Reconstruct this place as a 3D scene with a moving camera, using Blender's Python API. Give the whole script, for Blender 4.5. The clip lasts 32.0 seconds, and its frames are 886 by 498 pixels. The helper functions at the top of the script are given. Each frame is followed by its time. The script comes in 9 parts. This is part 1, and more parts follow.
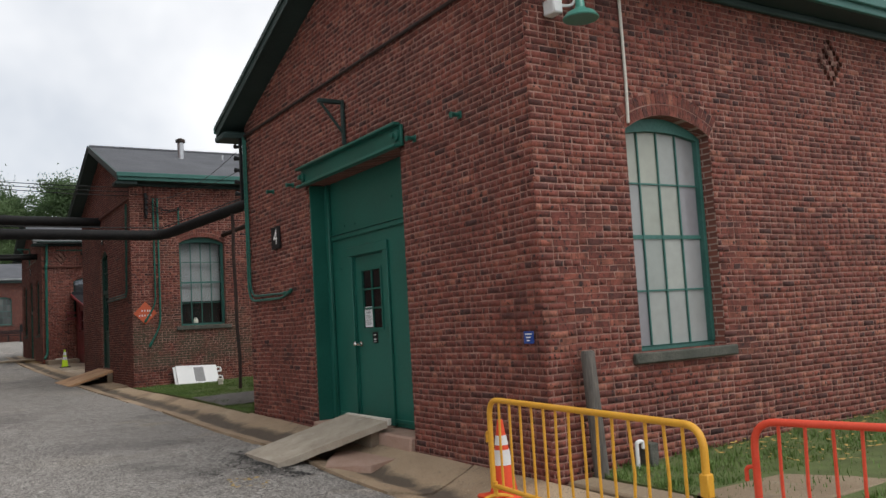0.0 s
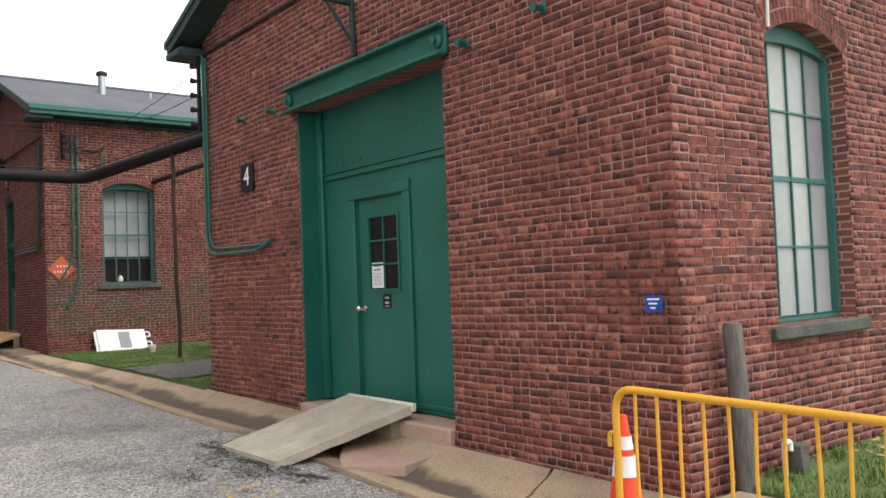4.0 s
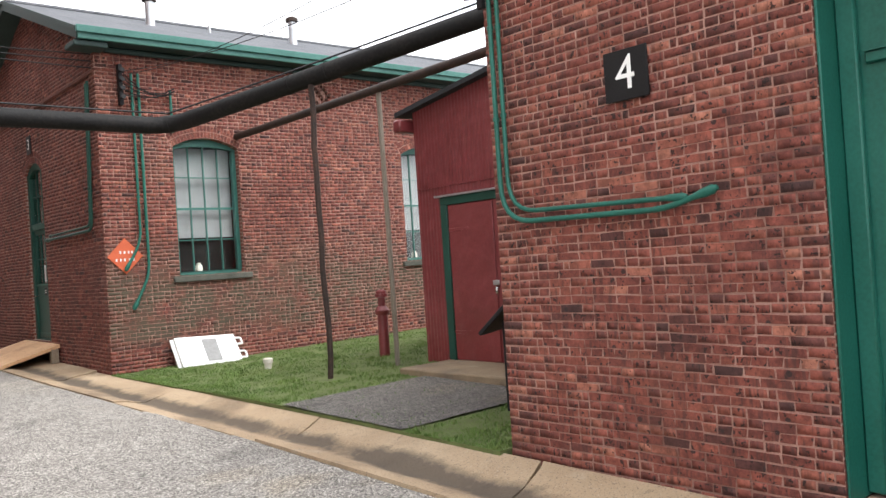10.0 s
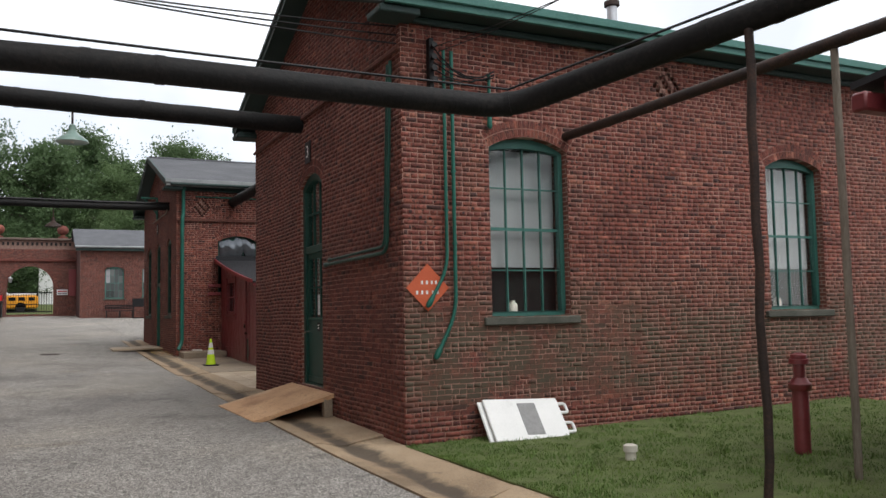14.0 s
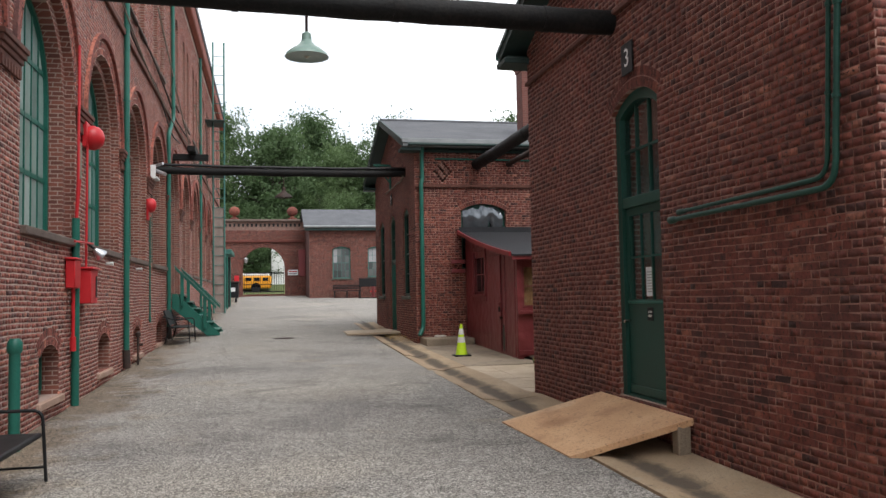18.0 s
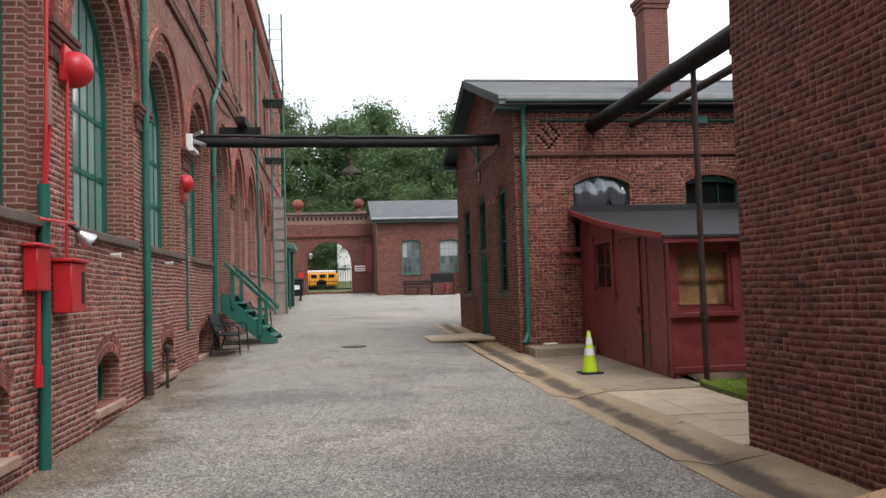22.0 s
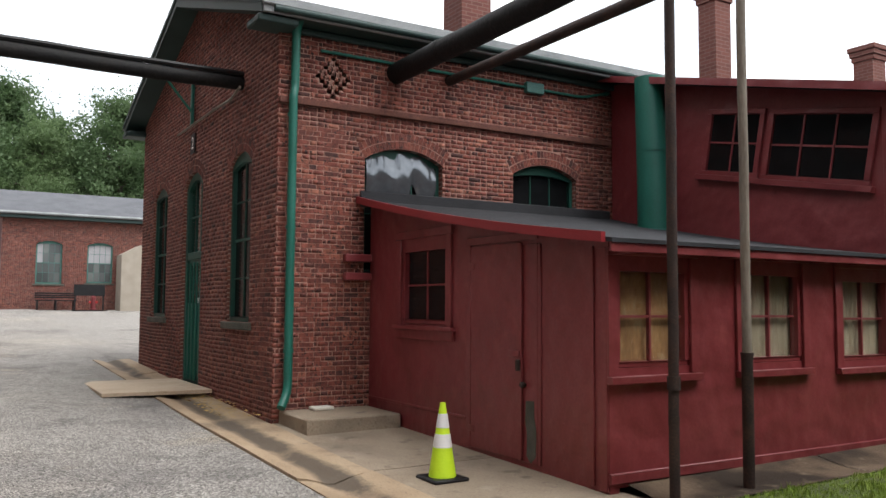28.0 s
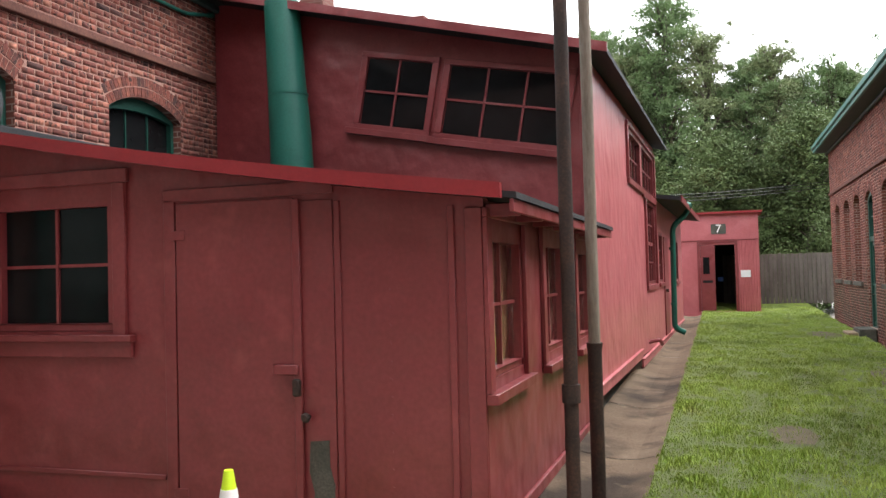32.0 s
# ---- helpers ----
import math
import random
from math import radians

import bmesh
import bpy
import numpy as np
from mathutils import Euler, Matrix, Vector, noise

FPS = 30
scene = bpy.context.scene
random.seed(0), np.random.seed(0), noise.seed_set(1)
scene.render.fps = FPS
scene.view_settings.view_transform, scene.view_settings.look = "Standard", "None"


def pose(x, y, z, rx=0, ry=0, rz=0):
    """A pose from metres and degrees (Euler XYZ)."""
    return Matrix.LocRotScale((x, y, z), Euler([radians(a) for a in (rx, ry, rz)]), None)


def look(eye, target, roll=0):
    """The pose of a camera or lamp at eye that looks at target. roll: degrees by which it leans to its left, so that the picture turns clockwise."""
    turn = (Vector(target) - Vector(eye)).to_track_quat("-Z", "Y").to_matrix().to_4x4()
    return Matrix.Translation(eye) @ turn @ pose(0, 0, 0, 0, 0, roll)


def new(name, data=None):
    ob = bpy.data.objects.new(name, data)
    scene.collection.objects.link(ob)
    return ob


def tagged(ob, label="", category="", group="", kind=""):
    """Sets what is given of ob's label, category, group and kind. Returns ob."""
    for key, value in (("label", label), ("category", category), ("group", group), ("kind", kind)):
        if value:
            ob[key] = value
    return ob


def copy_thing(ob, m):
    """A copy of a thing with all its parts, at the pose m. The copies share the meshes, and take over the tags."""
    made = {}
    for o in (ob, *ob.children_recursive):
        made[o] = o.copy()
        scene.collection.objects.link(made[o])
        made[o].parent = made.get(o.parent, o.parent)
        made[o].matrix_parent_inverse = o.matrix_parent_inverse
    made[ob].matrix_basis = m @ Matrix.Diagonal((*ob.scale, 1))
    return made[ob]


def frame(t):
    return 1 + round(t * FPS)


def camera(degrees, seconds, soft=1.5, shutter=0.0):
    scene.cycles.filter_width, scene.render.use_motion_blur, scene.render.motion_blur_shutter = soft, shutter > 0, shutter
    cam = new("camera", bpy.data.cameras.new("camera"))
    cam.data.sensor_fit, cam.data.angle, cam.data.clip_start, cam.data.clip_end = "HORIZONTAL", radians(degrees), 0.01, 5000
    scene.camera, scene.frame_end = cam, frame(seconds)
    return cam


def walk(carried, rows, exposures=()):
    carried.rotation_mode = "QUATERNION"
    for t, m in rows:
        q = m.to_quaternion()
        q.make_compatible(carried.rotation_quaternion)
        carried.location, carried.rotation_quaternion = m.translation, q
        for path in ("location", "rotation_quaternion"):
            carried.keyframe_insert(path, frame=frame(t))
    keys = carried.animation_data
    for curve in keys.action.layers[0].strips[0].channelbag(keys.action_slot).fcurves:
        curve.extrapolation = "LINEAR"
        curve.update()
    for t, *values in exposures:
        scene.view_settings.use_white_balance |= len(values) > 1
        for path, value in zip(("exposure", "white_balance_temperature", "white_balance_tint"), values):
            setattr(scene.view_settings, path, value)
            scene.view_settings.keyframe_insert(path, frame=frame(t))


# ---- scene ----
cam = camera(55.7, 32.0, 1.5)
METRES, EYE, TILT, LEAN, TURN = 33.0, 1.65, 0.0, 0.0, -32.1
ROWS = [
    (0.0, 0.0, 0.0, 0.0, 0.28, 4.81, 3.3),
    (0.5, -0.0012, 0.0006, -0.0001, -1.51, 2.59, 4.29),
    (1.0, -0.0013, 0.0032, -0.0002, -2.08, 3.14, 3.89),
    (1.5, -0.0017, 0.0111, 0.0002, 0.05, 5.81, 1.85),
    (2.0, -0.0064, 0.0193, -0.0004, 0.76, 6.19, 1.35),
    (2.5, -0.013, 0.0288, -0.0001, -0.11, 5.78, 1.92),
    (4.5, -0.0469, 0.0761, 0.0001, -7.66, 0.7, 2.3),
    (5.0, -0.0563, 0.0875, 0.0009, -8.73, -0.42, 2.56),
    (5.5, -0.0651, 0.1012, 0.0018, -9.5, -0.45, 2.09),
    (6.0, -0.0747, 0.1129, 0.0019, -11.5, -1.05, 1.25),
    (6.5, -0.0827, 0.127, 0.0026, -12.94, -1.51, 0.67),
    (7.0, -0.0916, 0.1389, 0.0032, -14.52, -0.68, 1.4),
    (7.5, -0.1004, 0.1513, 0.004, -16.27, 0.17, 3.0),
    (8.0, -0.1099, 0.1646, 0.0044, -15.97, 0.56, 2.16),
    (8.5, -0.1185, 0.1787, 0.005, -15.98, -0.08, 1.66),
    (9.0, -0.1254, 0.1941, 0.0061, -14.55, 0.97, 1.96),
    (9.5, -0.1335, 0.2075, 0.0071, -12.65, 1.18, 3.09),
    (10.0, -0.1408, 0.2225, 0.0071, -8.56, 0.62, 3.76),
    (10.5, -0.1491, 0.236, 0.0075, -6.28, 0.91, 3.17),
    (11.0, -0.1567, 0.2495, 0.0075, -4.08, 2.3, 3.59),
    (11.5, -0.1647, 0.2647, 0.008, -0.92, 3.01, 3.74),
    (12.0, -0.1708, 0.2799, 0.0083, 0.3, 3.51, 3.59),
    (12.5, -0.1757, 0.2968, 0.0085, 2.07, 4.03, 3.01),
    (13.0, -0.1813, 0.3111, 0.0089, 2.09, 3.58, 2.26),
    (13.5, -0.1862, 0.3275, 0.0091, 4.12, 3.33, 1.59),
    (14.0, -0.1939, 0.3413, 0.0096, 6.14, 4.19, 1.1),
    (14.5, -0.2011, 0.3567, 0.0096, 8.73, 4.69, 0.81),
    (15.0, -0.2096, 0.3705, 0.0092, 11.23, 4.32, -0.35),
    (15.5, -0.218, 0.3854, 0.0089, 12.88, 3.6, -0.3),
    (17.5, -0.2563, 0.4434, 0.0104, 20.05, 3.4, 1.43),
    (18.0, -0.2652, 0.4581, 0.0105, 20.34, 3.1, 1.06),
    (18.5, -0.275, 0.4721, 0.0108, 20.4, 2.31, 0.56),
    (19.0, -0.2841, 0.4869, 0.0105, 20.83, 1.54, 0.79),
    (19.5, -0.2941, 0.5008, 0.011, 20.98, 1.62, 0.92),
    (20.0, -0.3029, 0.5149, 0.0115, 20.01, 2.61, 1.27),
    (20.5, -0.3131, 0.5302, 0.0113, 20.66, 2.67, 1.78),
    (21.0, -0.3204, 0.5445, 0.0113, 21.7, 2.04, 2.41),
    (21.5, -0.329, 0.5594, 0.0117, 23.88, 2.08, 1.88),
    (22.0, -0.3376, 0.5743, 0.0125, 24.75, 2.88, 1.73),
    (22.5, -0.3458, 0.5893, 0.0125, 26.16, 3.15, 1.68),
    (23.0, -0.3545, 0.6035, 0.0127, 26.96, 2.14, 2.4),
    (23.5, -0.3619, 0.6182, 0.0128, 26.97, 1.31, 1.92),
    (24.0, -0.3711, 0.6325, 0.0131, 26.53, 1.28, 1.65),
    (24.5, -0.379, 0.6472, 0.0137, 25.5, 1.37, 2.1),
    (26.5, -0.4143, 0.7055, 0.0162, 18.72, 2.73, 0.38),
    (27.0, -0.4235, 0.7205, 0.0165, 13.13, 3.56, -0.38),
    (27.5, -0.4333, 0.7347, 0.0168, 5.17, 4.33, -0.77),
    (28.0, -0.4426, 0.7482, 0.0172, 1.03, 3.89, -0.35),
    (28.5, -0.4537, 0.7607, 0.0171, -1.48, 2.45, -0.06),
    (29.0, -0.4618, 0.7748, 0.0163, -5.74, 1.33, -0.07),
    (29.5, -0.4695, 0.788, 0.0167, -15.49, 1.52, -0.49),
    (30.0, -0.4776, 0.7997, 0.0177, -25.94, 2.03, -0.24),
    (30.5, -0.486, 0.8124, 0.0194, -34.22, 3.34, -0.3),
    (31.0, -0.4941, 0.8254, 0.0208, -39.59, 2.92, 1.2),
    (31.5, -0.4985, 0.8399, 0.0209, -40.61, 2.41, 2.2),
    (32.0, -0.5049, 0.8556, 0.0207, -39.55, 1.76, 1.49),
]
EXPOSURES = [(0.0, -0.58), (1.0, -0.2), (2.5, -0.05), (4.5, 0.4), (6.0, 0.65), (7.0, 0.8), (8.0, 0.95), (9.5, 0.95), (10.0, 0.85), (11.0, 0.4), (12.0, -0.05), (13.0, -0.2), (15.0, -0.15), (17.5, 0.05), (19.0, 0.2), (21.5, 0.25), (24.5, 0.2), (27.0, 0.22), (28.0, 0.42), (29.0, 1.28), (30.0, 1.5), (31.0, 1.2), (32.0, 1.32)]
walk(cam, [(t, pose(0, 0, EYE, TILT, LEAN, TURN) @ pose(METRES * x, METRES * y, METRES * z, 90 + pitch, roll, yaw)) for t, x, y, z, yaw, pitch, roll in ROWS], EXPOSURES)

# ---- light ----
world = bpy.data.worlds.new("overcast_world")
scene.world = world
world.use_nodes = True
wt = world.node_tree
wt.nodes.clear()
SUN_AZ, SUN_EL = radians(155), radians(58)


def wnode(kind, **kw):
    n = wt.nodes.new(kind)
    for k, v in kw.items():
        n.inputs[k].default_value = v
    return n


sky = wnode("ShaderNodeTexSky")
sky.sky_type, sky.sun_disc, sky.sun_elevation, sky.sun_rotation = "NISHITA", False, SUN_EL, SUN_AZ
dim = wnode("ShaderNodeMixRGB", Fac=1.0, Color2=(0.1, 0.1, 0.1, 1))
dim.blend_type = "MULTIPLY"
wt.links.new(sky.outputs[0], dim.inputs["Color1"])
tc = wnode("ShaderNodeTexCoord")
cl = wnode("ShaderNodeTexNoise", Scale=2.2, Detail=5.0, Roughness=0.55)
wt.links.new(tc.outputs["Generated"], cl.inputs["Vector"])
cr = wnode("ShaderNodeValToRGB")
cr.color_ramp.elements[0].position, cr.color_ramp.elements[0].color = 0.38, (0.80, 0.84, 0.90, 1)
cr.color_ramp.elements[1].position, cr.color_ramp.elements[1].color = 0.58, (1.20, 1.20, 1.21, 1)
wt.links.new(cl.outputs["Fac"], cr.inputs["Fac"])
mixw = wnode("ShaderNodeMixRGB", Fac=0.86)
wt.links.new(dim.outputs[0], mixw.inputs["Color1"])
wt.links.new(cr.outputs[0], mixw.inputs["Color2"])
bg = wnode("ShaderNodeBackground", Strength=1.45)
wt.links.new(mixw.outputs[0], bg.inputs["Color"])
wo = wnode("ShaderNodeOutputWorld")
wt.links.new(bg.outputs[0], wo.inputs[0])

sun = new("sun", bpy.data.lights.new("sun", "SUN"))
sun.data.energy, sun.data.angle, sun.data.color = 2.25, radians(35), (1.0, 0.985, 0.96)
sun.matrix_world = look((math.sin(SUN_AZ) * 40, math.cos(SUN_AZ) * 40, math.tan(SUN_EL) * 40), (0, 0, 0))

# ---- materials ----
def mat(name, cols, scale=6.0, rough=(0.6, 0.85), bump=0.15, bscale=60.0, metal=0.0, stain=None, stretch=(1, 1, 1), spec=0.4, dents=0.0):
    """Two scales of noise over a few colours, fine relief, uneven gloss. stain: (colour, scale, threshold, strength)."""
    m = bpy.data.materials.new(name)
    m.use_nodes = True
    t = m.node_tree
    b = t.nodes["Principled BSDF"]
    co = t.nodes.new("ShaderNodeTexCoord")
    mp = t.nodes.new("ShaderNodeMapping")
    mp.inputs["Scale"].default_value = stretch
    t.links.new(co.outputs["Object"], mp.inputs["Vector"])

    def noise_node(sc, detail=4.0):
        n = t.nodes.new("ShaderNodeTexNoise")
        n.inputs["Scale"].default_value, n.inputs["Detail"].default_value = sc, detail
        t.links.new(mp.outputs[0], n.inputs["Vector"])
        return n
    n1, n2 = noise_node(scale), noise_node(bscale, 3.0)
    mx = t.nodes.new("ShaderNodeMath")
    mx.operation = "MULTIPLY_ADD"
    mx.inputs[1].default_value = 0.45
    t.links.new(n2.outputs["Fac"], mx.inputs[0])
    ml = t.nodes.new("ShaderNodeMath")
    ml.operation = "MULTIPLY"
    ml.inputs[1].default_value = 0.55
    t.links.new(n1.outputs["Fac"], ml.inputs[0])
    t.links.new(ml.outputs[0], mx.inputs[2])
    r = t.nodes.new("ShaderNodeValToRGB")
    el = r.color_ramp.elements
    while len(el) < len(cols):
        el.new(0.5)
    for i, c in enumerate(cols):
        el[i].position = 0.32 + 0.36 * i / max(1, len(cols) - 1)
        el[i].color = (*c, 1)
    t.links.new(mx.outputs[0], r.inputs["Fac"])
    out = r.outputs[0]
    if stain:
        for col, sc, th, strength in (stain if isinstance(stain, list) else [stain]):
            ns = noise_node(sc, 5.0)
            rr = t.nodes.new("ShaderNodeMapRange")
            rr.inputs["From Min"].default_value, rr.inputs["From Max"].default_value = th, th + 0.12
            rr.inputs["To Max"].default_value = strength
            t.links.new(ns.outputs["Fac"], rr.inputs["Value"])
            mm = t.nodes.new("ShaderNodeMixRGB")
            mm.inputs["Color2"].default_value = (*col, 1)
            t.links.new(rr.outputs[0], mm.inputs["Fac"])
            t.links.new(out, mm.inputs["Color1"])
            out = mm.outputs[0]
    t.links.new(out, b.inputs["Base Color"])
    mr = t.nodes.new("ShaderNodeMapRange")
    mr.inputs["To Min"].default_value, mr.inputs["To Max"].default_value = rough
    t.links.new(n1.outputs["Fac"], mr.inputs["Value"])
    t.links.new(mr.outputs[0], b.inputs["Roughness"])
    b.inputs["Metallic"].default_value = metal
    b.inputs["Specular IOR Level"].default_value = spec
    if bump:
        bp = t.nodes.new("ShaderNodeBump")
        bp.inputs["Strength"].default_value, bp.inputs["Distance"].default_value = bump, 0.01
        t.links.new(n2.outputs["Fac"], bp.inputs["Height"])
        t.links.new(bp.outputs[0], b.inputs["Normal"])
        if dents:
            nd = noise_node(3.2, 1.5)
            bd = t.nodes.new("ShaderNodeBump")
            bd.inputs["Strength"].default_value, bd.inputs["Distance"].default_value = dents, 0.06
            t.links.new(nd.outputs["Fac"], bd.inputs["Height"])
            t.links.new(bd.outputs[0], bp.inputs["Normal"])
    return m


def brick_mat(name, cols, soot, soot_at=0.55, soot_strength=0.6, moss=None):
    """Fired clay: each brick its own colour, pitted, with soot and lime in patches."""
    m = bpy.data.materials.new(name)
    m.use_nodes = True
    t = m.node_tree
    b = t.nodes["Principled BSDF"]
    oi, ge = t.nodes.new("ShaderNodeObjectInfo"), t.nodes.new("ShaderNodeNewGeometry")
    ad, fr = t.nodes.new("ShaderNodeMath"), t.nodes.new("ShaderNodeMath")
    ad.operation, fr.operation = "ADD", "FRACT"
    t.links.new(oi.outputs["Random"], ad.inputs[0])
    t.links.new(ge.outputs["Random Per Island"], ad.inputs[1])
    t.links.new(ad.outputs[0], fr.inputs[0])
    r = t.nodes.new("ShaderNodeValToRGB")
    r.color_ramp.interpolation = "LINEAR"
    el = r.color_ramp.elements
    while len(el) < len(cols):
        el.new(0.5)
    for i, (p, c) in enumerate(cols):
        el[i].position, el[i].color = p, (*c, 1)
    t.links.new(fr.outputs[0], r.inputs["Fac"])

    def noise_node(sc, detail=4.0, rough=0.6):
        n = t.nodes.new("ShaderNodeTexNoise")
        n.inputs["Scale"].default_value, n.inputs["Detail"].default_value, n.inputs["Roughness"].default_value = sc, detail, rough
        t.links.new(ge.outputs["Position"], n.inputs["Vector"])
        return n
    grain, patch, big = noise_node(38.0, 5.0, 0.7), noise_node(11.0), noise_node(0.8, 5.0)
    out = r.outputs[0]
    for src, lo, hi, a, c in ((grain, 0.35, 0.72, (0.55, 0.75), None), (patch, 0.35, 0.75, (0.75, 1.25), None)):
        mr = t.nodes.new("ShaderNodeMapRange")
        mr.inputs["From Min"].default_value, mr.inputs["From Max"].default_value = lo, hi
        mr.inputs["To Min"].default_value, mr.inputs["To Max"].default_value = (1.25, 0.68) if src is grain else (0.6, 1.36)
        t.links.new(src.outputs["Fac"], mr.inputs["Value"])
        mm = t.nodes.new("ShaderNodeMixRGB")
        mm.blend_type = "MULTIPLY"
        mm.inputs["Fac"].default_value = 1.0
        t.links.new(out, mm.inputs["Color1"])
        t.links.new(mr.outputs[0], mm.inputs["Color2"])
        out = mm.outputs[0]
    # overburnt blotches that cross a brick
    band = t.nodes.new("ShaderNodeMapping")
    band.inputs["Scale"].default_value = (1.9, 1.9, 0.35)
    t.links.new(ge.outputs["Position"], band.inputs["Vector"])
    burn = noise_node(15.0, 2.5, 0.5)
    t.links.new(band.outputs[0], burn.inputs["Vector"])
    mr = t.nodes.new("ShaderNodeMapRange")
    mr.inputs["From Min"].default_value, mr.inputs["From Max"].default_value, mr.inputs["To Max"].default_value = 0.53, 0.66, 0.62
    t.links.new(burn.outputs["Fac"], mr.inputs["Value"])
    mm = t.nodes.new("ShaderNodeMixRGB")
    mm.inputs["Color2"].default_value = (0.060, 0.030, 0.026, 1)
    t.links.new(mr.outputs[0], mm.inputs["Fac"])
    t.links.new(out, mm.inputs["Color1"])
    out = mm.outputs[0]
    # round black pits
    vo, ch, rad, dif = t.nodes.new("ShaderNodeTexVoronoi"), t.nodes.new("ShaderNodeSeparateColor"), t.nodes.new("ShaderNodeMath"), t.nodes.new("ShaderNodeMath")
    vo.inputs["Scale"].default_value = 15.0
    t.links.new(ge.outputs["Position"], vo.inputs["Vector"])
    t.links.new(vo.outputs["Color"], ch.inputs[0])
    rad.operation, dif.operation = "MULTIPLY_ADD", "SUBTRACT"
    rad.inputs[1].default_value, rad.inputs[2].default_value = 0.74, -0.36
    t.links.new(ch.outputs[0], rad.inputs[0])
    t.links.new(rad.outputs[0], dif.inputs[0])
    t.links.new(vo.outputs["Distance"], dif.inputs[1])
    mr = t.nodes.new("ShaderNodeMapRange")
    mr.inputs["From Min"].default_value, mr.inputs["From Max"].default_value, mr.inputs["To Max"].default_value = -0.015, 0.04, 0.9
    t.links.new(dif.outputs[0], mr.inputs["Value"])
    mm = t.nodes.new("ShaderNodeMixRGB")
    mm.inputs["Color2"].default_value = (0.03, 0.02, 0.02, 1)
    t.links.new(mr.outputs[0], mm.inputs["Fac"])
    t.links.new(out, mm.inputs["Color1"])
    out = mm.outputs[0]
    pit = noise_node(30.0, 2.5, 0.5)
    mr = t.nodes.new("ShaderNodeMapRange")
    mr.inputs["From Min"].default_value, mr.inputs["From Max"].default_value, mr.inputs["To Max"].default_value = 0.625, 0.65, 0.9
    t.links.new(pit.outputs["Fac"], mr.inputs["Value"])
    mm = t.nodes.new("ShaderNodeMixRGB")
    mm.inputs["Color2"].default_value = (0.022, 0.014, 0.013, 1)
    t.links.new(mr.outputs[0], mm.inputs["Fac"])
    t.links.new(out, mm.inputs["Color1"])
    out = mm.outputs[0]
    mr = t.nodes.new("ShaderNodeMapRange")
    mr.inputs["From Min"].default_value, mr.inputs["From Max"].default_value, mr.inputs["To Max"].default_value = soot_at, soot_at + 0.2, soot_strength
    t.links.new(big.outputs["Fac"], mr.inputs["Value"])
    mm = t.nodes.new("ShaderNodeMixRGB")
    mm.inputs["Color2"].default_value = (*soot, 1)
    t.links.new(mr.outputs[0], mm.inputs["Fac"])
    t.links.new(out, mm.inputs["Color1"])
    out = mm.outputs[0]
    if moss:
        # a ragged band of grey-green algae and old limewash between two heights
        colour, z0, z1, strength = moss
        sp = t.nodes.new("ShaderNodeSeparateXYZ")
        t.links.new(ge.outputs["Position"], sp.inputs[0])
        rise = t.nodes.new("ShaderNodeMapRange")
        rise.inputs["From Min"].default_value, rise.inputs["From Max"].default_value = z0 - 0.1, z0 + 0.15
        t.links.new(sp.outputs["Z"], rise.inputs["Value"])
        fall = t.nodes.new("ShaderNodeMapRange")
        fall.inputs["From Min"].default_value, fall.inputs["From Max"].default_value = z1 - 0.5, z1 + 0.5
        fall.inputs["To Min"].default_value, fall.inputs["To Max"].default_value = 1.0, 0.0
        t.links.new(sp.outputs["Z"], fall.inputs["Value"])
        rag = t.nodes.new("ShaderNodeMapRange")
        rag.inputs["From Min"].default_value, rag.inputs["From Max"].default_value, rag.inputs["To Max"].default_value = 0.33, 0.56, strength
        t.links.new(noise_node(2.6, 6.0, 0.65).outputs["Fac"], rag.inputs["Value"])
        m1, m2 = t.nodes.new("ShaderNodeMath"), t.nodes.new("ShaderNodeMath")
        m1.operation = m2.operation = "MULTIPLY"
        t.links.new(rise.outputs[0], m1.inputs[0])
        t.links.new(fall.outputs[0], m1.inputs[1])
        t.links.new(m1.outputs[0], m2.inputs[0])
        t.links.new(rag.outputs[0], m2.inputs[1])
        mm = t.nodes.new("ShaderNodeMixRGB")
        mm.inputs["Color2"].default_value = (*colour, 1)
        t.links.new(m2.outputs[0], mm.inputs["Fac"])
        t.links.new(out, mm.inputs["Color1"])
        out = mm.outputs[0]
    t.links.new(out, b.inputs["Base Color"])
    b.inputs["Roughness"].default_value = 0.86
    b.inputs["Specular IOR Level"].default_value = 0.3
    bp = t.nodes.new("ShaderNodeBump")
    bp.inputs["Strength"].default_value, bp.inputs["Distance"].default_value = 0.5, 0.006
    t.links.new(grain.outputs["Fac"], bp.inputs["Height"])
    t.links.new(bp.outputs[0], b.inputs["Normal"])
    return m


def glass_mat(name, tint=(0.9, 0.95, 0.93), rough=0.04):
    m = bpy.data.materials.new(name)
    m.use_nodes = True
    b = m.node_tree.nodes["Principled BSDF"]
    b.inputs["Base Color"].default_value = (*tint, 1)
    b.inputs["Transmission Weight"].default_value = 1.0
    b.inputs["Roughness"].default_value = rough
    b.inputs["IOR"].default_value = 1.45
    t = m.node_tree
    n = t.nodes.new("ShaderNodeTexNoise")
    n.inputs["Scale"].default_value = 1.7
    bp = t.nodes.new("ShaderNodeBump")
    bp.inputs["Strength"].default_value, bp.inputs["Distance"].default_value = 0.12, 0.03
    t.links.new(n.outputs["Fac"], bp.inputs["Height"])
    t.links.new(bp.outputs[0], b.inputs["Normal"])
    return m


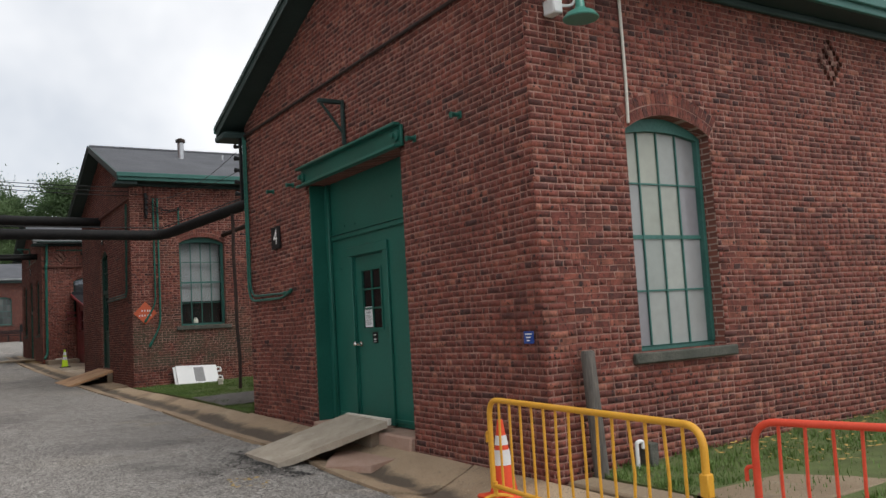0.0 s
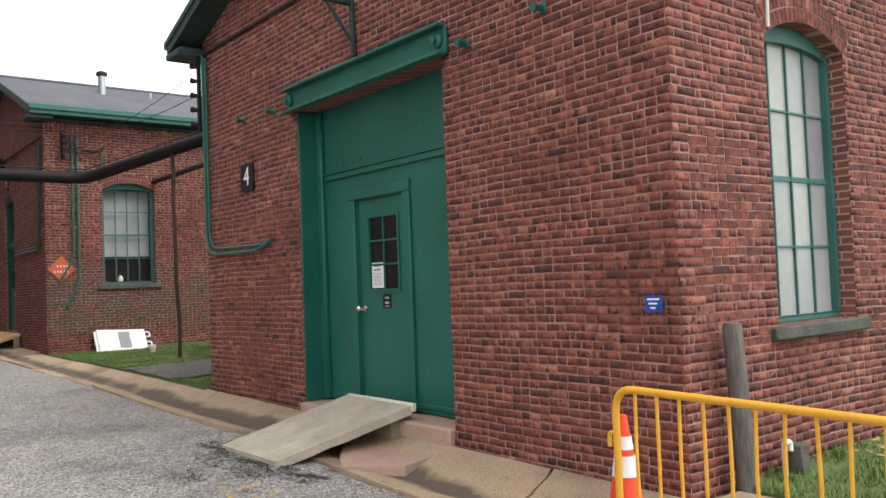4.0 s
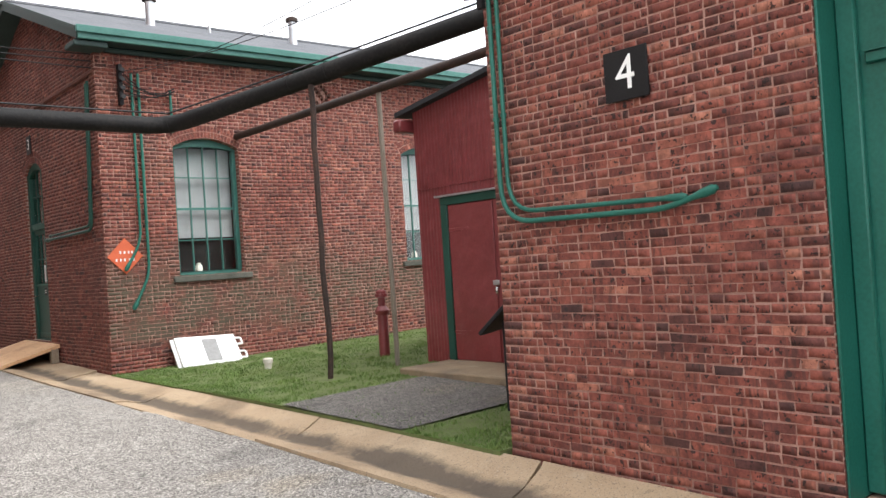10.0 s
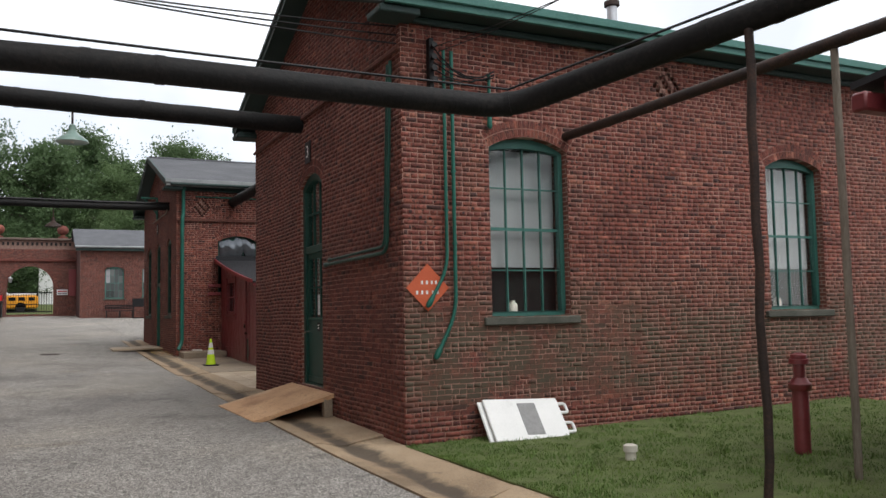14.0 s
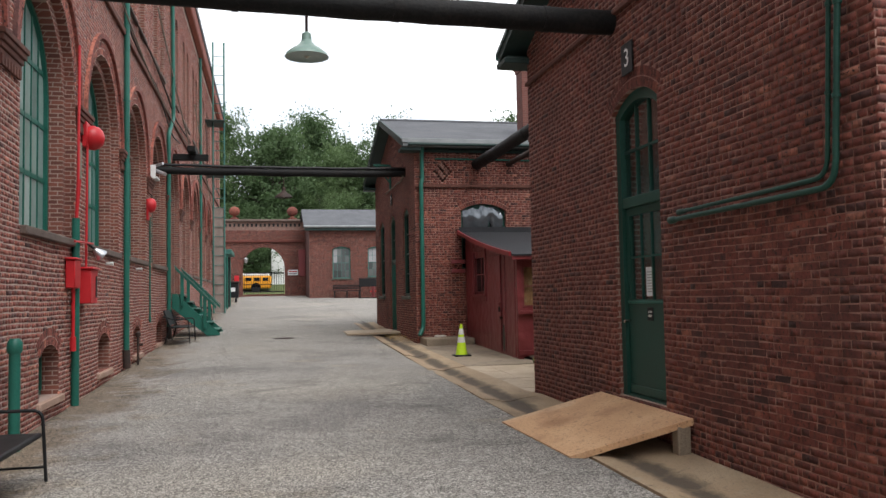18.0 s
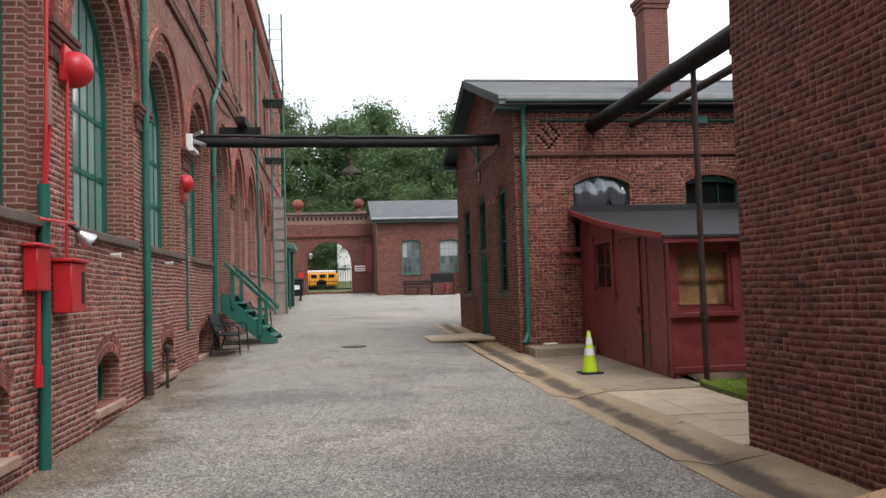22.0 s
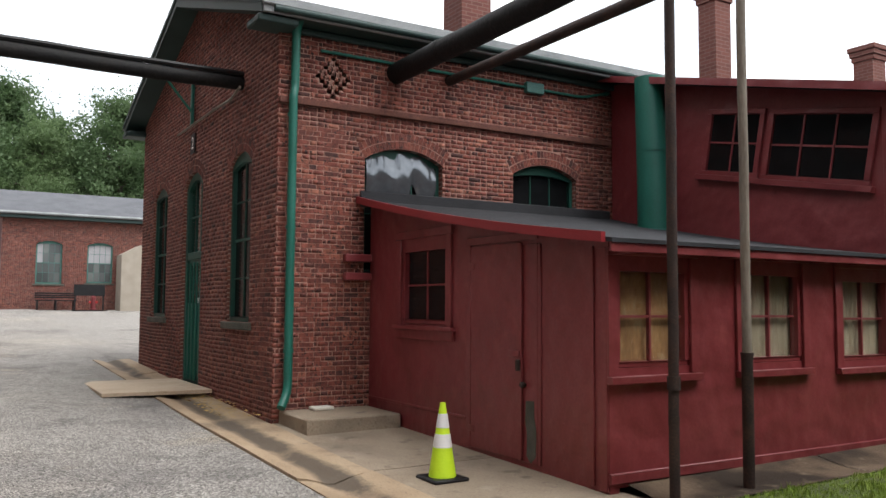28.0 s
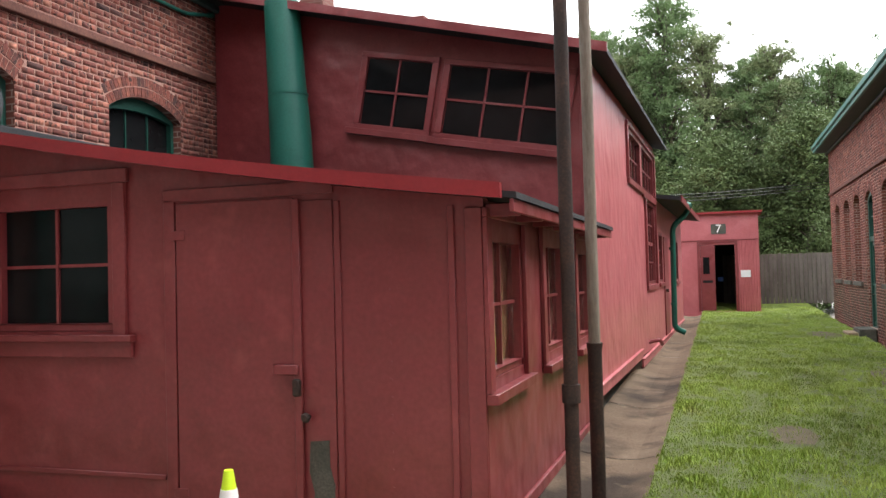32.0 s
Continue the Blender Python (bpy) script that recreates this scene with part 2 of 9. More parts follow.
BR = [(0.0, (0.062, 0.030, 0.028)), (0.045, (0.115, 0.041, 0.034)), (0.15, (0.158, 0.049, 0.038)), (0.55, (0.198, 0.059, 0.044)), (0.86, (0.238, 0.074, 0.052)), (0.95, (0.28, 0.097, 0.066)), (1.0, (0.36, 0.145, 0.098))]
M_BRICK = brick_mat("red_brick", BR, (0.07, 0.032, 0.026), 0.54, 0.6)
M_BRICK_SOOT = brick_mat("weathered_brick", [(p, (c[0] * 0.96, c[1] * 0.97, c[2] * 0.98)) for p, c in BR], (0.085, 0.05, 0.037), 0.5, 0.5, moss=((0.075, 0.062, 0.042), 0.8, 2.15, 0.95))
# sooty brick, also darkened to carry the shade on the lane fronts
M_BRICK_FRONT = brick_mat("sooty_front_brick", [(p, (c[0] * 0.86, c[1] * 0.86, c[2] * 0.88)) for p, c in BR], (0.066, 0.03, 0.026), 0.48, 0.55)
M_BRICK_L = brick_mat("hall_brick", [(p, (c[0] * 1.5, c[1] * 1.55, c[2] * 1.6)) for p, c in BR], (0.19, 0.08, 0.06), 0.5, 0.4)
M_MORTAR_L = mat("pale_mortar", [(0.33, 0.225, 0.185), (0.46, 0.345, 0.295), (0.58, 0.47, 0.41)], 3.0, (0.85, 0.95), 0.5, 120)
M_MORTAR = mat("lime_mortar", [(0.225, 0.112, 0.086), (0.33, 0.182, 0.144), (0.44, 0.27, 0.218)], 6.0, (0.85, 0.95), 0.5, 120, stain=[((0.115, 0.05, 0.038), 0.55, 0.53, 0.75), ((0.15, 0.078, 0.06), 7.0, 0.6, 0.5)])


def course_mat(name, a, b, mortar):
    """Brickwork seen from afar or in the depth of an opening."""
    m = mat(name, [a, b], 9.0, (0.82, 0.92), 0.3, 70)
    t = m.node_tree
    bs = t.nodes["Principled BSDF"]
    ge = t.nodes.new("ShaderNodeNewGeometry")
    sp, cb, ad = t.nodes.new("ShaderNodeSeparateXYZ"), t.nodes.new("ShaderNodeCombineXYZ"), t.nodes.new("ShaderNodeMath")
    t.links.new(ge.outputs["Position"], sp.inputs[0])
    t.links.new(sp.outputs["X"], ad.inputs[0])
    t.links.new(sp.outputs["Y"], ad.inputs[1])
    t.links.new(ad.outputs[0], cb.inputs["X"])
    t.links.new(sp.outputs["Z"], cb.inputs["Y"])
    tb = t.nodes.new("ShaderNodeTexBrick")
    tb.inputs["Scale"].default_value = 1.0
    tb.inputs["Brick Width"].default_value, tb.inputs["Row Height"].default_value, tb.inputs["Mortar Size"].default_value = 0.2037, 0.0629, 0.0075
    tb.inputs["Color1"].default_value, tb.inputs["Color2"].default_value, tb.inputs["Mortar"].default_value = (*a, 1), (*b, 1), (*mortar, 1)
    t.links.new(cb.outputs[0], tb.inputs["Vector"])
    t.links.new(tb.outputs["Color"], bs.inputs["Base Color"])
    return m


M_REVEAL = course_mat("brick_courses", (0.13, 0.048, 0.037), (0.235, 0.08, 0.057), (0.36, 0.255, 0.215))
M_MORTAR_D = mat("sooty_mortar", [(0.15, 0.085, 0.07), (0.22, 0.135, 0.11), (0.30, 0.20, 0.17)], 6.0, (0.85, 0.95), 0.5, 120)
M_CHIMNEY = course_mat("sooty_chimney_courses", (0.125, 0.044, 0.035), (0.165, 0.058, 0.045), (0.18, 0.10, 0.083))
M_GREEN = mat("green_paint", [(0.008, 0.085, 0.062), (0.012, 0.112, 0.083), (0.017, 0.132, 0.099)], 1.6, (0.35, 0.55), 0.10, 45, stain=((0.02, 0.14, 0.09), 9.0, 0.66, 0.5))
# green paint darkened; on the lane fronts this puts shade into the colour
M_GREEN_DIM = mat("dull_dark_green_paint", [(0.007, 0.046, 0.034), (0.010, 0.062, 0.046), (0.015, 0.080, 0.060)], 1.6, (0.4, 0.6), 0.10, 45)
# weathered green, darkened further so that overhang shade sits in the colour
M_TRIM = mat("weathered_dark_green_trim", [(0.012, 0.030, 0.028), (0.022, 0.046, 0.042), (0.036, 0.062, 0.058)], 2.0, (0.5, 0.7), 0.15, 50)
M_LEAD = mat("pale_weathered_roof_edge", [(0.16, 0.175, 0.18), (0.24, 0.255, 0.26), (0.32, 0.335, 0.34)], 3.0, (0.5, 0.7), 0.15, 60)
M_TEAL = mat("faded_green_paint", [(0.022, 0.105, 0.085), (0.042, 0.145, 0.122), (0.065, 0.185, 0.158)], 2.0, (0.4, 0.6), 0.12, 50)
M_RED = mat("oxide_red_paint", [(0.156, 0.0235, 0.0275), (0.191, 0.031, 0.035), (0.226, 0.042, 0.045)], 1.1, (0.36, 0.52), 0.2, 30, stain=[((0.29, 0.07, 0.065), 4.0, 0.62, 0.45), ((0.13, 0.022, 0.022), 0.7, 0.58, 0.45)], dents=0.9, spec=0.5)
# oxide red again, with the brighter daylight on open walls put into its colour
M_RED_LIT = mat("sun_faded_red_paint", [(0.34, 0.080, 0.090), (0.41, 0.104, 0.114), (0.475, 0.138, 0.148)], 1.1, (0.38, 0.52), 0.2, 30, stain=[((0.46, 0.16, 0.165), 2.2, 0.6, 0.4), ((0.25, 0.05, 0.056), 0.8, 0.58, 0.4)], stretch=(1.2, 1.2, 0.9), dents=0.75, spec=0.55)
for lm, cw, cr_ in ((M_RED, 0.22, 0.30), (M_RED_LIT, 0.3, 0.3)):
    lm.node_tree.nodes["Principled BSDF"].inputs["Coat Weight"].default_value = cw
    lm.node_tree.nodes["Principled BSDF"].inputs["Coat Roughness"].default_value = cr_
M_REDGLOSS = mat("glossy_red_trim", [(0.22, 0.020, 0.026), (0.28, 0.03, 0.036)], 2.0, (0.25, 0.4), 0.05, 40)
M_ENAMEL = mat("pale_green_enamel", [(0.17, 0.27, 0.235), (0.26, 0.36, 0.325)], 4.0, (0.25, 0.4), 0.05, 40)
M_ENAMELG = mat("sea_green_enamel", [(0.06, 0.22, 0.17), (0.10, 0.30, 0.24)], 4.0, (0.25, 0.4), 0.05, 40)
M_SIGNALRED = mat("signal_red_paint", [(0.42, 0.012, 0.018), (0.52, 0.02, 0.026)], 3.0, (0.3, 0.5), 0.06, 60)
M_ROOF = mat("dark_roofing", [(0.055, 0.058, 0.066), (0.085, 0.088, 0.098), (0.12, 0.122, 0.132)], 1.4, (0.75, 0.9), 0.4, 90)
M_SLATE = mat("black_roll_roofing", [(0.014, 0.0145, 0.017), (0.024, 0.025, 0.029), (0.036, 0.036, 0.041)], 2.0, (0.7, 0.9), 0.4, 120)
M_BLACKPIPE = mat("tarred_pipe_lagging", [(0.004, 0.004, 0.0045), (0.008, 0.0078, 0.008), (0.02, 0.0175, 0.016)], 3.0, (0.55, 0.85), 0.6, 25, spec=0.25)
M_RUST = mat("rusty_black_iron", [(0.014, 0.011, 0.010), (0.035, 0.022, 0.018), (0.075, 0.040, 0.028)], 5.0, (0.6, 0.85), 0.3, 60)
M_BLACK = mat("black_paint", [(0.008, 0.008, 0.009), (0.016, 0.016, 0.017)], 4.0, (0.4, 0.6), 0.06, 80, spec=0.22)
M_CONC = mat("worn_concrete", [(0.185, 0.135, 0.086), (0.26, 0.197, 0.128), (0.33, 0.262, 0.18)], 1.3, (0.8, 0.95), 0.35, 70, stain=[((0.13, 0.10, 0.075), 0.9, 0.52, 0.7), ((0.42, 0.38, 0.31), 3.0, 0.63, 0.4), ((0.10, 0.08, 0.06), 5.0, 0.62, 0.6), ((0.15, 0.115, 0.08), 50.0, 0.57, 0.55)])
M_PATH = mat("tan_path_concrete", [(0.38, 0.295, 0.205), (0.475, 0.38, 0.275), (0.56, 0.46, 0.345)], 1.6, (0.8, 0.95), 0.35, 70, stain=[((0.20, 0.15, 0.105), 0.8, 0.56, 0.55), ((0.15, 0.11, 0.08), 3.5, 0.62, 0.5), ((0.17, 0.125, 0.085), 48.0, 0.57, 0.5)])
M_APRON = mat("stained_apron_concrete", [(0.20, 0.155, 0.11), (0.275, 0.22, 0.16), (0.35, 0.285, 0.215)], 1.4, (0.8, 0.95), 0.35, 70, stain=[((0.10, 0.078, 0.058), 0.7, 0.52, 0.65), ((0.42, 0.37, 0.30), 3.0, 0.62, 0.4), ((0.08, 0.062, 0.047), 4.5, 0.60, 0.6), ((0.12, 0.09, 0.065), 50.0, 0.57, 0.55)])
M_RAMP = mat("ramp_concrete", [(0.32, 0.268, 0.205), (0.41, 0.355, 0.28), (0.49, 0.435, 0.355)], 4.0, (0.8, 0.92), 0.3, 80, stain=[((0.2, 0.16, 0.12), 1.8, 0.56, 0.55), ((0.58, 0.54, 0.47), 9.0, 0.64, 0.6), ((0.15, 0.11, 0.08), 36.0, 0.63, 0.5)])
M_PLY = mat("weathered_plywood", [(0.47, 0.27, 0.14), (0.58, 0.35, 0.19), (0.67, 0.44, 0.26)], 1.6, (0.7, 0.9), 0.25, 60, stain=[((0.26, 0.12, 0.055), 1.5, 0.55, 0.55), ((0.62, 0.48, 0.33), 1.1, 0.56, 0.5), ((0.14, 0.07, 0.04), 9.0, 0.62, 0.55), ((0.14, 0.07, 0.04), 38.0, 0.58, 0.65)])
M_PINKSTONE = mat("brownstone", [(0.30, 0.19, 0.14), (0.38, 0.25, 0.19), (0.44, 0.31, 0.25)], 3.0, (0.8, 0.95), 0.5, 50)
M_STONE = mat("grey_sill_stone", [(0.042, 0.047, 0.038), (0.078, 0.08, 0.066), (0.13, 0.125, 0.105)], 4.0, (0.8, 0.95), 0.5, 60)
M_SILLBROWN = mat("brown_sill_stone", [(0.085, 0.06, 0.05), (0.13, 0.095, 0.08), (0.17, 0.13, 0.11)], 4.0, (0.8, 0.95), 0.4, 60)
def chip_seal(name, dim=1.0):
    """Stone chips of many greys rolled into tar, with worn and dusty patches."""
    m = mat(name, [(0.245 * dim, 0.228 * dim, 0.208 * dim), (0.315 * dim, 0.294 * dim, 0.268 * dim)], 0.7, (0.85, 0.97), 0.0, 9.0, stretch=(0.85, 1.1, 1.0), stain=[((0.13 * dim, 0.12 * dim, 0.116 * dim), 0.42, 0.53, 0.5), ((0.38 * dim, 0.34 * dim, 0.285 * dim), 0.23, 0.55, 0.5), ((0.12 * dim, 0.113 * dim, 0.105 * dim), 1.3, 0.58, 0.55), ((0.36 * dim, 0.29 * dim, 0.20 * dim), 0.9, 0.60, 0.35)])
    t = m.node_tree
    b = t.nodes["Principled BSDF"]
    base = b.inputs["Base Color"].links[0].from_socket
    co = t.nodes.new("ShaderNodeTexCoord")
    height = None
    for sc, lo, hi, fac in ((105.0, 0.12, 1.72, 1.0), (55.0, 0.55, 1.4, 1.0), (6.0, 0.93, 1.07, 1.0)):
        v = t.nodes.new("ShaderNodeTexVoronoi")
        v.inputs["Scale"].default_value = sc
        t.links.new(co.outputs["Object"], v.inputs["Vector"])
        sp = t.nodes.new("ShaderNodeSeparateColor")
        t.links.new(v.outputs["Color"], sp.inputs[0])
        mr = t.nodes.new("ShaderNodeMapRange")
        mr.inputs["To Min"].default_value, mr.inputs["To Max"].default_value = lo, hi
        t.links.new(sp.outputs[0], mr.inputs["Value"])
        mm = t.nodes.new("ShaderNodeMixRGB")
        mm.blend_type = "MULTIPLY"
        mm.inputs["Fac"].default_value = fac
        t.links.new(base, mm.inputs["Color1"])
        t.links.new(mr.outputs[0], mm.inputs["Color2"])
        base = mm.outputs[0]
        height = height or v.outputs["Distance"]
    t.links.new(base, b.inputs["Base Color"])
    bp = t.nodes.new("ShaderNodeBump")
    bp.invert = True
    bp.inputs["Strength"].default_value, bp.inputs["Distance"].default_value = 0.7, 0.008
    t.links.new(height, bp.inputs["Height"])
    t.links.new(bp.outputs[0], b.inputs["Normal"])
    return m


M_ASPHALT = chip_seal("worn_asphalt")
M_CHIPDARK = chip_seal("tarred_chip_seal", 0.48)
M_TAR = mat("crumbling_tar", [(0.03, 0.03, 0.031), (0.055, 0.054, 0.053), (0.11, 0.107, 0.10)], 40.0, (0.8, 0.95), 0.8, 130)


def channel_stain(m, centre, wide, colour=(0.075, 0.062, 0.05), tint=False, across=False):
    """Silt and oil left along the bottom of the drain channel, in broken patches."""
    t = m.node_tree
    b = t.nodes["Principled BSDF"]
    base = b.inputs["Base Color"].links[0].from_socket
    ge = t.nodes.new("ShaderNodeNewGeometry")
    sp = t.nodes.new("ShaderNodeSeparateXYZ")
    t.links.new(ge.outputs["Position"], sp.inputs[0])
    n = t.nodes.new("ShaderNodeTexNoise")
    n.inputs["Scale"].default_value, n.inputs["Detail"].default_value, n.inputs["Roughness"].default_value = 1.3, 9.0, 0.68
    t.links.new(ge.outputs["Position"], n.inputs["Vector"])
    d = t.nodes.new("ShaderNodeMath")
    d.operation = "SUBTRACT"
    d.inputs[1].default_value = centre
    if across:
        at = t.nodes.new("ShaderNodeAttribute")
        at.attribute_name = "across"
        t.links.new(at.outputs["Fac"], d.inputs[0])
    else:
        t.links.new(sp.outputs["X"], d.inputs[0])
    a = t.nodes.new("ShaderNodeMath")
    a.operation = "ABSOLUTE"
    t.links.new(d.outputs[0], a.inputs[0])
    f = t.nodes.new("ShaderNodeMapRange")
    f.inputs["From Min"].default_value, f.inputs["From Max"].default_value = 0.04, wide
    f.inputs["To Min"].default_value, f.inputs["To Max"].default_value = 0.22, -0.25
    t.links.new(a.outputs[0], f.inputs["Value"])
    s2 = t.nodes.new("ShaderNodeMath")
    s2.operation = "ADD"
    t.links.new(n.outputs["Fac"], s2.inputs[0])
    t.links.new(f.outputs[0], s2.inputs[1])
    g = t.nodes.new("ShaderNodeMapRange")
    g.inputs["From Min"].default_value, g.inputs["From Max"].default_value, g.inputs["To Max"].default_value = 0.48, 0.68, 0.85
    t.links.new(s2.outputs[0], g.inputs["Value"])
    mm = t.nodes.new("ShaderNodeMixRGB")
    mm.blend_type = "MULTIPLY" if tint else "MIX"
    mm.inputs["Color2"].default_value = (*colour, 1)
    t.links.new(g.outputs[0], mm.inputs["Fac"])
    t.links.new(base, mm.inputs["Color1"])
    t.links.new(mm.outputs[0], b.inputs["Base Color"])
    return m


channel_stain(M_ASPHALT, -2.1, 1.9, (0.56, 0.44, 0.32), True)
M_GUTTER = channel_stain(mat("gutter_concrete", [(0.275, 0.193, 0.12), (0.38, 0.28, 0.18), (0.47, 0.365, 0.248)], 1.3, (0.8, 0.95), 0.35, 70, stain=[((0.13, 0.092, 0.06), 0.7, 0.54, 0.65), ((0.45, 0.40, 0.32), 3.0, 0.63, 0.4), ((0.12, 0.095, 0.07), 7.0, 0.62, 0.6), ((0.10, 0.072, 0.05), 70.0, 0.53, 0.7), ((0.52, 0.46, 0.37), 62.0, 0.60, 0.6)]), 0.36, 0.30, (0.06, 0.048, 0.038), across=True)
M_DIRTYCONC = mat("dirty_concrete", [(0.075, 0.051, 0.034), (0.125, 0.089, 0.06), (0.185, 0.138, 0.097)], 1.6, (0.85, 0.97), 0.4, 60, stain=[((0.022, 0.017, 0.014), 0.7, 0.51, 0.85), ((0.04, 0.03, 0.022), 3.5, 0.57, 0.7), ((0.24, 0.19, 0.135), 5.0, 0.63, 0.5)], spec=0.2)
M_SOIL = mat("soil_under_grass", [(0.06, 0.066, 0.024), (0.095, 0.12, 0.04), (0.13, 0.165, 0.055)], 5.0, (0.9, 1.0), 0.5, 60)
M_EARTH = mat("bare_earth", [(0.065, 0.056, 0.030), (0.10, 0.085, 0.048), (0.14, 0.115, 0.07)], 6.0, (0.9, 1.0), 0.6, 70)
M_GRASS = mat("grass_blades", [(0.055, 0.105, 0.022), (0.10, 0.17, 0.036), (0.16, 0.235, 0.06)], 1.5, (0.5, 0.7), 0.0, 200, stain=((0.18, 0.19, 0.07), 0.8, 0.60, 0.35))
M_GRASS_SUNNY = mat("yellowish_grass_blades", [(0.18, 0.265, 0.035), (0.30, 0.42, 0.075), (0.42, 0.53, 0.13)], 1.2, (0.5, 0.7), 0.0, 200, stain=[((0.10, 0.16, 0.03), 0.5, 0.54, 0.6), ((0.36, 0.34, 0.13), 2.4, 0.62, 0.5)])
M_WHITE = mat("white_plastic", [(0.70, 0.71, 0.70), (0.80, 0.80, 0.79)], 4.0, (0.4, 0.6), 0.05, 60, stain=((0.5, 0.5, 0.47), 5.0, 0.62, 0.4))
M_PALE = mat("pale_ceramic", [(0.55, 0.52, 0.45), (0.68, 0.65, 0.58)], 8.0, (0.4, 0.6), 0.05, 60)
M_GREYPOST = mat("weathered_grey_post", [(0.13, 0.108, 0.085), (0.20, 0.172, 0.138), (0.27, 0.238, 0.195)], 8.0, (0.7, 0.9), 0.3, 60, stretch=(1, 1, 0.2))
M_OLDWOOD = mat("old_grey_timber", [(0.06, 0.055, 0.048), (0.12, 0.108, 0.095), (0.20, 0.18, 0.155)], 9.0, (0.8, 0.95), 0.6, 60, stretch=(1, 1, 0.12))
M_FENCE = mat("silvered_fence_board", [(0.07, 0.064, 0.056), (0.115, 0.106, 0.093), (0.17, 0.158, 0.14)], 6.0, (0.8, 0.95), 0.4, 50, stretch=(1, 1, 0.15))
M_STEEL = mat("galvanised_steel", [(0.42, 0.43, 0.45), (0.56, 0.57, 0.59)], 7.0, (0.3, 0.5), 0.05, 60, metal=0.85)
M_CHROME = mat("worn_chrome", [(0.6, 0.58, 0.54), (0.7, 0.68, 0.64)], 7.0, (0.15, 0.3), 0.0, 60, metal=1.0)
M_YELLOW = mat("yellow_barrier_paint", [(0.62, 0.30, 0.025), (0.74, 0.38, 0.035)], 5.0, (0.4, 0.6), 0.08, 60, stain=((0.35, 0.17, 0.03), 9.0, 0.66, 0.5))
M_ORANGE = mat("orange_barrier_paint", [(0.62, 0.060, 0.025), (0.74, 0.085, 0.04)], 5.0, (0.4, 0.6), 0.08, 60)
M_CONE_O = mat("orange_cone_rubber", [(0.66, 0.060, 0.02), (0.78, 0.09, 0.03)], 5.0, (0.5, 0.7), 0.05, 60)
M_CONE_L = mat("lime_cone_rubber", [(0.48, 0.72, 0.018), (0.58, 0.80, 0.03)], 5.0, (0.5, 0.7), 0.05, 60)
M_REFLECT = mat("white_reflective_sleeve", [(0.62, 0.62, 0.62), (0.74, 0.74, 0.74)], 6.0, (0.3, 0.5), 0.05, 80)
M_BLUE = mat("blue_plate", [(0.012, 0.055, 0.27), (0.018, 0.075, 0.33)], 6.0, (0.3, 0.5), 0.0, 60)
M_ORANGESIGN = mat("orange_mesh_sign", [(0.45, 0.085, 0.035), (0.56, 0.12, 0.05)], 6.0, (0.5, 0.7), 0.1, 60)
M_INK = mat("grey_ink", [(0.2, 0.2, 0.2), (0.3, 0.3, 0.3)], 10.0, (0.6, 0.8), 0.0, 60)
M_PAPER = mat("paper", [(0.66, 0.68, 0.69), (0.76, 0.77, 0.78)], 5.0, (0.7, 0.9), 0.0, 60)
M_LETTER = mat("white_lettering", [(0.80, 0.80, 0.78), (0.86, 0.86, 0.84)], 9.0, (0.5, 0.6), 0.0, 60)
M_CURTAIN = mat("stained_ochre_paper", [(0.20, 0.095, 0.038), (0.31, 0.165, 0.07), (0.39, 0.23, 0.115)], 1.6, (0.8, 0.95), 0.1, 20, stretch=(1.6, 1.6, 0.7), stain=[((0.40, 0.30, 0.18), 4.5, 0.56, 0.7), ((0.14, 0.07, 0.03), 2.2, 0.58, 0.6)])
M_CURTAIN2 = mat("grey_beige_curtain", [(0.20, 0.155, 0.105), (0.29, 0.235, 0.165), (0.36, 0.30, 0.22)], 2.0, (0.8, 0.95), 0.15, 20, stretch=(3, 3, 0.5), stain=((0.13, 0.085, 0.05), 3.0, 0.57, 0.5))
M_BLIND = mat("white_blind", [(0.30, 0.295, 0.31), (0.40, 0.395, 0.41)], 1.2, (0.8, 0.9), 0.05, 30)
M_OLDBOARD = mat("pinkish_grey_old_board", [(0.19, 0.145, 0.125), (0.27, 0.215, 0.19), (0.34, 0.29, 0.26)], 3.0, (0.75, 0.92), 0.3, 50, stretch=(1, 1, 0.25), stain=((0.12, 0.08, 0.065), 2.2, 0.56, 0.6))
M_BEIGE = mat("beige_render", [(0.27, 0.235, 0.19), (0.36, 0.32, 0.265)], 2.0, (0.8, 0.95), 0.2, 50)
# near-black; where it backs an opening it stands in for shade
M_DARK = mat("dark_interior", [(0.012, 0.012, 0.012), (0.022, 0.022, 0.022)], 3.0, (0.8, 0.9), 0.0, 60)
M_LEAF = mat("leaf_green", [(0.05, 0.090, 0.036), (0.083, 0.138, 0.056), (0.125, 0.185, 0.085)], 0.35, (0.5, 0.7), 0.0, 3)
# lightened and greyed: haze and sky behind the crowns are in this colour
M_LEAF3 = mat("grey_green_leaf", [(0.095, 0.125, 0.052), (0.145, 0.18, 0.08), (0.195, 0.235, 0.115)], 0.35, (0.55, 0.75), 0.0, 3, spec=0.3)
M_LEAFD = mat("deep_leaf_green", [(0.040, 0.064, 0.020), (0.068, 0.102, 0.032), (0.105, 0.145, 0.05)], 0.35, (0.55, 0.75), 0.0, 3, spec=0.25)
M_LEAF2 = mat("pale_leaf_green", [(0.075, 0.125, 0.048), (0.12, 0.185, 0.075), (0.17, 0.24, 0.11)], 0.35, (0.5, 0.7), 0.0, 3)
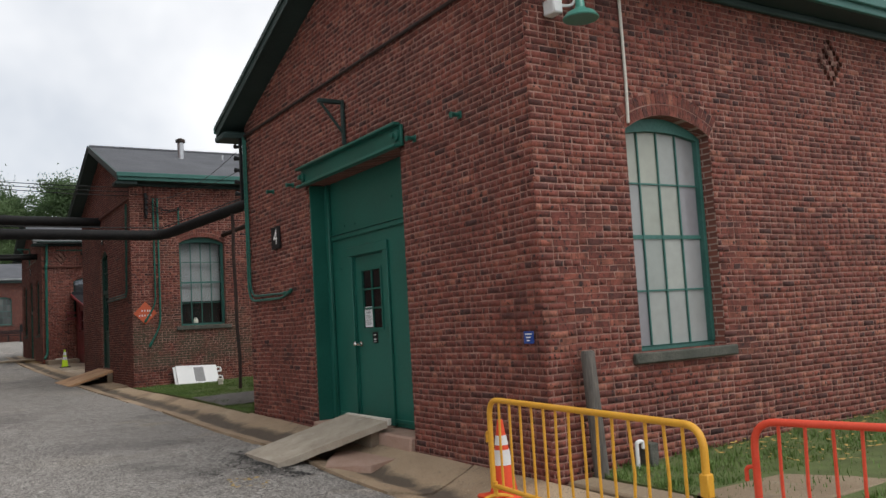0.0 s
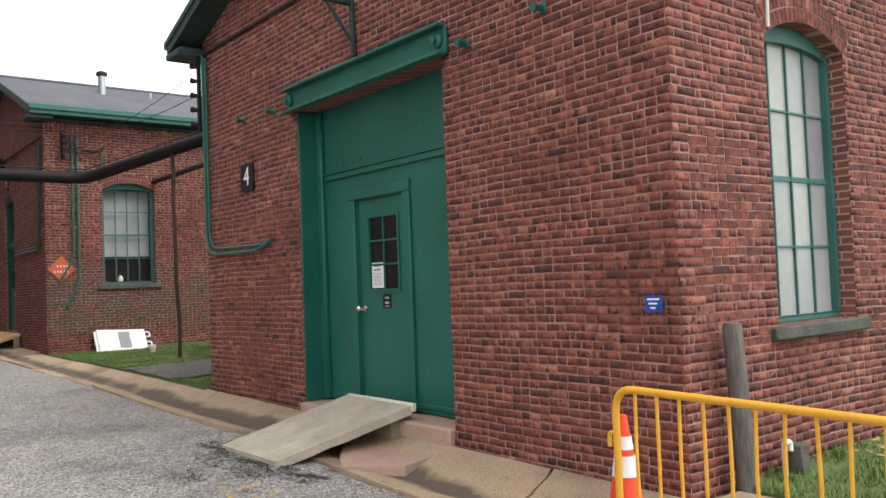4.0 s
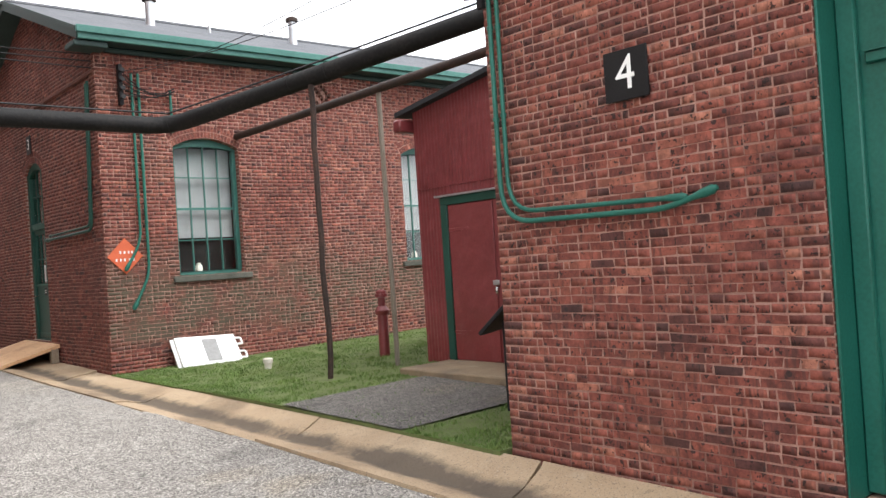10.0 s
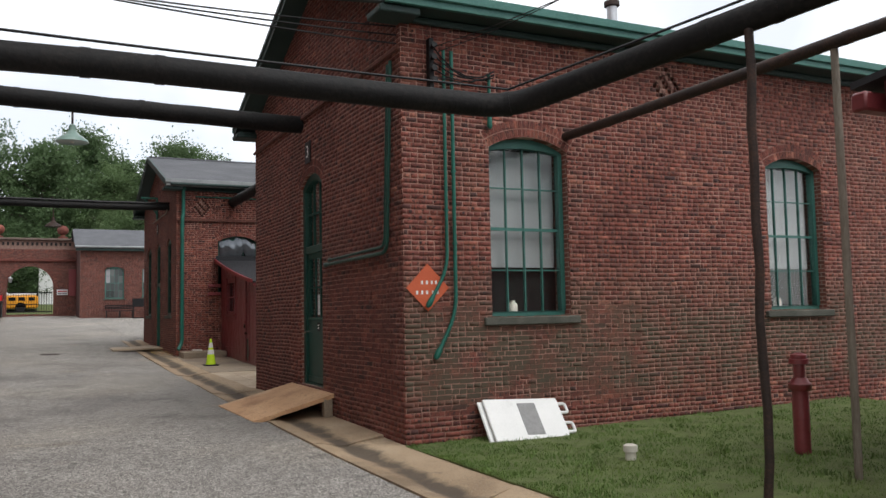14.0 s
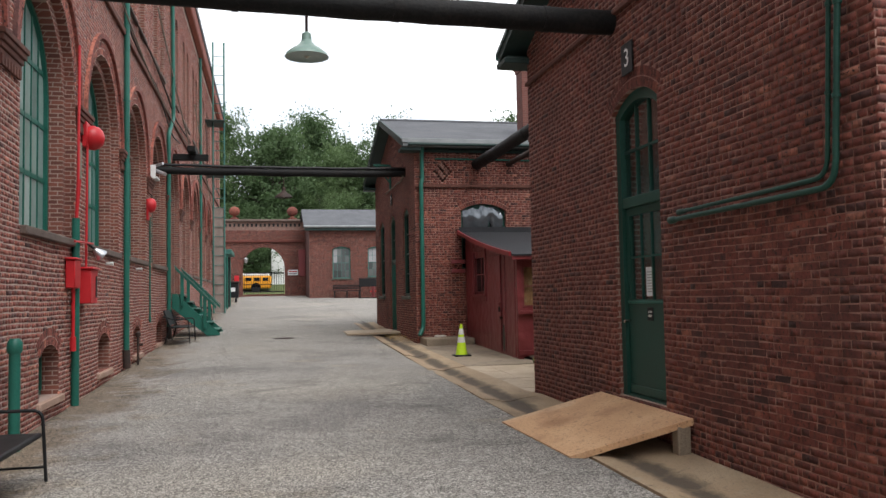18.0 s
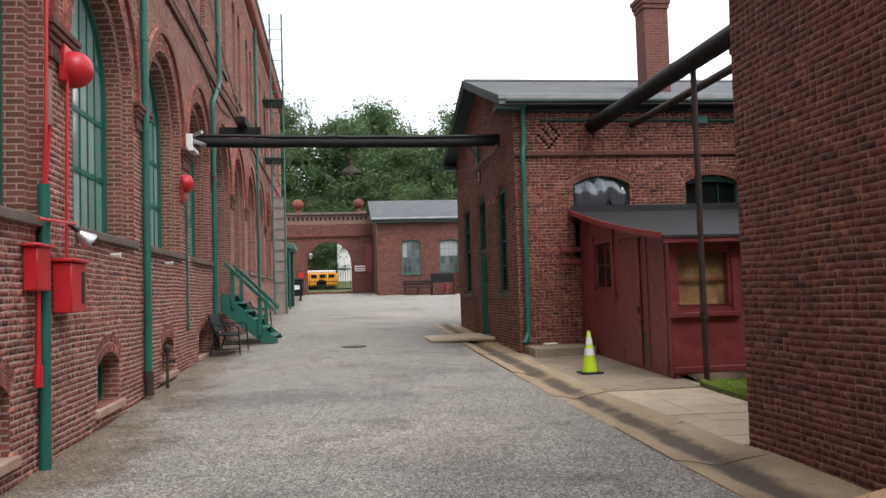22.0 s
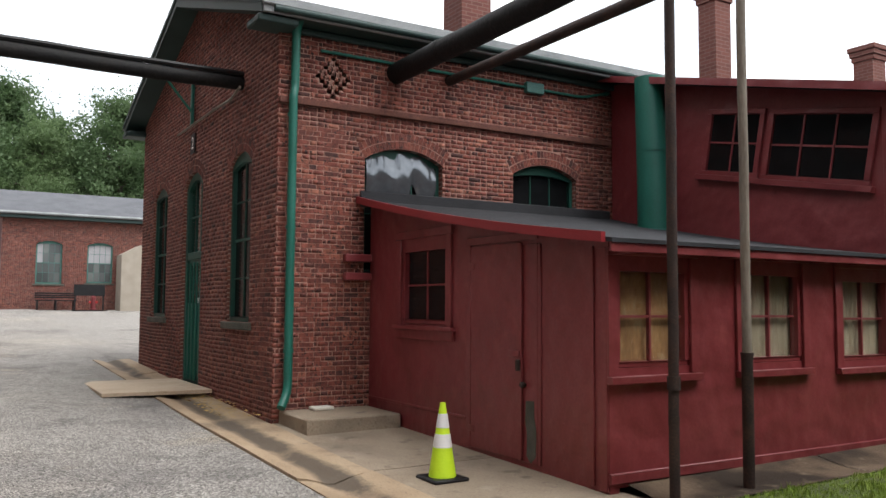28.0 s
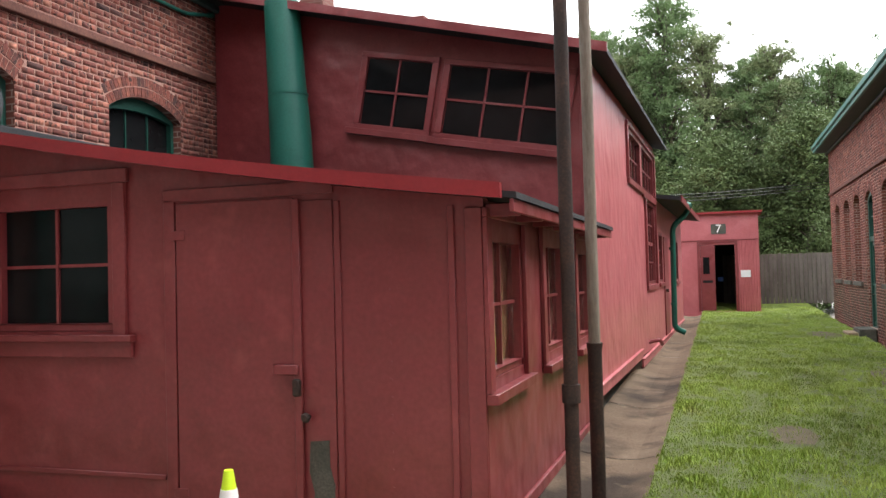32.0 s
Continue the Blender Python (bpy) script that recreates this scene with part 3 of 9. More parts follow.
for lm in (M_LEAF, M_LEAF2):
    t = lm.node_tree
    b = t.nodes["Principled BSDF"]
    tr, mx = t.nodes.new("ShaderNodeBsdfTranslucent"), t.nodes.new("ShaderNodeMixShader")
    mx.inputs["Fac"].default_value = 0.45
    t.links.new(b.inputs["Base Color"].links[0].from_socket, tr.inputs["Color"])
    t.links.new(b.outputs[0], mx.inputs[1])
    t.links.new(tr.outputs[0], mx.inputs[2])
    t.links.new(mx.outputs[0], t.nodes["Material Output"].inputs["Surface"])
M_BARK = mat("bark", [(0.05, 0.042, 0.034), (0.09, 0.075, 0.06), (0.13, 0.11, 0.09)], 4.0, (0.85, 0.95), 0.6, 25)
M_DEADLEAF = mat("fallen_leaf", [(0.28, 0.16, 0.035), (0.42, 0.27, 0.07), (0.50, 0.36, 0.13)], 9.0, (0.7, 0.9), 0.0, 60)
M_BUSYELLOW = mat("bus_yellow", [(0.62, 0.25, 0.01), (0.72, 0.31, 0.02)], 2.0, (0.3, 0.5), 0.0, 60)
M_GLASS = glass_mat("window_glass")
def pane_mat(name, cols, rough):
    """Old obscured glass: every pane a slightly different tint, faintly clouded."""
    m = mat(name, [(0.8, 0.8, 0.8), (1.0, 1.0, 1.0)], 1.1, rough, 0.04, 9, spec=0.6)
    t = m.node_tree
    b = t.nodes["Principled BSDF"]
    base = b.inputs["Base Color"].links[0].from_socket
    oi = t.nodes.new("ShaderNodeObjectInfo")
    r = t.nodes.new("ShaderNodeValToRGB")
    el = r.color_ramp.elements
    while len(el) < len(cols):
        el.new(0.5)
    for i, c in enumerate(cols):
        el[i].position, el[i].color = i / (len(cols) - 1), (*c, 1)
    t.links.new(oi.outputs["Random"], r.inputs["Fac"])
    mm = t.nodes.new("ShaderNodeMixRGB")
    mm.blend_type = "MULTIPLY"
    mm.inputs["Fac"].default_value = 1.0
    t.links.new(base, mm.inputs["Color1"])
    t.links.new(r.outputs[0], mm.inputs["Color2"])
    t.links.new(mm.outputs[0], b.inputs["Base Color"])
    return m


M_FROST = pane_mat("frosted_glass", [(0.20, 0.195, 0.205), (0.30, 0.29, 0.31), (0.36, 0.38, 0.36), (0.42, 0.43, 0.33), (0.30, 0.33, 0.31)], (0.14, 0.28))
M_FROSTG = pane_mat("wired_green_glass", [(0.15, 0.24, 0.22), (0.26, 0.37, 0.34), (0.36, 0.47, 0.44), (0.23, 0.31, 0.30), (0.48, 0.58, 0.54)], (0.05, 0.16))
M_FROSTD = pane_mat("dusty_grey_glass", [(0.06, 0.07, 0.07), (0.11, 0.12, 0.12), (0.16, 0.175, 0.17)], (0.1, 0.25))
M_DARKGLASS = mat("dark_window_glass", [(0.006, 0.0065, 0.007), (0.011, 0.012, 0.013)], 1.2, (0.05, 0.12), 0.03, 6, spec=0.14)
M_MIRRORFILM = mat("silvery_plastic_film", [(0.12, 0.132, 0.145), (0.20, 0.218, 0.238)], 2.2, (0.06, 0.14), 0.1, 9, metal=0.6)
M_BRICKDARK = mat("sooty_moulded_brick", [(0.07, 0.03, 0.024), (0.12, 0.048, 0.036), (0.17, 0.065, 0.046)], 6.0, (0.85, 0.95), 0.4, 60)

# ---- building helpers ----
K = 1.1  # the plan below is drawn in units of 1.1 m; meshes and places are scaled to metres as they are made


class Face:
    """A wall plane: u runs along the wall, v up, d out of it. side W and E stand on x = at, S and N on y = at."""

    def __init__(self, side, at):
        self.side, self.at = side, at

    def p(self, u, v, d=0.0):
        a = self.at
        return {"W": (a - d, u, v), "E": (a + d, u, v), "S": (u, a - d, v), "N": (u, a + d, v)}[self.side]

    def turn(self):
        """Local x along u, y into the wall, z up."""
        return {"W": pose(0, 0, 0, 0, 0, -90), "E": pose(0, 0, 0, 0, 0, 90), "S": pose(0, 0, 0), "N": pose(0, 0, 0, 0, 0, 180)}[self.side]


class G:
    """Gathers the vertices and faces of one mesh."""

    def __init__(self):
        self.v, self.f = [], []

    def add(self, vs, fs):
        o = len(self.v)
        self.v += [tuple(p) for p in vs]
        self.f += [tuple(i + o for i in f) for f in fs]
        return self

    def box(self, x0, x1, y0, y1, z0, z1, bev=0.0, m=None):
        xs, ys, zs = sorted((x0, x1)), sorted((y0, y1)), sorted((z0, z1))
        if bev <= 0:
            vs = [(x, y, z) for x in xs for y in ys for z in zs]
            fs = [(0, 1, 3, 2), (4, 6, 7, 5), (0, 4, 5, 1), (2, 3, 7, 6), (0, 2, 6, 4), (1, 5, 7, 3)]
        else:
            b = min(bev, (xs[1] - xs[0]) * 0.45, (ys[1] - ys[0]) * 0.45, (zs[1] - zs[0]) * 0.45)
            ix, vs = {}, []
            for i in (0, 1):
                for j in (0, 1):
                    for k in (0, 1):
                        for ax in (0, 1, 2):
                            q = [xs[i], ys[j], zs[k]]
                            for a2, s in ((0, i), (1, j), (2, k)):
                                if a2 != ax:
                                    q[a2] += b if s == 0 else -b
                            ix[i, j, k, ax] = len(vs)
                            vs.append(q)
            fs = []
            for ax in (0, 1, 2):
                o1, o2 = [a for a in (0, 1, 2) if a != ax]
                for s in (0, 1):
                    loop = []
                    for p, q in ((0, 0), (1, 0), (1, 1), (0, 1)):
                        c = [0, 0, 0]
                        c[ax], c[o1], c[o2] = s, p, q
                        loop.append(ix[c[0], c[1], c[2], ax])
                    fs.append(loop)
                for p in (0, 1):
                    for q in (0, 1):
                        c0, c1 = [0, 0, 0], [0, 0, 0]
                        c0[ax], c0[o1], c0[o2] = 0, p, q
                        c1[ax], c1[o1], c1[o2] = 1, p, q
                        fs.append((ix[(*c0, o1)], ix[(*c0, o2)], ix[(*c1, o2)], ix[(*c1, o1)]))
            for i in (0, 1):
                for j in (0, 1):
                    for k in (0, 1):
                        fs.append((ix[i, j, k, 0], ix[i, j, k, 1], ix[i, j, k, 2]))
        if m is not None:
            vs = [m @ Vector(p) for p in vs]
        return self.add(vs, fs)

    def fbox(self, F, u0, u1, v0, v1, d0, d1, bev=0.0):
        a, b = F.p(u0, v0, d0), F.p(u1, v1, d1)
        return self.box(a[0], b[0], a[1], b[1], a[2], b[2], bev)

    def prism(self, F, poly, d0, d1):
        """A flat outline (u, v) on a wall plane, d0 to d1 deep."""
        n = len(poly)
        vs = [F.p(u, v, d0) for u, v in poly] + [F.p(u, v, d1) for u, v in poly]
        fs = [tuple(range(n)), tuple(range(2 * n - 1, n - 1, -1))] + [(i, (i + 1) % n, n + (i + 1) % n, n + i) for i in range(n)]
        return self.add(vs, fs)

    def ring(self, F, outer, inner, d0, d1):
        """A band between two outlines with as many points."""
        n = len(outer)
        vs = [F.p(u, v, d) for d in (d0, d1) for pl in (outer, inner) for u, v in pl]
        fs = []
        for i in range(n):
            j = (i + 1) % n
            fs += [(i, j, n + j, n + i), (2 * n + i, 3 * n + i, 3 * n + j, 2 * n + j), (i, 2 * n + i, 2 * n + j, j), (n + i, n + j, 3 * n + j, 3 * n + i)]
        return self.add(vs, fs)

    def tube(self, pts, r, n=10, radii=None, caps=True):
        pts = [Vector(p) for p in pts]
        rings, side = [], None
        for i, p in enumerate(pts):
            d = (pts[min(i + 1, len(pts) - 1)] - pts[max(i - 1, 0)]).normalized()
            if side is None:
                side = d.cross(Vector((0, 0, 1)) if abs(d.z) < 0.9 else Vector((1, 0, 0))).normalized()
            side = (side - d * side.dot(d)).normalized()
            up = d.cross(side)
            rr = radii[i] if radii else r
            rings.append([p + (side * math.cos(a) + up * math.sin(a)) * rr for a in (2 * math.pi * k / n for k in range(n))])
        vs = [q for ring in rings for q in ring]
        fs = [(i * n + k, i * n + (k + 1) % n, (i + 1) * n + (k + 1) % n, (i + 1) * n + k) for i in range(len(pts) - 1) for k in range(n)]
        if caps:
            fs += [tuple(range(n - 1, -1, -1)), tuple((len(pts) - 1) * n + k for k in range(n))]
        return self.add(vs, fs)

    def lathe(self, prof, at=(0, 0, 0), n=20, m=None):
        vs = [Vector((r * math.cos(2 * math.pi * k / n), r * math.sin(2 * math.pi * k / n), z)) for r, z in prof for k in range(n)]
        vs = [(m @ p if m is not None else p) + Vector(at) for p in vs]
        fs = [(i * n + k, i * n + (k + 1) % n, (i + 1) * n + (k + 1) % n, (i + 1) * n + k) for i in range(len(prof) - 1) for k in range(n)]
        fs += [tuple(range(n - 1, -1, -1)), tuple((len(prof) - 1) * n + k for k in range(n))]
        return self.add(vs, fs)


def arc_round(pts, r, n=5):
    """A path with its corners rounded."""
    out = [Vector(pts[0])]
    for a, b, c in zip(pts, pts[1:], pts[2:]):
        a, b, c = Vector(a), Vector(b), Vector(c)
        k = min(r, (a - b).length * 0.49, (c - b).length * 0.49)
        p, q = b + (a - b).normalized() * k, b + (c - b).normalized() * k
        for i in range(n + 1):
            s = i / n
            out.append(p * (1 - s) ** 2 + b * 2 * s * (1 - s) + q * s * s)
    return out + [Vector(pts[-1])]


def thing(name, at, label, category, group="", kind=""):
    ob = new(name)
    ob.empty_display_size = 0.2
    ob.location = Vector(at) * K
    return tagged(ob, label, category, group, kind)


def to_mesh(name, g, smooth=True):
    me = bpy.data.meshes.new(name)
    me.from_pydata([(x * K, y * K, z * K) for x, y, z in g.v], [], g.f)
    bm = bmesh.new()
    bm.from_mesh(me)
    bmesh.ops.recalc_face_normals(bm, faces=bm.faces)
    bm.to_mesh(me)
    bm.free()
    if smooth:
        me.shade_smooth()
        me.set_sharp_from_angle(angle=radians(38))
    return me


def part(name, g, material, parent=None, label="", smooth=True):
    """One mesh object under a thing or under a part; g holds world places."""
    ob = new(name, to_mesh(name, g, smooth) if isinstance(g, G) else g)
    if material:
        ob.data.materials.append(material)
    if parent is not None:
        ob.parent = parent
        if parent.type == "EMPTY":
            ob.matrix_parent_inverse = Matrix.Translation(-parent.location)
    return tagged(ob, label)


def solid(name, g, material, label, category, group="", kind=""):
    """A thing that is a single mesh."""
    return tagged(part(name, g, material), label, category, group, kind)


def arch_line(u0, u1, v1, rise, n=12):
    """Points of an arch from (u1, v1) over to (u0, v1)."""
    if rise <= 0:
        return [(u1, v1), (u0, v1)]
    h = (u1 - u0) / 2
    r = (h * h + rise * rise) / (2 * rise)
    a = math.asin(min(1.0, h / r)) if rise <= h else math.pi - math.asin(min(1.0, h / r))
    cu, cv = (u0 + u1) / 2, v1 + rise - r
    return [(cu + r * math.sin(a - 2 * a * i / n), cv + r * math.cos(a - 2 * a * i / n)) for i in range(n + 1)]


def outline(o):
    u0, u1, v0, v1, rise = o
    return [(u0, v0), (u1, v0)] + arch_line(u0, u1, v1, rise)


def wall_mesh(F, poly, holes, thick):
    bm = bmesh.new()
    edges = []
    for loop in [poly] + [outline(o) for o in holes]:
        vs = [bm.verts.new(F.p(u, v)) for u, v in loop]
        edges += [bm.edges.new((vs[i], vs[(i + 1) % len(vs)])) for i in range(len(vs))]
    bmesh.ops.triangle_fill(bm, use_beauty=True, edges=edges)
    ext = bmesh.ops.extrude_face_region(bm, geom=list(bm.faces))
    back = Vector(F.p(0, 0, -thick)) - Vector(F.p(0, 0, 0))
    bmesh.ops.translate(bm, verts=[e for e in ext["geom"] if isinstance(e, bmesh.types.BMVert)], vec=back)
    bmesh.ops.scale(bm, vec=(K, K, K), verts=bm.verts)
    bmesh.ops.recalc_face_normals(bm, faces=bm.faces)
    out = back.normalized()
    for f in bm.faces:
        f.material_index = 1 if abs(f.normal.dot(out)) < 0.5 else 0
        q = f.calc_center_median()
        u = (q.y if F.side in "WE" else q.x) / K
        if min(abs(u - min(p[0] for p in poly)), abs(u - max(p[0] for p in poly))) < 0.002:
            f.material_index = 0
    me = bpy.data.meshes.new("wall")
    bm.to_mesh(me)
    bm.free()
    return me


COURSE, JOINT, LONG, HEAD = 0.0572, 0.0070, 0.178, 0.0855


def blocked(o, v, ring):
    """The stretch of a course at height v that an opening and its arch take up."""
    u0, u1, v0, v1, rise = o
    if v < v0 - 0.01:
        return None
    if v <= v1:
        return (u0, u1)
    if rise <= 0:
        return (u0, u1) if v <= v1 + 0.005 else None
    h = (u1 - u0) / 2
    r = (h * h + rise * rise) / (2 * rise)
    cv, ro = v1 + rise - r, r + ring
    if v >= cv + ro:
        return None
    a = math.asin(min(1.0, h / r)) if rise < h * 0.98 else math.pi / 2
    w = min(math.sqrt(max(0.0, ro * ro - (v - cv) ** 2)), (v - cv) * math.tan(min(a, 1.55)) + 0.004)
    return ((u0 + u1) / 2 - w, (u0 + u1) / 2 + w)


def lay_bricks(span, v0, v1, holes, ring, rng, joint=0.0076):
    """Courses of common bond, every seventh of headers. span(v) gives the wall's ends at that height."""
    long, head = LONG + JOINT - joint, HEAD + JOINT - joint
    out, row = [], 0
    v = v0
    while v + COURSE <= v1:
        mid = v + COURSE / 2
        lim = span(mid)
        if lim:
            gaps = sorted(b for b in (blocked(o, mid, ring) for o in holes) if b)
            free, a = [], lim[0]
            for g0, g1 in gaps:
                if g0 > a:
                    free.append((a, min(g0, lim[1])))
                a = max(a, g1)
            if a < lim[1]:
                free.append((a, lim[1]))
            size = head if row % 7 == 3 else long
            off = (0.0, size / 2)[row % 2]
            for a, b in free:
                u = math.floor((a - off) / (size + joint)) * (size + joint) + off
                while u < b:
                    s, e = max(u, a), min(u + size, b)
                    whole = abs(e - s - size) < 1e-6
                    if whole and size == long and rng.random() < 0.36:
                        c = s + head * (1.0 if rng.random() < 0.7 else 0.5)
                        out.append((s, c, v, v + COURSE - joint, False))
                        out.append((c + joint, e, v, v + COURSE - joint, False))
                    elif e - s > 0.014:
                        out.append((s, e, v, v + COURSE - joint, whole))
                    u += size + joint
        v += COURSE
        row += 1
    return out


def sag(u, v):
    """Old courses are not quite level."""
    return 0.006 * np.sin(u * 1.3 + v * 0.7) + 0.004 * np.sin(u * 3.7 - v * 2.1) + 0.0015 * np.sin(u * 17.0 + v * 5.0)


def brick_soup(F, bricks, rng, material, parent, label=""):
    """Many bricks in one mesh, each proud of the mortar by its own amount."""
    n = len(bricks)
    if not n:
        return
    b = np.array([q[:4] for q in bricks])
    d = 0.0008 + 0.0022 * rng.random(n)
    j = (rng.random((n, 8)) - 0.5) * 0.011
    iu, ins = 0.0015, 0.0015
    wave = sag(b[:, 0], b[:, 2])
    co = np.zeros((n, 8, 3))
    ends = ((0, 2), (1, 2), (1, 3), (0, 3))
    for k, (a, c) in enumerate(ends):
        su, sv = (1 if a == 0 else -1), (1 if c == 2 else -1)
        for q, dep, sh in ((k, d, 1.0), (k + 4, np.full(n, -0.012), 0.0)):
            u, v = b[:, a] + su * iu * sh + j[:, k] * 0.6, b[:, c] + sv * ins * sh + j[:, (k + 4)] * 0.5 + wave
            x, y, z = {"W": (F.at - dep, u, v), "E": (F.at + dep, u, v), "S": (u, F.at - dep, v), "N": (u, F.at + dep, v)}[F.side]
            co[:, q, 0], co[:, q, 1], co[:, q, 2] = x, y, z
    quad = np.array([(0, 1, 2, 3), (0, 4, 5, 1), (1, 5, 6, 2), (2, 6, 7, 3), (3, 7, 4, 0)])
    if F.side in "WN":
        quad = quad[:, ::-1]
    fa = (quad[None] + 8 * np.arange(n)[:, None, None]).reshape(-1)
    me = bpy.data.meshes.new("bricks")
    me.vertices.add(n * 8)
    me.vertices.foreach_set("co", co.reshape(-1) * K)
    me.loops.add(len(fa))
    me.loops.foreach_set("vertex_index", fa)
    me.polygons.add(n * 5)
    me.polygons.foreach_set("loop_start", np.arange(0, len(fa), 4))
    me.update(calc_edges=True)
    ob = part("brickwork", me, material, parent, label)
    return tagged(ob, kind="stuff")


BRICK_MESH = {}


def brick_parts(F, bricks, rng, material, parent):
    """Whole bricks as objects of their own that share one mesh a size."""
    for s, e, v0, v1, _ in bricks:
        key = (round(e - s, 3), material.name, int(rng.integers(0, 5)))
        if key not in BRICK_MESH:
            g = G()
            w, h = (e - s) / 2, (v1 - v0) / 2
            g.box(-w, w, -0.0042, 0.02, -h, h, 0.002)
            cor = rng.uniform(-0.006, 0.006, (2, 2, 2))
            g.v = [(x + cor[int(x > 0), int(z > 0), 0], y, z + cor[int(x > 0), int(z > 0), 1] * 0.7) for x, y, z in g.v]
            me = to_mesh("brick", g, False)
            me.materials.append(material)
            BRICK_MESH[key] = me
        ob = new("brick", BRICK_MESH[key])
        ob.parent = parent
        ob.matrix_basis = Matrix.Translation(Vector(F.p((s + e) / 2, (v0 + v1) / 2 + float(sag(s, v0)), rng.uniform(-0.0015, 0.001))) * K) @ F.turn() @ pose(0, 0, 0, rng.uniform(-0.6, 0.6), rng.uniform(-0.5, 0.5), rng.uniform(-0.6, 0.6))


def arch_bricks(F, holes, rng, material, parent, rings=2, deep=0.096):
    """Rowlock arches over the openings, brick by brick."""
    for u0, u1, v0, v1, rise in holes:
        if rise <= 0.02:
            continue
        g = G()
        h = (u1 - u0) / 2
        r = (h * h + rise * rise) / (2 * rise)
        a = math.asin(min(1.0, h / r)) if rise <= h else math.pi / 2
        cu, cv = (u0 + u1) / 2, v1 + rise - r
        for k in range(rings):
            r0, r1 = r + k * (deep + 0.008) + 0.004, r + (k + 1) * deep + k * 0.008
            aa = a if r > h * 1.15 else math.pi / 2
            n = max(6, round(2 * aa * (r0 + r1) / 2 / 0.058))
            for i in range(n):
                b0, b1 = -aa + 2 * aa * (i + 0.07) / n, -aa + 2 * aa * (i + 0.93) / n
                g.prism(F, [(cu + q * math.sin(b), cv + q * math.cos(b)) for q, b in ((r0, b0), (r0, b1), (r1, b1), (r1, b0))], 0.002 + 0.004 * rng.random(), -0.03)
        part("brick_arch", g, material, parent, "rowlock brick arch", False)


def brick_wall(name, F, poly, holes, thick, span, v0, v1, parent, material=None, near=None, mortar=None, seed=1, rings=2, bricks=True, brick_span=None, joint=0.0076):
    """A wall of mortar with real bricks set in its outer face. near: (u0, u1, v0, v1) whose whole bricks are parts."""
    material = material or M_BRICK
    rng = np.random.default_rng(seed)
    ob = part(name, wall_mesh(F, poly, holes, thick), mortar or M_MORTAR, parent, smooth=False)
    ob.data.materials.append(M_REVEAL)
    if not bricks:
        ob.data.materials[0] = M_REVEAL
    if bricks:
        arch_bricks(F, holes, rng, material, ob, rings)
        laid = lay_bricks(brick_span or span, v0, v1, holes, 0.104 * rings, rng, joint)
        picked = [b for b in laid if b[4] and near and near[0] < b[0] and b[1] < near[1] and near[2] < b[2] and b[3] < near[3]][:280]
        chosen = set(picked)
        brick_soup(F, [b for b in laid if b not in chosen], rng, material, ob)
        LATER.append((F, picked, rng, material, ob))
    return ob


LATER = []


def clip_poly(poly, clip):
    """The part of a convex outline inside another, both counter-clockwise."""
    out = list(poly)
    for i in range(len(clip)):
        (ax, ay), (bx, by) = clip[i], clip[(i + 1) % len(clip)]
        src, out = out, []
        for k in range(len(src)):
            p, q = src[k], src[(k + 1) % len(src)]
            sp = (bx - ax) * (p[1] - ay) - (by - ay) * (p[0] - ax)
            sq = (bx - ax) * (q[1] - ay) - (by - ay) * (q[0] - ax)
            if sp >= 0:
                out.append(p)
            if (sp >= 0) != (sq >= 0):
                s = sp / (sp - sq)
                out.append((p[0] + (q[0] - p[0]) * s, p[1] + (q[1] - p[1]) * s))
        if len(out) < 3:
            return []
    return out


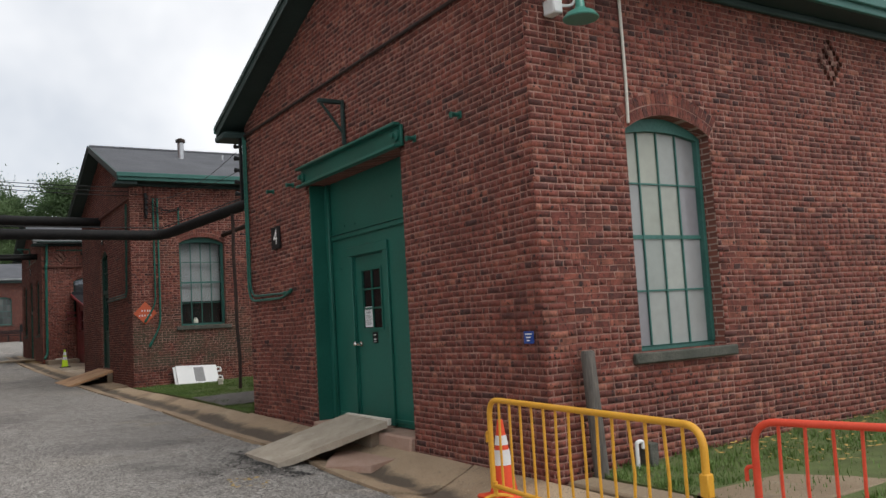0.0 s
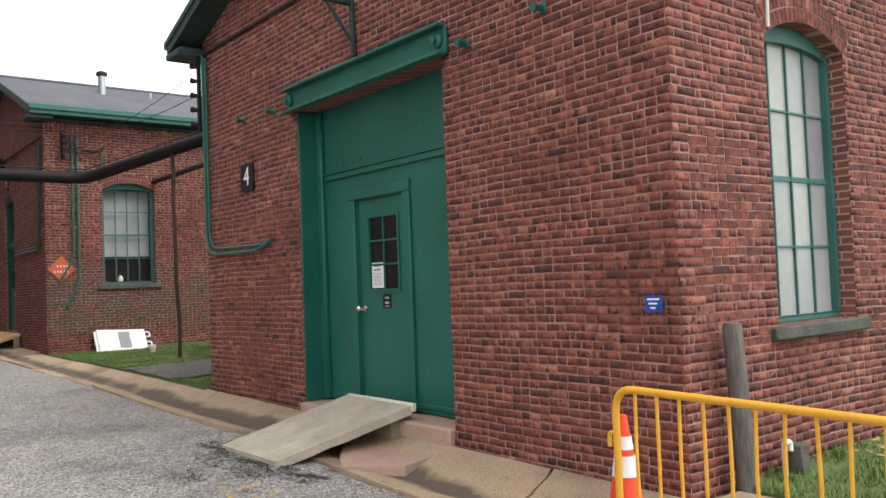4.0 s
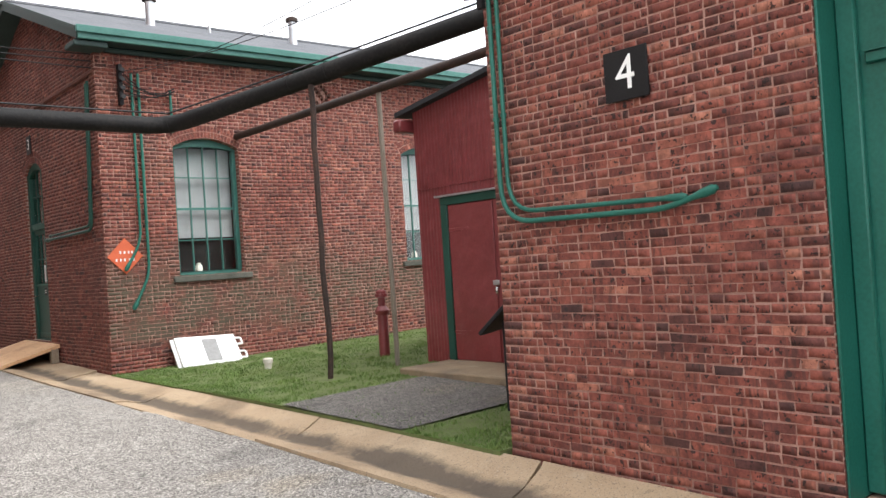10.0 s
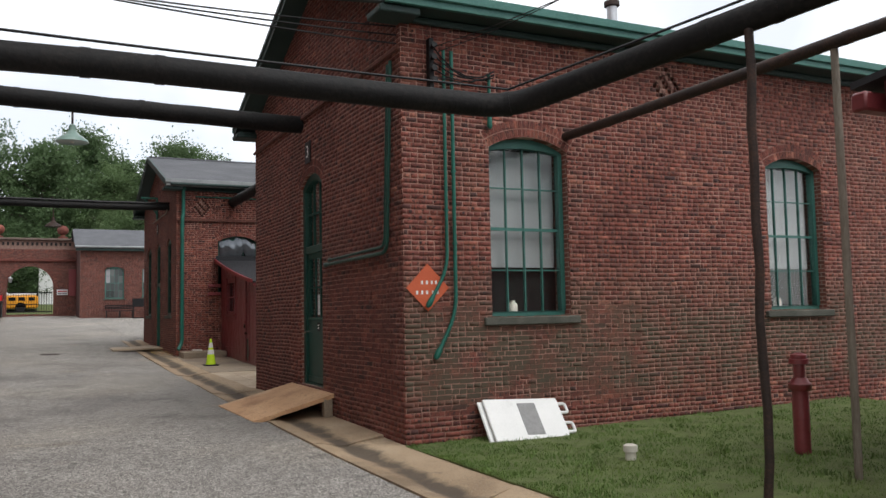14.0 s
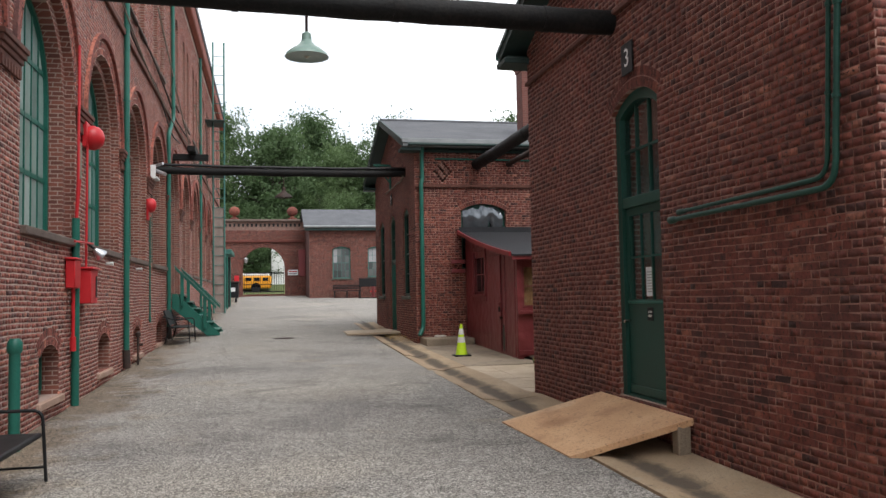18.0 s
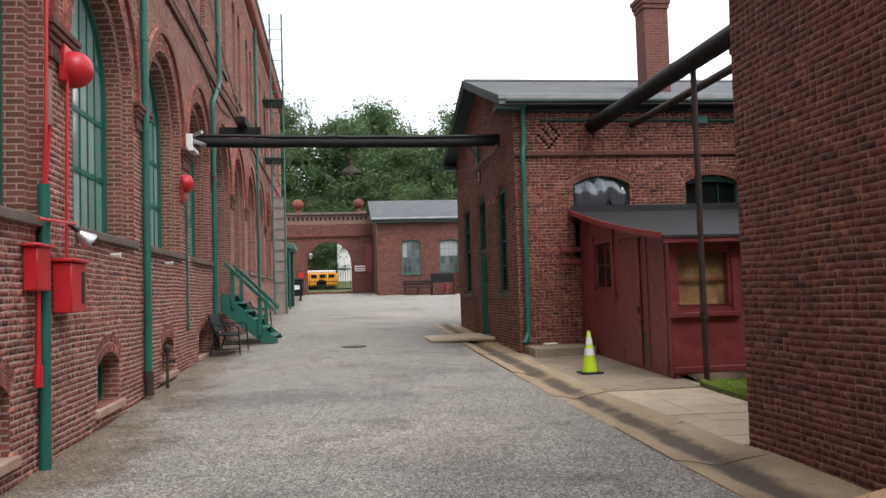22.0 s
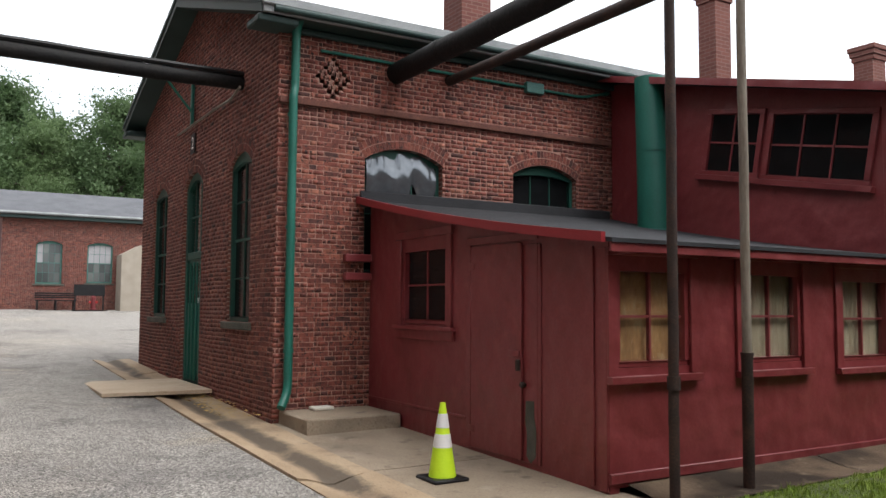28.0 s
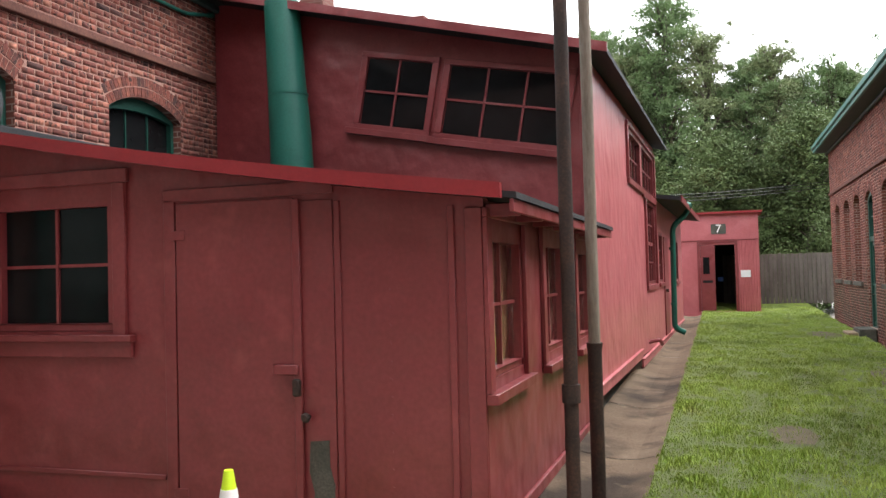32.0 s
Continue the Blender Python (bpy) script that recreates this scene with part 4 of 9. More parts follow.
def window(F, hole, cols, rows, parent, paint, glass, recess=0.13, fw=0.07, sill=None, round_top=False, label="", bars=(), thin=0.015, proud=0.05, blind=None, name="window"):
    """Frame, glazing bars, panes one by one, and a sill. bars: fractions of the height with a heavy rail; blind: (material, from, to) fractions."""
    u0, u1, v0, v1, rise = hole
    head = part(name, G().fbox(F, u0 + 0.002, u1 - 0.002, v0, v0 + fw, -recess - 0.07, -recess + 0.02, 0.006), paint, parent, label)
    n = 14
    inner_v1 = v1 if round_top else v1 - 0.02
    inner_rise = max(0.0, rise - fw) if round_top else rise * 0.35
    out = [(u0 + 0.002, v0 + fw), (u1 - 0.002, v0 + fw)] + arch_line(u0 + 0.002, u1 - 0.002, v1, rise - 0.002 if rise else 0, n)
    inn = [(u0 + fw, v0 + fw + 0.001), (u1 - fw, v0 + fw + 0.001)] + arch_line(u0 + fw, u1 - fw, inner_v1, inner_rise, n if rise else 1)
    if rise and inner_rise <= 0:
        inn = inn[:2] + [(u1 - fw + (u0 - u1 + 2 * fw) * i / n, inner_v1) for i in range(n + 1)]
    if not rise:
        out = [(u0 + 0.002, v0 + fw), (u1 - 0.002, v0 + fw), (u1 - 0.002, v1), (u0 + 0.002, v1)]
        inn = [(u0 + fw, v0 + fw + 0.001), (u1 - fw, v0 + fw + 0.001), (u1 - fw, v1 - fw), (u0 + fw, v1 - fw)]
    part("window_frame", G().ring(F, out, inn, -recess - 0.06, -recess + 0.03), paint, head)
    top = max(v for _, v in inn)
    a, b, lo = u0 + fw, u1 - fw, v0 + fw

    def height_at(u):
        if not round_top or inner_rise <= 0:
            return top if not inner_rise else inner_v1 + inner_rise * (1 - ((2 * u - a - b) / (b - a)) ** 2)
        hh = (b - a) / 2
        r = (hh * hh + inner_rise ** 2) / (2 * inner_rise)
        return inner_v1 + inner_rise - r + math.sqrt(max(0, r * r - (u - (a + b) / 2) ** 2))
    us = [a + (b - a) * i / cols for i in range(cols + 1)]
    vs = [lo + (top - lo) * i / rows for i in range(rows + 1)]
    for i in range(1, cols):
        w = thin / 2 * (2.2 if round_top and i == cols // 2 else 1)
        part("muntin", G().fbox(F, us[i] - w, us[i] + w, lo, height_at(us[i]), -recess - 0.045, -recess - 0.005), paint, head)
    for i in range(1, rows):
        w = thin / 2 * (2.4 if i in bars else 1)
        e0, e1 = a, b
        if round_top and vs[i] > inner_v1:
            hh = (b - a) / 2
            k = math.sqrt(max(0.01, 1 - ((vs[i] - inner_v1) / inner_rise) ** 2)) * hh
            e0, e1 = (a + b) / 2 - k, (a + b) / 2 + k
        part("muntin", G().fbox(F, e0, e1, vs[i] - w, vs[i] + w, -recess - 0.042, -recess - 0.008), paint, head)
    for i in range(cols):
        for k in range(rows):
            cell = [(us[i] + 0.001, vs[k] + 0.001), (us[i + 1] - 0.001, vs[k] + 0.001), (us[i + 1] - 0.001, vs[k + 1] - 0.001), (us[i] + 0.001, vs[k + 1] - 0.001)]
            pl = clip_poly(cell, inn) if rise else cell
            if len(pl) >= 3:
                gm = glass(i, k) if callable(glass) else glass
                pane = part("pane", G().prism(F, pl, -recess - 0.026, -recess - 0.022), gm, head, smooth=False)
                if gm is M_GLASS:
                    pane.visible_shadow = False
    if blind:
        bm_, f0, f1 = blind
        part("blind", G().fbox(F, a, b, lo + (top - lo) * f0, lo + (top - lo) * f1, -recess - 0.12, -recess - 0.11), bm_, head, "pale roller blind")
    if sill:
        part("window_sill", G().fbox(F, u0 - 0.11, u1 + 0.11, v0 - 0.095, v0 - 0.002, -recess, proud, 0.012), sill, head, "rough stone sill")
    return head


def diamond(uc, vc):
    """Square holes of a brick ventilator in a diamond."""
    return [(uc + a * 0.096 - 0.033, uc + a * 0.096 + 0.033, vc + b * COURSE - 0.03, vc + b * COURSE + 0.03, 0.0)
            for b in range(-4, 5) for a in (-2, -1.5, -1, -0.5, 0, 0.5, 1, 1.5, 2) if abs(a) * 2 + abs(b) <= 4.01 and (b % 2 == 0) == (a == int(a)) ]


YS = (-400, -60, 0, 8, 12, 20, 27, 35, 42, 56, 71, 80, 140, 600)
ZS = (-0.4, -0.4, 0.0, 0.11, 0.18, 0.33, 0.45, 0.68, 0.90, 1.32, 1.74, 2.02, 2.5, 2.5)


def road_z(y):
    return float(np.interp(y, YS, ZS))


def lawn_z(x, y):
    return road_z(y) + float(np.interp(y, (12, 16, 18, 20, 27), (0.13, 0.12, 0.075, 0.02, 0.03))) + 0.015 * max(0.0, min(x, 40) - 4.2)


def number_text(name, body, size, m, material, parent, label=""):
    """Flat lettering with a little depth."""
    cu = bpy.data.curves.new(name, "FONT")
    cu.body, cu.size, cu.align_x, cu.align_y, cu.extrude = body, size, "CENTER", "CENTER", 0.001
    tmp = new("lettering_source", cu)
    dg = bpy.context.evaluated_depsgraph_get()
    me = bpy.data.meshes.new_from_object(tmp.evaluated_get(dg))
    bpy.data.objects.remove(tmp)
    me.transform(Matrix.Scale(K, 4) @ m)
    return part(name, me, material, parent, label, False)


def face_text(F, u, v, d):
    """Pose for lettering on a wall plane, upright and read from outside."""
    rz = {"W": -90, "E": 90, "S": 0, "N": 180}[F.side]
    return Matrix.Translation(F.p(u, v, d)) @ pose(0, 0, 0, 90, 0, rz)

# ---- ground ----
def grid_mesh(xs, ys, fz):
    g = G()
    g.v = [(x, y, fz(x, y)) for y in ys for x in xs]
    n = len(xs)
    g.f = [(j * n + i, j * n + i + 1, (j + 1) * n + i + 1, (j + 1) * n + i) for j in range(len(ys) - 1) for i in range(n - 1)]
    return g


def kerb_x(y):
    """Where the asphalt meets the gutter."""
    return float(np.interp(y, (-9, 7, 9.5, 11.5, 15, 20, 28, 31, 36, 43.5), (3.25, 3.30, 3.48, 3.40, 3.45, 3.31, 3.30, 3.23, 3.22, 3.30)))


def inner_x(y):
    """Where the gutter meets the walls, the path and the apron."""
    return float(np.interp(y, (26.9, 27.0, 28.1, 30.2, 32.6, 35.0, 35.2), (4.16, 4.04, 4.04, 3.92, 3.88, 3.93, 3.96)))


gx = [-400, -120, -50, -20, -8, -2] + [-1.5 + 0.5 * i for i in range(10)] + [3.06, 3.12, 3.18, 3.24, 3.30, 3.36, 3.42, 3.48, 3.54, 3.60, 3.66, 3.72, 4.0, 4.5, 5, 8, 14, 25, 40, 60, 120, 400]
gy = [-400, -120, -60, -30] + [-12 + 1.0 * i for i in range(110)] + [110, 140, 220, 400, 600]


def ground_z(x, y):
    """A slight crown with tyre hollows in the lane, falling to nothing aside."""
    lane = 1.0 if -1.9 < x < 3.7 else 0.0
    return road_z(y) - (0.10 if kerb_x(y) + 0.05 < x < 4.6 and -9 < y < 43.5 else 0.03 if x > 4.6 else 0.0) + lane * (0.02 * math.cos((x - 0.7) * 0.9) + 0.012 * noise.noise((x * 0.6, y * 0.35, 0)))


solid("ground", grid_mesh(gx, gy, ground_z), M_ASPHALT, "worn grey chip-seal asphalt yard and lane", "ground", kind="structure")


def hill_z(x, y):
    return 1.5 + max(0.0, (y - 88)) * 0.16 + 1.2 * noise.noise((x * 0.03, y * 0.03, 3))


solid("ground_hillside", grid_mesh([-140 + 12 * i for i in range(26)], [86 + 8 * i for i in range(11)], hill_z), M_SOIL, "dark wooded hillside behind the gate", "hillside", kind="structure")


def slab_strip(name, xa, xb, y0, y1, prof, parent, label="", material=None, bow=0.0):
    """A concrete slab between the lines xa(y) and xb(y): prof(s) lifts it across its width, s from 0 to 1; bow bends its end joints."""
    g = G()
    nx, ny = 10, max(2, int((y1 - y0) / 0.4))
    top, across = [], []
    for j in range(ny + 1):
        for i in range(nx + 1):
            f = i / nx
            y = y0 + (y1 - y0) * j / ny
            x = xa(y) + (xb(y) - xa(y)) * f
            yy = y - bow * math.sin(math.pi * f) + (0.02 * noise.noise((x * 9, y0 * 3, y)) if bow and j in (0, ny) else 0.0)
            top.append((x, yy, road_z(yy) + prof(f, yy) + 0.006 * noise.noise((x * 2, yy * 2, 1))))
            across.append((x - xa(y)) * K)
    n = nx + 1
    g.v = top + [(x, y, z - 0.18) for x, y, z in top]
    k = len(top)
    for j in range(ny):
        for i in range(nx):
            a = j * n + i
            g.f += [(a, a + 1, a + n + 1, a + n), (k + a, k + a + n, k + a + n + 1, k + a + 1)]
    rim = [i for i in range(n)] + [j * n + nx for j in range(1, ny + 1)] + [ny * n + i for i in range(nx - 1, -1, -1)] + [j * n for j in range(ny - 1, 0, -1)]
    g.f += [(rim[i], rim[i - 1], k + rim[i - 1], k + rim[i]) for i in range(len(rim))]
    ob = part(name, g, material or M_GUTTER, parent, label)
    ob.data.attributes.new("across", "FLOAT", "POINT").data.foreach_set("value", across + across)
    return ob


gutter = thing("gutter", (3.6, 18, road_z(18)), "worn tan concrete drain gutter beside the asphalt lane", "gutter", kind="structure")


def dish(s, y):
    """A shallow channel near the lane; the wall side stands higher at the south end."""
    rise = float(np.interp(y, (10, 14, 18, 20, 27, 43), (0.11, 0.10, 0.05, 0.015, 0.005, 0.0)))
    return 0.004 - 0.04 * math.exp(-((s - 0.36) / 0.16) ** 2) + rise * max(0.0, (s - 0.45) / 0.55) ** 1.2


rg = random.Random(5)
joints = [-9.0]
while joints[-1] < 20.0:
    joints.append(joints[-1] + rg.uniform(2.3, 3.3))
joints += [24.2, 26.62, 28.12, 30.22, 32.55, 35.2, 38.0, 40.9, 43.5]
for y0, y1 in zip(joints, joints[1:]):
    slab_strip("gutter_slab", kerb_x, inner_x, y0, y1 - 0.022, lambda s, q, h=rg.uniform(-0.009, 0.009), k=rg.uniform(-0.02, 0.02): dish(s, q) + h + k * (s - 0.5), gutter, bow=0.13)


# ---- brick workshops ----
def gable_roof(parent, x0, x1, y0, y1, eave, slope, over_w=0.30, over_s=0.34, fascia=None):
    """Two slopes with a moulded cornice; the rake boards at the street end carry green mouldings."""
    fascia = fascia or M_TEAL
    yc, xa, xb = (y0 + y1) / 2, x0 - over_w, x1 + 0.1
    for s, ye in ((-1, y0 - over_s), (1, y1 + over_s)):
        zr = eave + slope * abs(yc - ye)
        q = [(xa, ye, eave), (xb, ye, eave), (xb, yc, zr), (xa, yc, zr)]
        g = G()
        g.add([(a, b, c + 0.03) for a, b, c in q] + [(a, b, c - 0.05) for a, b, c in q], [(0, 1, 2, 3), (7, 6, 5, 4), (0, 4, 5, 1), (1, 5, 6, 2), (2, 6, 7, 3), (3, 7, 4, 0)])
        part("roof_slope", g, M_ROOF, parent, "dark grey roofing")
        # eave: fascia, bed moulding and soffit
        yw = y0 if s < 0 else y1
        gf = G().box(xa - 0.02, xb, ye - s * 0.02, ye + s * 0.03, eave - 0.13, eave + 0.045, 0.008)
        gf.box(xa - 0.045, xb, ye + s * 0.03, ye + s * 0.07, eave - 0.05, eave + 0.055, 0.01)
        part("fascia", gf, fascia, parent, "green painted fascia board")
        part("soffit", G().box(xa, xb, ye - s * 0.022, yw - s * 0.05, eave - 0.128, eave - 0.10), M_TRIM, parent)
        part("cornice", G().box(x0 - 0.06, xb, yw + s * 0.012, yw + s * 0.07, eave - 0.21, eave - 0.131, 0.015), M_TRIM, parent)
        # rake board
        g = G()
        F = Face("W", xa)
        g.prism(F, [(ye, eave + 0.035), (yc, zr + 0.035), (yc, zr - 0.13), (ye, eave - 0.13)], 0.03, -0.02)
        g.prism(F, [(ye, eave + 0.05), (yc, zr + 0.05), (yc, zr - 0.02), (ye, eave - 0.02)], 0.05, 0.03)
        part("rake_board", g, M_TRIM, parent)
        g = G()
        g.add([(xa, ye + s * 0.0, eave - 0.10), (x0 + 0.05, ye, eave - 0.10), (x0 + 0.05, yc, zr - 0.10), (xa, yc, zr - 0.10)], [(0, 1, 2, 3)])
        g.add([(a, b, c - 0.03) for a, b, c in g.v], [(3, 2, 1, 0)])
        part("rake_soffit", g, M_TRIM, parent)
        # boxed cornice return at the corner
        gr = G().box(xa - 0.06, x0 + 0.12, ye - s * 0.03, yw - s * 0.10, eave - 0.215, eave - 0.131, 0.015)
        part("cornice_return", gr, M_TRIM, parent)
    part("ridge_cap", G().tube([(xa, yc, zr + 0.03), (xb, yc, zr + 0.03)], 0.05, 6), M_ROOF, parent)
    return eave + slope * ((y1 - y0) / 2 + over_s)


def workshop(x0, x1, y0, y1, base, eave, slope, front_holes, south_holes, north_holes, label, near_f, near_s, near_n, seed, mats=(None, None), far_south=None, north_bricks=False, south_span=None, fascia=None):
    b = thing("brick_workshop", (x0, (y0 + y1) / 2, base), label, "building")
    yc = (y0 + y1) / 2
    top = eave - 0.02
    ridge = eave + slope * ((y1 - y0) / 2 + 0.34) - 0.08
    low = base - 0.5
    FW, FS, FN = Face("W", x0), Face("S", y0), Face("N", y1)

    def span(v):
        if v <= top:
            return (y0, y1)
        w = (yc - y0) * (1 - (v - top) / (ridge - top))
        return (yc - w, yc + w) if w > 0.1 else None
    walls = {}
    walls["front"] = brick_wall("wall_front", FW, [(y0, low), (y1, low), (y1, top), (yc, ridge), (y0, top)], front_holes, 0.35, span, base - 0.12, ridge - 0.05, b, mats[0], near_f, seed=seed)
    sx1 = south_span or x1
    walls["south"] = brick_wall("wall_south", FS, [(x0 + 0.35, low), (x1, low), (x1, top), (x0 + 0.35, top)], south_holes, 0.33, lambda v: (x0 - 0.003, sx1), base - 0.12, top - 0.06, b, mats[1], near_s, seed=seed + 1)
    walls["north"] = brick_wall("wall_north", FN, [(x0 + 0.35, low), (x1, low), (x1, top), (x0 + 0.35, top)], north_holes, 0.33, lambda v: (x0, x1), base - 0.12, top - 0.06, b, mats[1], near_n, seed=seed + 2, bricks=north_bricks, rings=2)
    part("wall_east", G().box(x1 - 0.3, x1, y0 + 0.33, y1 - 0.33, low, ridge - 0.4), M_BRICK, b)
    gable_roof(b, x0, x1, y0, y1, eave, slope, fascia=fascia)
    return b, walls, FW, FS, FN


# workshop with number 4
D4 = (7.42, 9.84, 0.30, 3.30, 0.0)
W4 = (5.24, 6.32, 1.12, 3.07, 0.16)
b4, w4, F4W, F4S, F4N = workshop(4.2, 15.0, 5.25, 12.2, 0.16, 4.60, 0.34, [D4], [W4] + diamond(8.36, 4.02), [], "old red brick workshop with green cornice and dark roof",
                                 (9.9, 11.9, 0.3, 2.6), (4.3, 6.9, 1.0, 2.4), None, 11, south_span=10.5)
window(F4S, W4, 4, 4, b4, M_TEAL, M_FROST, 0.15, 0.045, M_STONE, label="tall arched green sash window, frosted panes", bars=(2,))
# workshop with number 3
D3 = (23.08, 24.15, 0.74, 3.66, 0.18)
W3 = [(5.25, 6.34, 1.70, 3.68, 0.15), (9.66, 10.75, 1.70, 3.70, 0.15)]
N3 = [(c - 0.42, c + 0.42, 1.75, 3.45, 0.16) for c in (8.0, 9.6, 11.1, 12.6, 14.2, 17.2, 20.6, 22.1, 23.7)]
N3D = (18.6, 19.5, 0.86, 3.4, 0.16)
b3, w3, F3W, F3S, F3N = workshop(4.15, 25.0, 20.2, 27.0, 0.40, 5.22, 0.37, [D3], W3 + diamond(7.95, 4.66), N3 + [N3D], "old red brick workshop, weathered, with green cornice",
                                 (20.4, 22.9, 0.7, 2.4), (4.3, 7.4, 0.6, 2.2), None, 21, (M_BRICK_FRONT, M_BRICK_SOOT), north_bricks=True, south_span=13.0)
for h in W3:
    window(F3S, h, 4, 4, b3, M_TEAL, M_GLASS, 0.14, 0.06, M_STONE, label="tall arched green sash window with white blinds", bars=(2,), blind=(M_BLIND, 0.27, 0.99))
    # near-black sheet in place of the unlit room behind the panes
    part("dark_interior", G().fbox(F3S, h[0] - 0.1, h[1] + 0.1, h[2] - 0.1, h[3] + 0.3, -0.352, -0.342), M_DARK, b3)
for i, h in enumerate(N3):
    window(F3N, h, 2, 2, b3, M_GREEN_DIM, M_GLASS, 0.2, 0.07, M_STONE, label="narrow arched dark window", bars=(1,))
# workshop with number 2
D2 = (38.33, 39.42, 0.84, 3.82, 0.2)
W2F = [(36.10, 37.02, 1.80, 3.80, 0.18), (40.50, 41.55, 1.80, 3.84, 0.18)]
W2S = [(5.06, 6.16, 2.40, 3.80, 0.16), (7.27, 8.37, 2.40, 3.80, 0.16)]
b2, w2, F2W, F2S, F2N = workshop(3.95, 24.0, 35.2, 42.5, 0.74, 5.38, 0.32, [D2] + W2F, W2S + diamond(4.63, 4.73), [], "old red brick workshop with green downpipe and chimneys",
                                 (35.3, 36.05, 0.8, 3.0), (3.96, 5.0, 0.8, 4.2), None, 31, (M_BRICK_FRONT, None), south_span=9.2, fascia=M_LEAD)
for h in W2F:
    window(F2W, h, 2, 4, b2, M_GREEN_DIM, M_DARKGLASS, 0.07, 0.06, M_STONE, label="narrow arched dark green window", bars=(2,))
for h in W2S:
    window(F2S, h, 3, 2, b2, M_GREEN_DIM, M_DARKGLASS, 0.12, 0.05, None, label="arched green window half behind the shed roof")
# ragged mirror sheet: its outline and notch draw the reflected sky and gable
g, nx = G(), 40
for i in range(nx + 1):
    u = 5.11 + 0.99 * i / nx
    e = (u - 5.61) / 0.5
    top = 3.86 + 0.07 * (1 - e * e) - 0.05 * noise.noise((i * 0.5, 1, 0)) - 0.22 * max(0.0, e - 0.55)
    low = 3.30 + (0.24 * math.exp(-((u - 5.78) / 0.07) ** 2) if i < 34 else 0.0) + 0.03 * noise.noise((i * 0.7, 5, 0)) + 0.25 * max(0.0, e - 0.6)
    for k in range(7):
        s = k / 6
        v = low + (top - low) * s
        g.v.append(F2S.p(u, v, -0.10 + 0.05 * math.sin(math.pi * s) + 0.008 * math.sin(u * 23 + v * 6) + 0.006 * math.sin(v * 13 + u * 9)))
g.f = [(i * 7 + k, i * 7 + 7 + k, i * 7 + 8 + k, i * 7 + k + 1) for i in range(nx) for k in range(6)]
part("plastic_sheet", g, M_MIRRORFILM, b2, "silvery film cut to the outline of a sky reflection")

# ---- tall brick hall along the lane ----
LX = -1.95
FL = Face("E", LX)
hall = thing("brick_hall", (LX, 36, road_z(36)), "long tall red brick hall with arched green windows", "building")
BAYS = [19.75 + 3.36 * i for i in range(13)]
big = [(c - 1.12, c + 1.12, 2.62, 4.40, 1.12) for c in BAYS]
low_w = [(c - 0.46, c + 0.46, 0.72 + 0.012 * (c - 29), 1.17, 0.14) for c in BAYS[:6]]
up = [(c + k - 0.36, c + k + 0.36, 7.3, 9.6, 0.2) for c in BAYS for k in (-0.62, 0.62)]
DOOR_BAY = 6
big[DOOR_BAY] = (BAYS[6] - 1.12, BAYS[6] + 1.12, 1.95, 4.40, 1.12)
outer = [(a - 0.15, b + 0.15, lo, sp, rise + 0.15) for a, b, lo, sp, rise in big]
wl = brick_wall("wall_lane", FL, [(12.0, -0.3), (62.2, -0.3), (62.2, 11.4), (12.0, 11.4)], outer + low_w + up, 0.5, lambda v: (20.0, 62.0), 0.28, 10.8, hall, M_BRICK_L, (27.9, 30.4, 1.6, 2.5), mortar=M_MORTAR_L, joint=0.0115, seed=41, rings=2)
part("wall_back", G().box(-16, -15.6, 12, 62.2, -0.3, 11.2), M_BRICK_L, hall)
part("wall_end", G().box(-15.6, LX - 0.5, 61.8, 62.2, -0.3, 11.2), M_BRICK_L, hall)
part("wall_end", G().box(-15.6, LX - 0.5, 12, 12.4, -0.3, 11.2), M_BRICK_L, hall)
part("roof", G().box(-16.3, LX + 0.25, 11.7, 62.5, 11.4, 11.6), M_ROOF, hall)
part("parapet_cornice", G().box(LX, LX + 0.22, 12, 62.4, 10.9, 11.398, 0.04), M_BRICK_L, hall)
for h, o in zip(big, outer):
    part("inner_arch", G().ring(FL, outline(o), outline(h), -0.49, -0.12), M_REVEAL, hall, "recessed inner order of the brick arch")
for i, h in enumerate(big):
    if i == DOOR_BAY or h[1] < 20:
        window(FL, h, 4, 5, hall, M_GREEN, M_FROSTG, 0.32, 0.07, None, round_top=True, label="arched green panel with glazing")
        continue
    window(FL, h, 7, 4, hall, M_GREEN, M_FROSTG, 0.32, 0.06, M_SILLBROWN, round_top=True, label="tall round-arched green factory window", bars=(1, 2, 3), thin=0.026, proud=0.07)
for h in low_w:
    window(FL, h, 2, 1, hall, M_GREEN, M_GLASS, 0.22, 0.06, M_PINKSTONE, label="low arched cellar window, green frame")
for h in up:
    window(FL, h, 2, 3, hall, M_GREEN, M_GLASS, 0.2, 0.05, M_SILLBROWN, label="narrow upper window")

# ---- gate wall and far house ----
FG = Face("S", 76.5)
gate = thing("gate_wall", (0.3, 76.5, 2.0), "red brick gate wall with round archway and ball finials", "gate wall")
brick_wall("wall", FG, [(-9.0, 1.2), (3.2, 1.2), (3.2, 7.2), (-9.0, 7.2)], [(-1.17, 1.73, 2.06, 3.96, 1.45)], 0.6, lambda v: (-6, 3.2), 1.9, 6.6, gate, M_BRICK_FRONT, seed=51, rings=3, mortar=M_MORTAR_D)
part("string_course", G().box(-9, 3.2, 76.38, 76.499, 5.72, 5.88, 0.02), M_BRICK, gate)
part("coping", G().box(-9, 3.25, 76.3, 77.2, 7.2, 7.36, 0.03), M_SILLBROWN, gate)
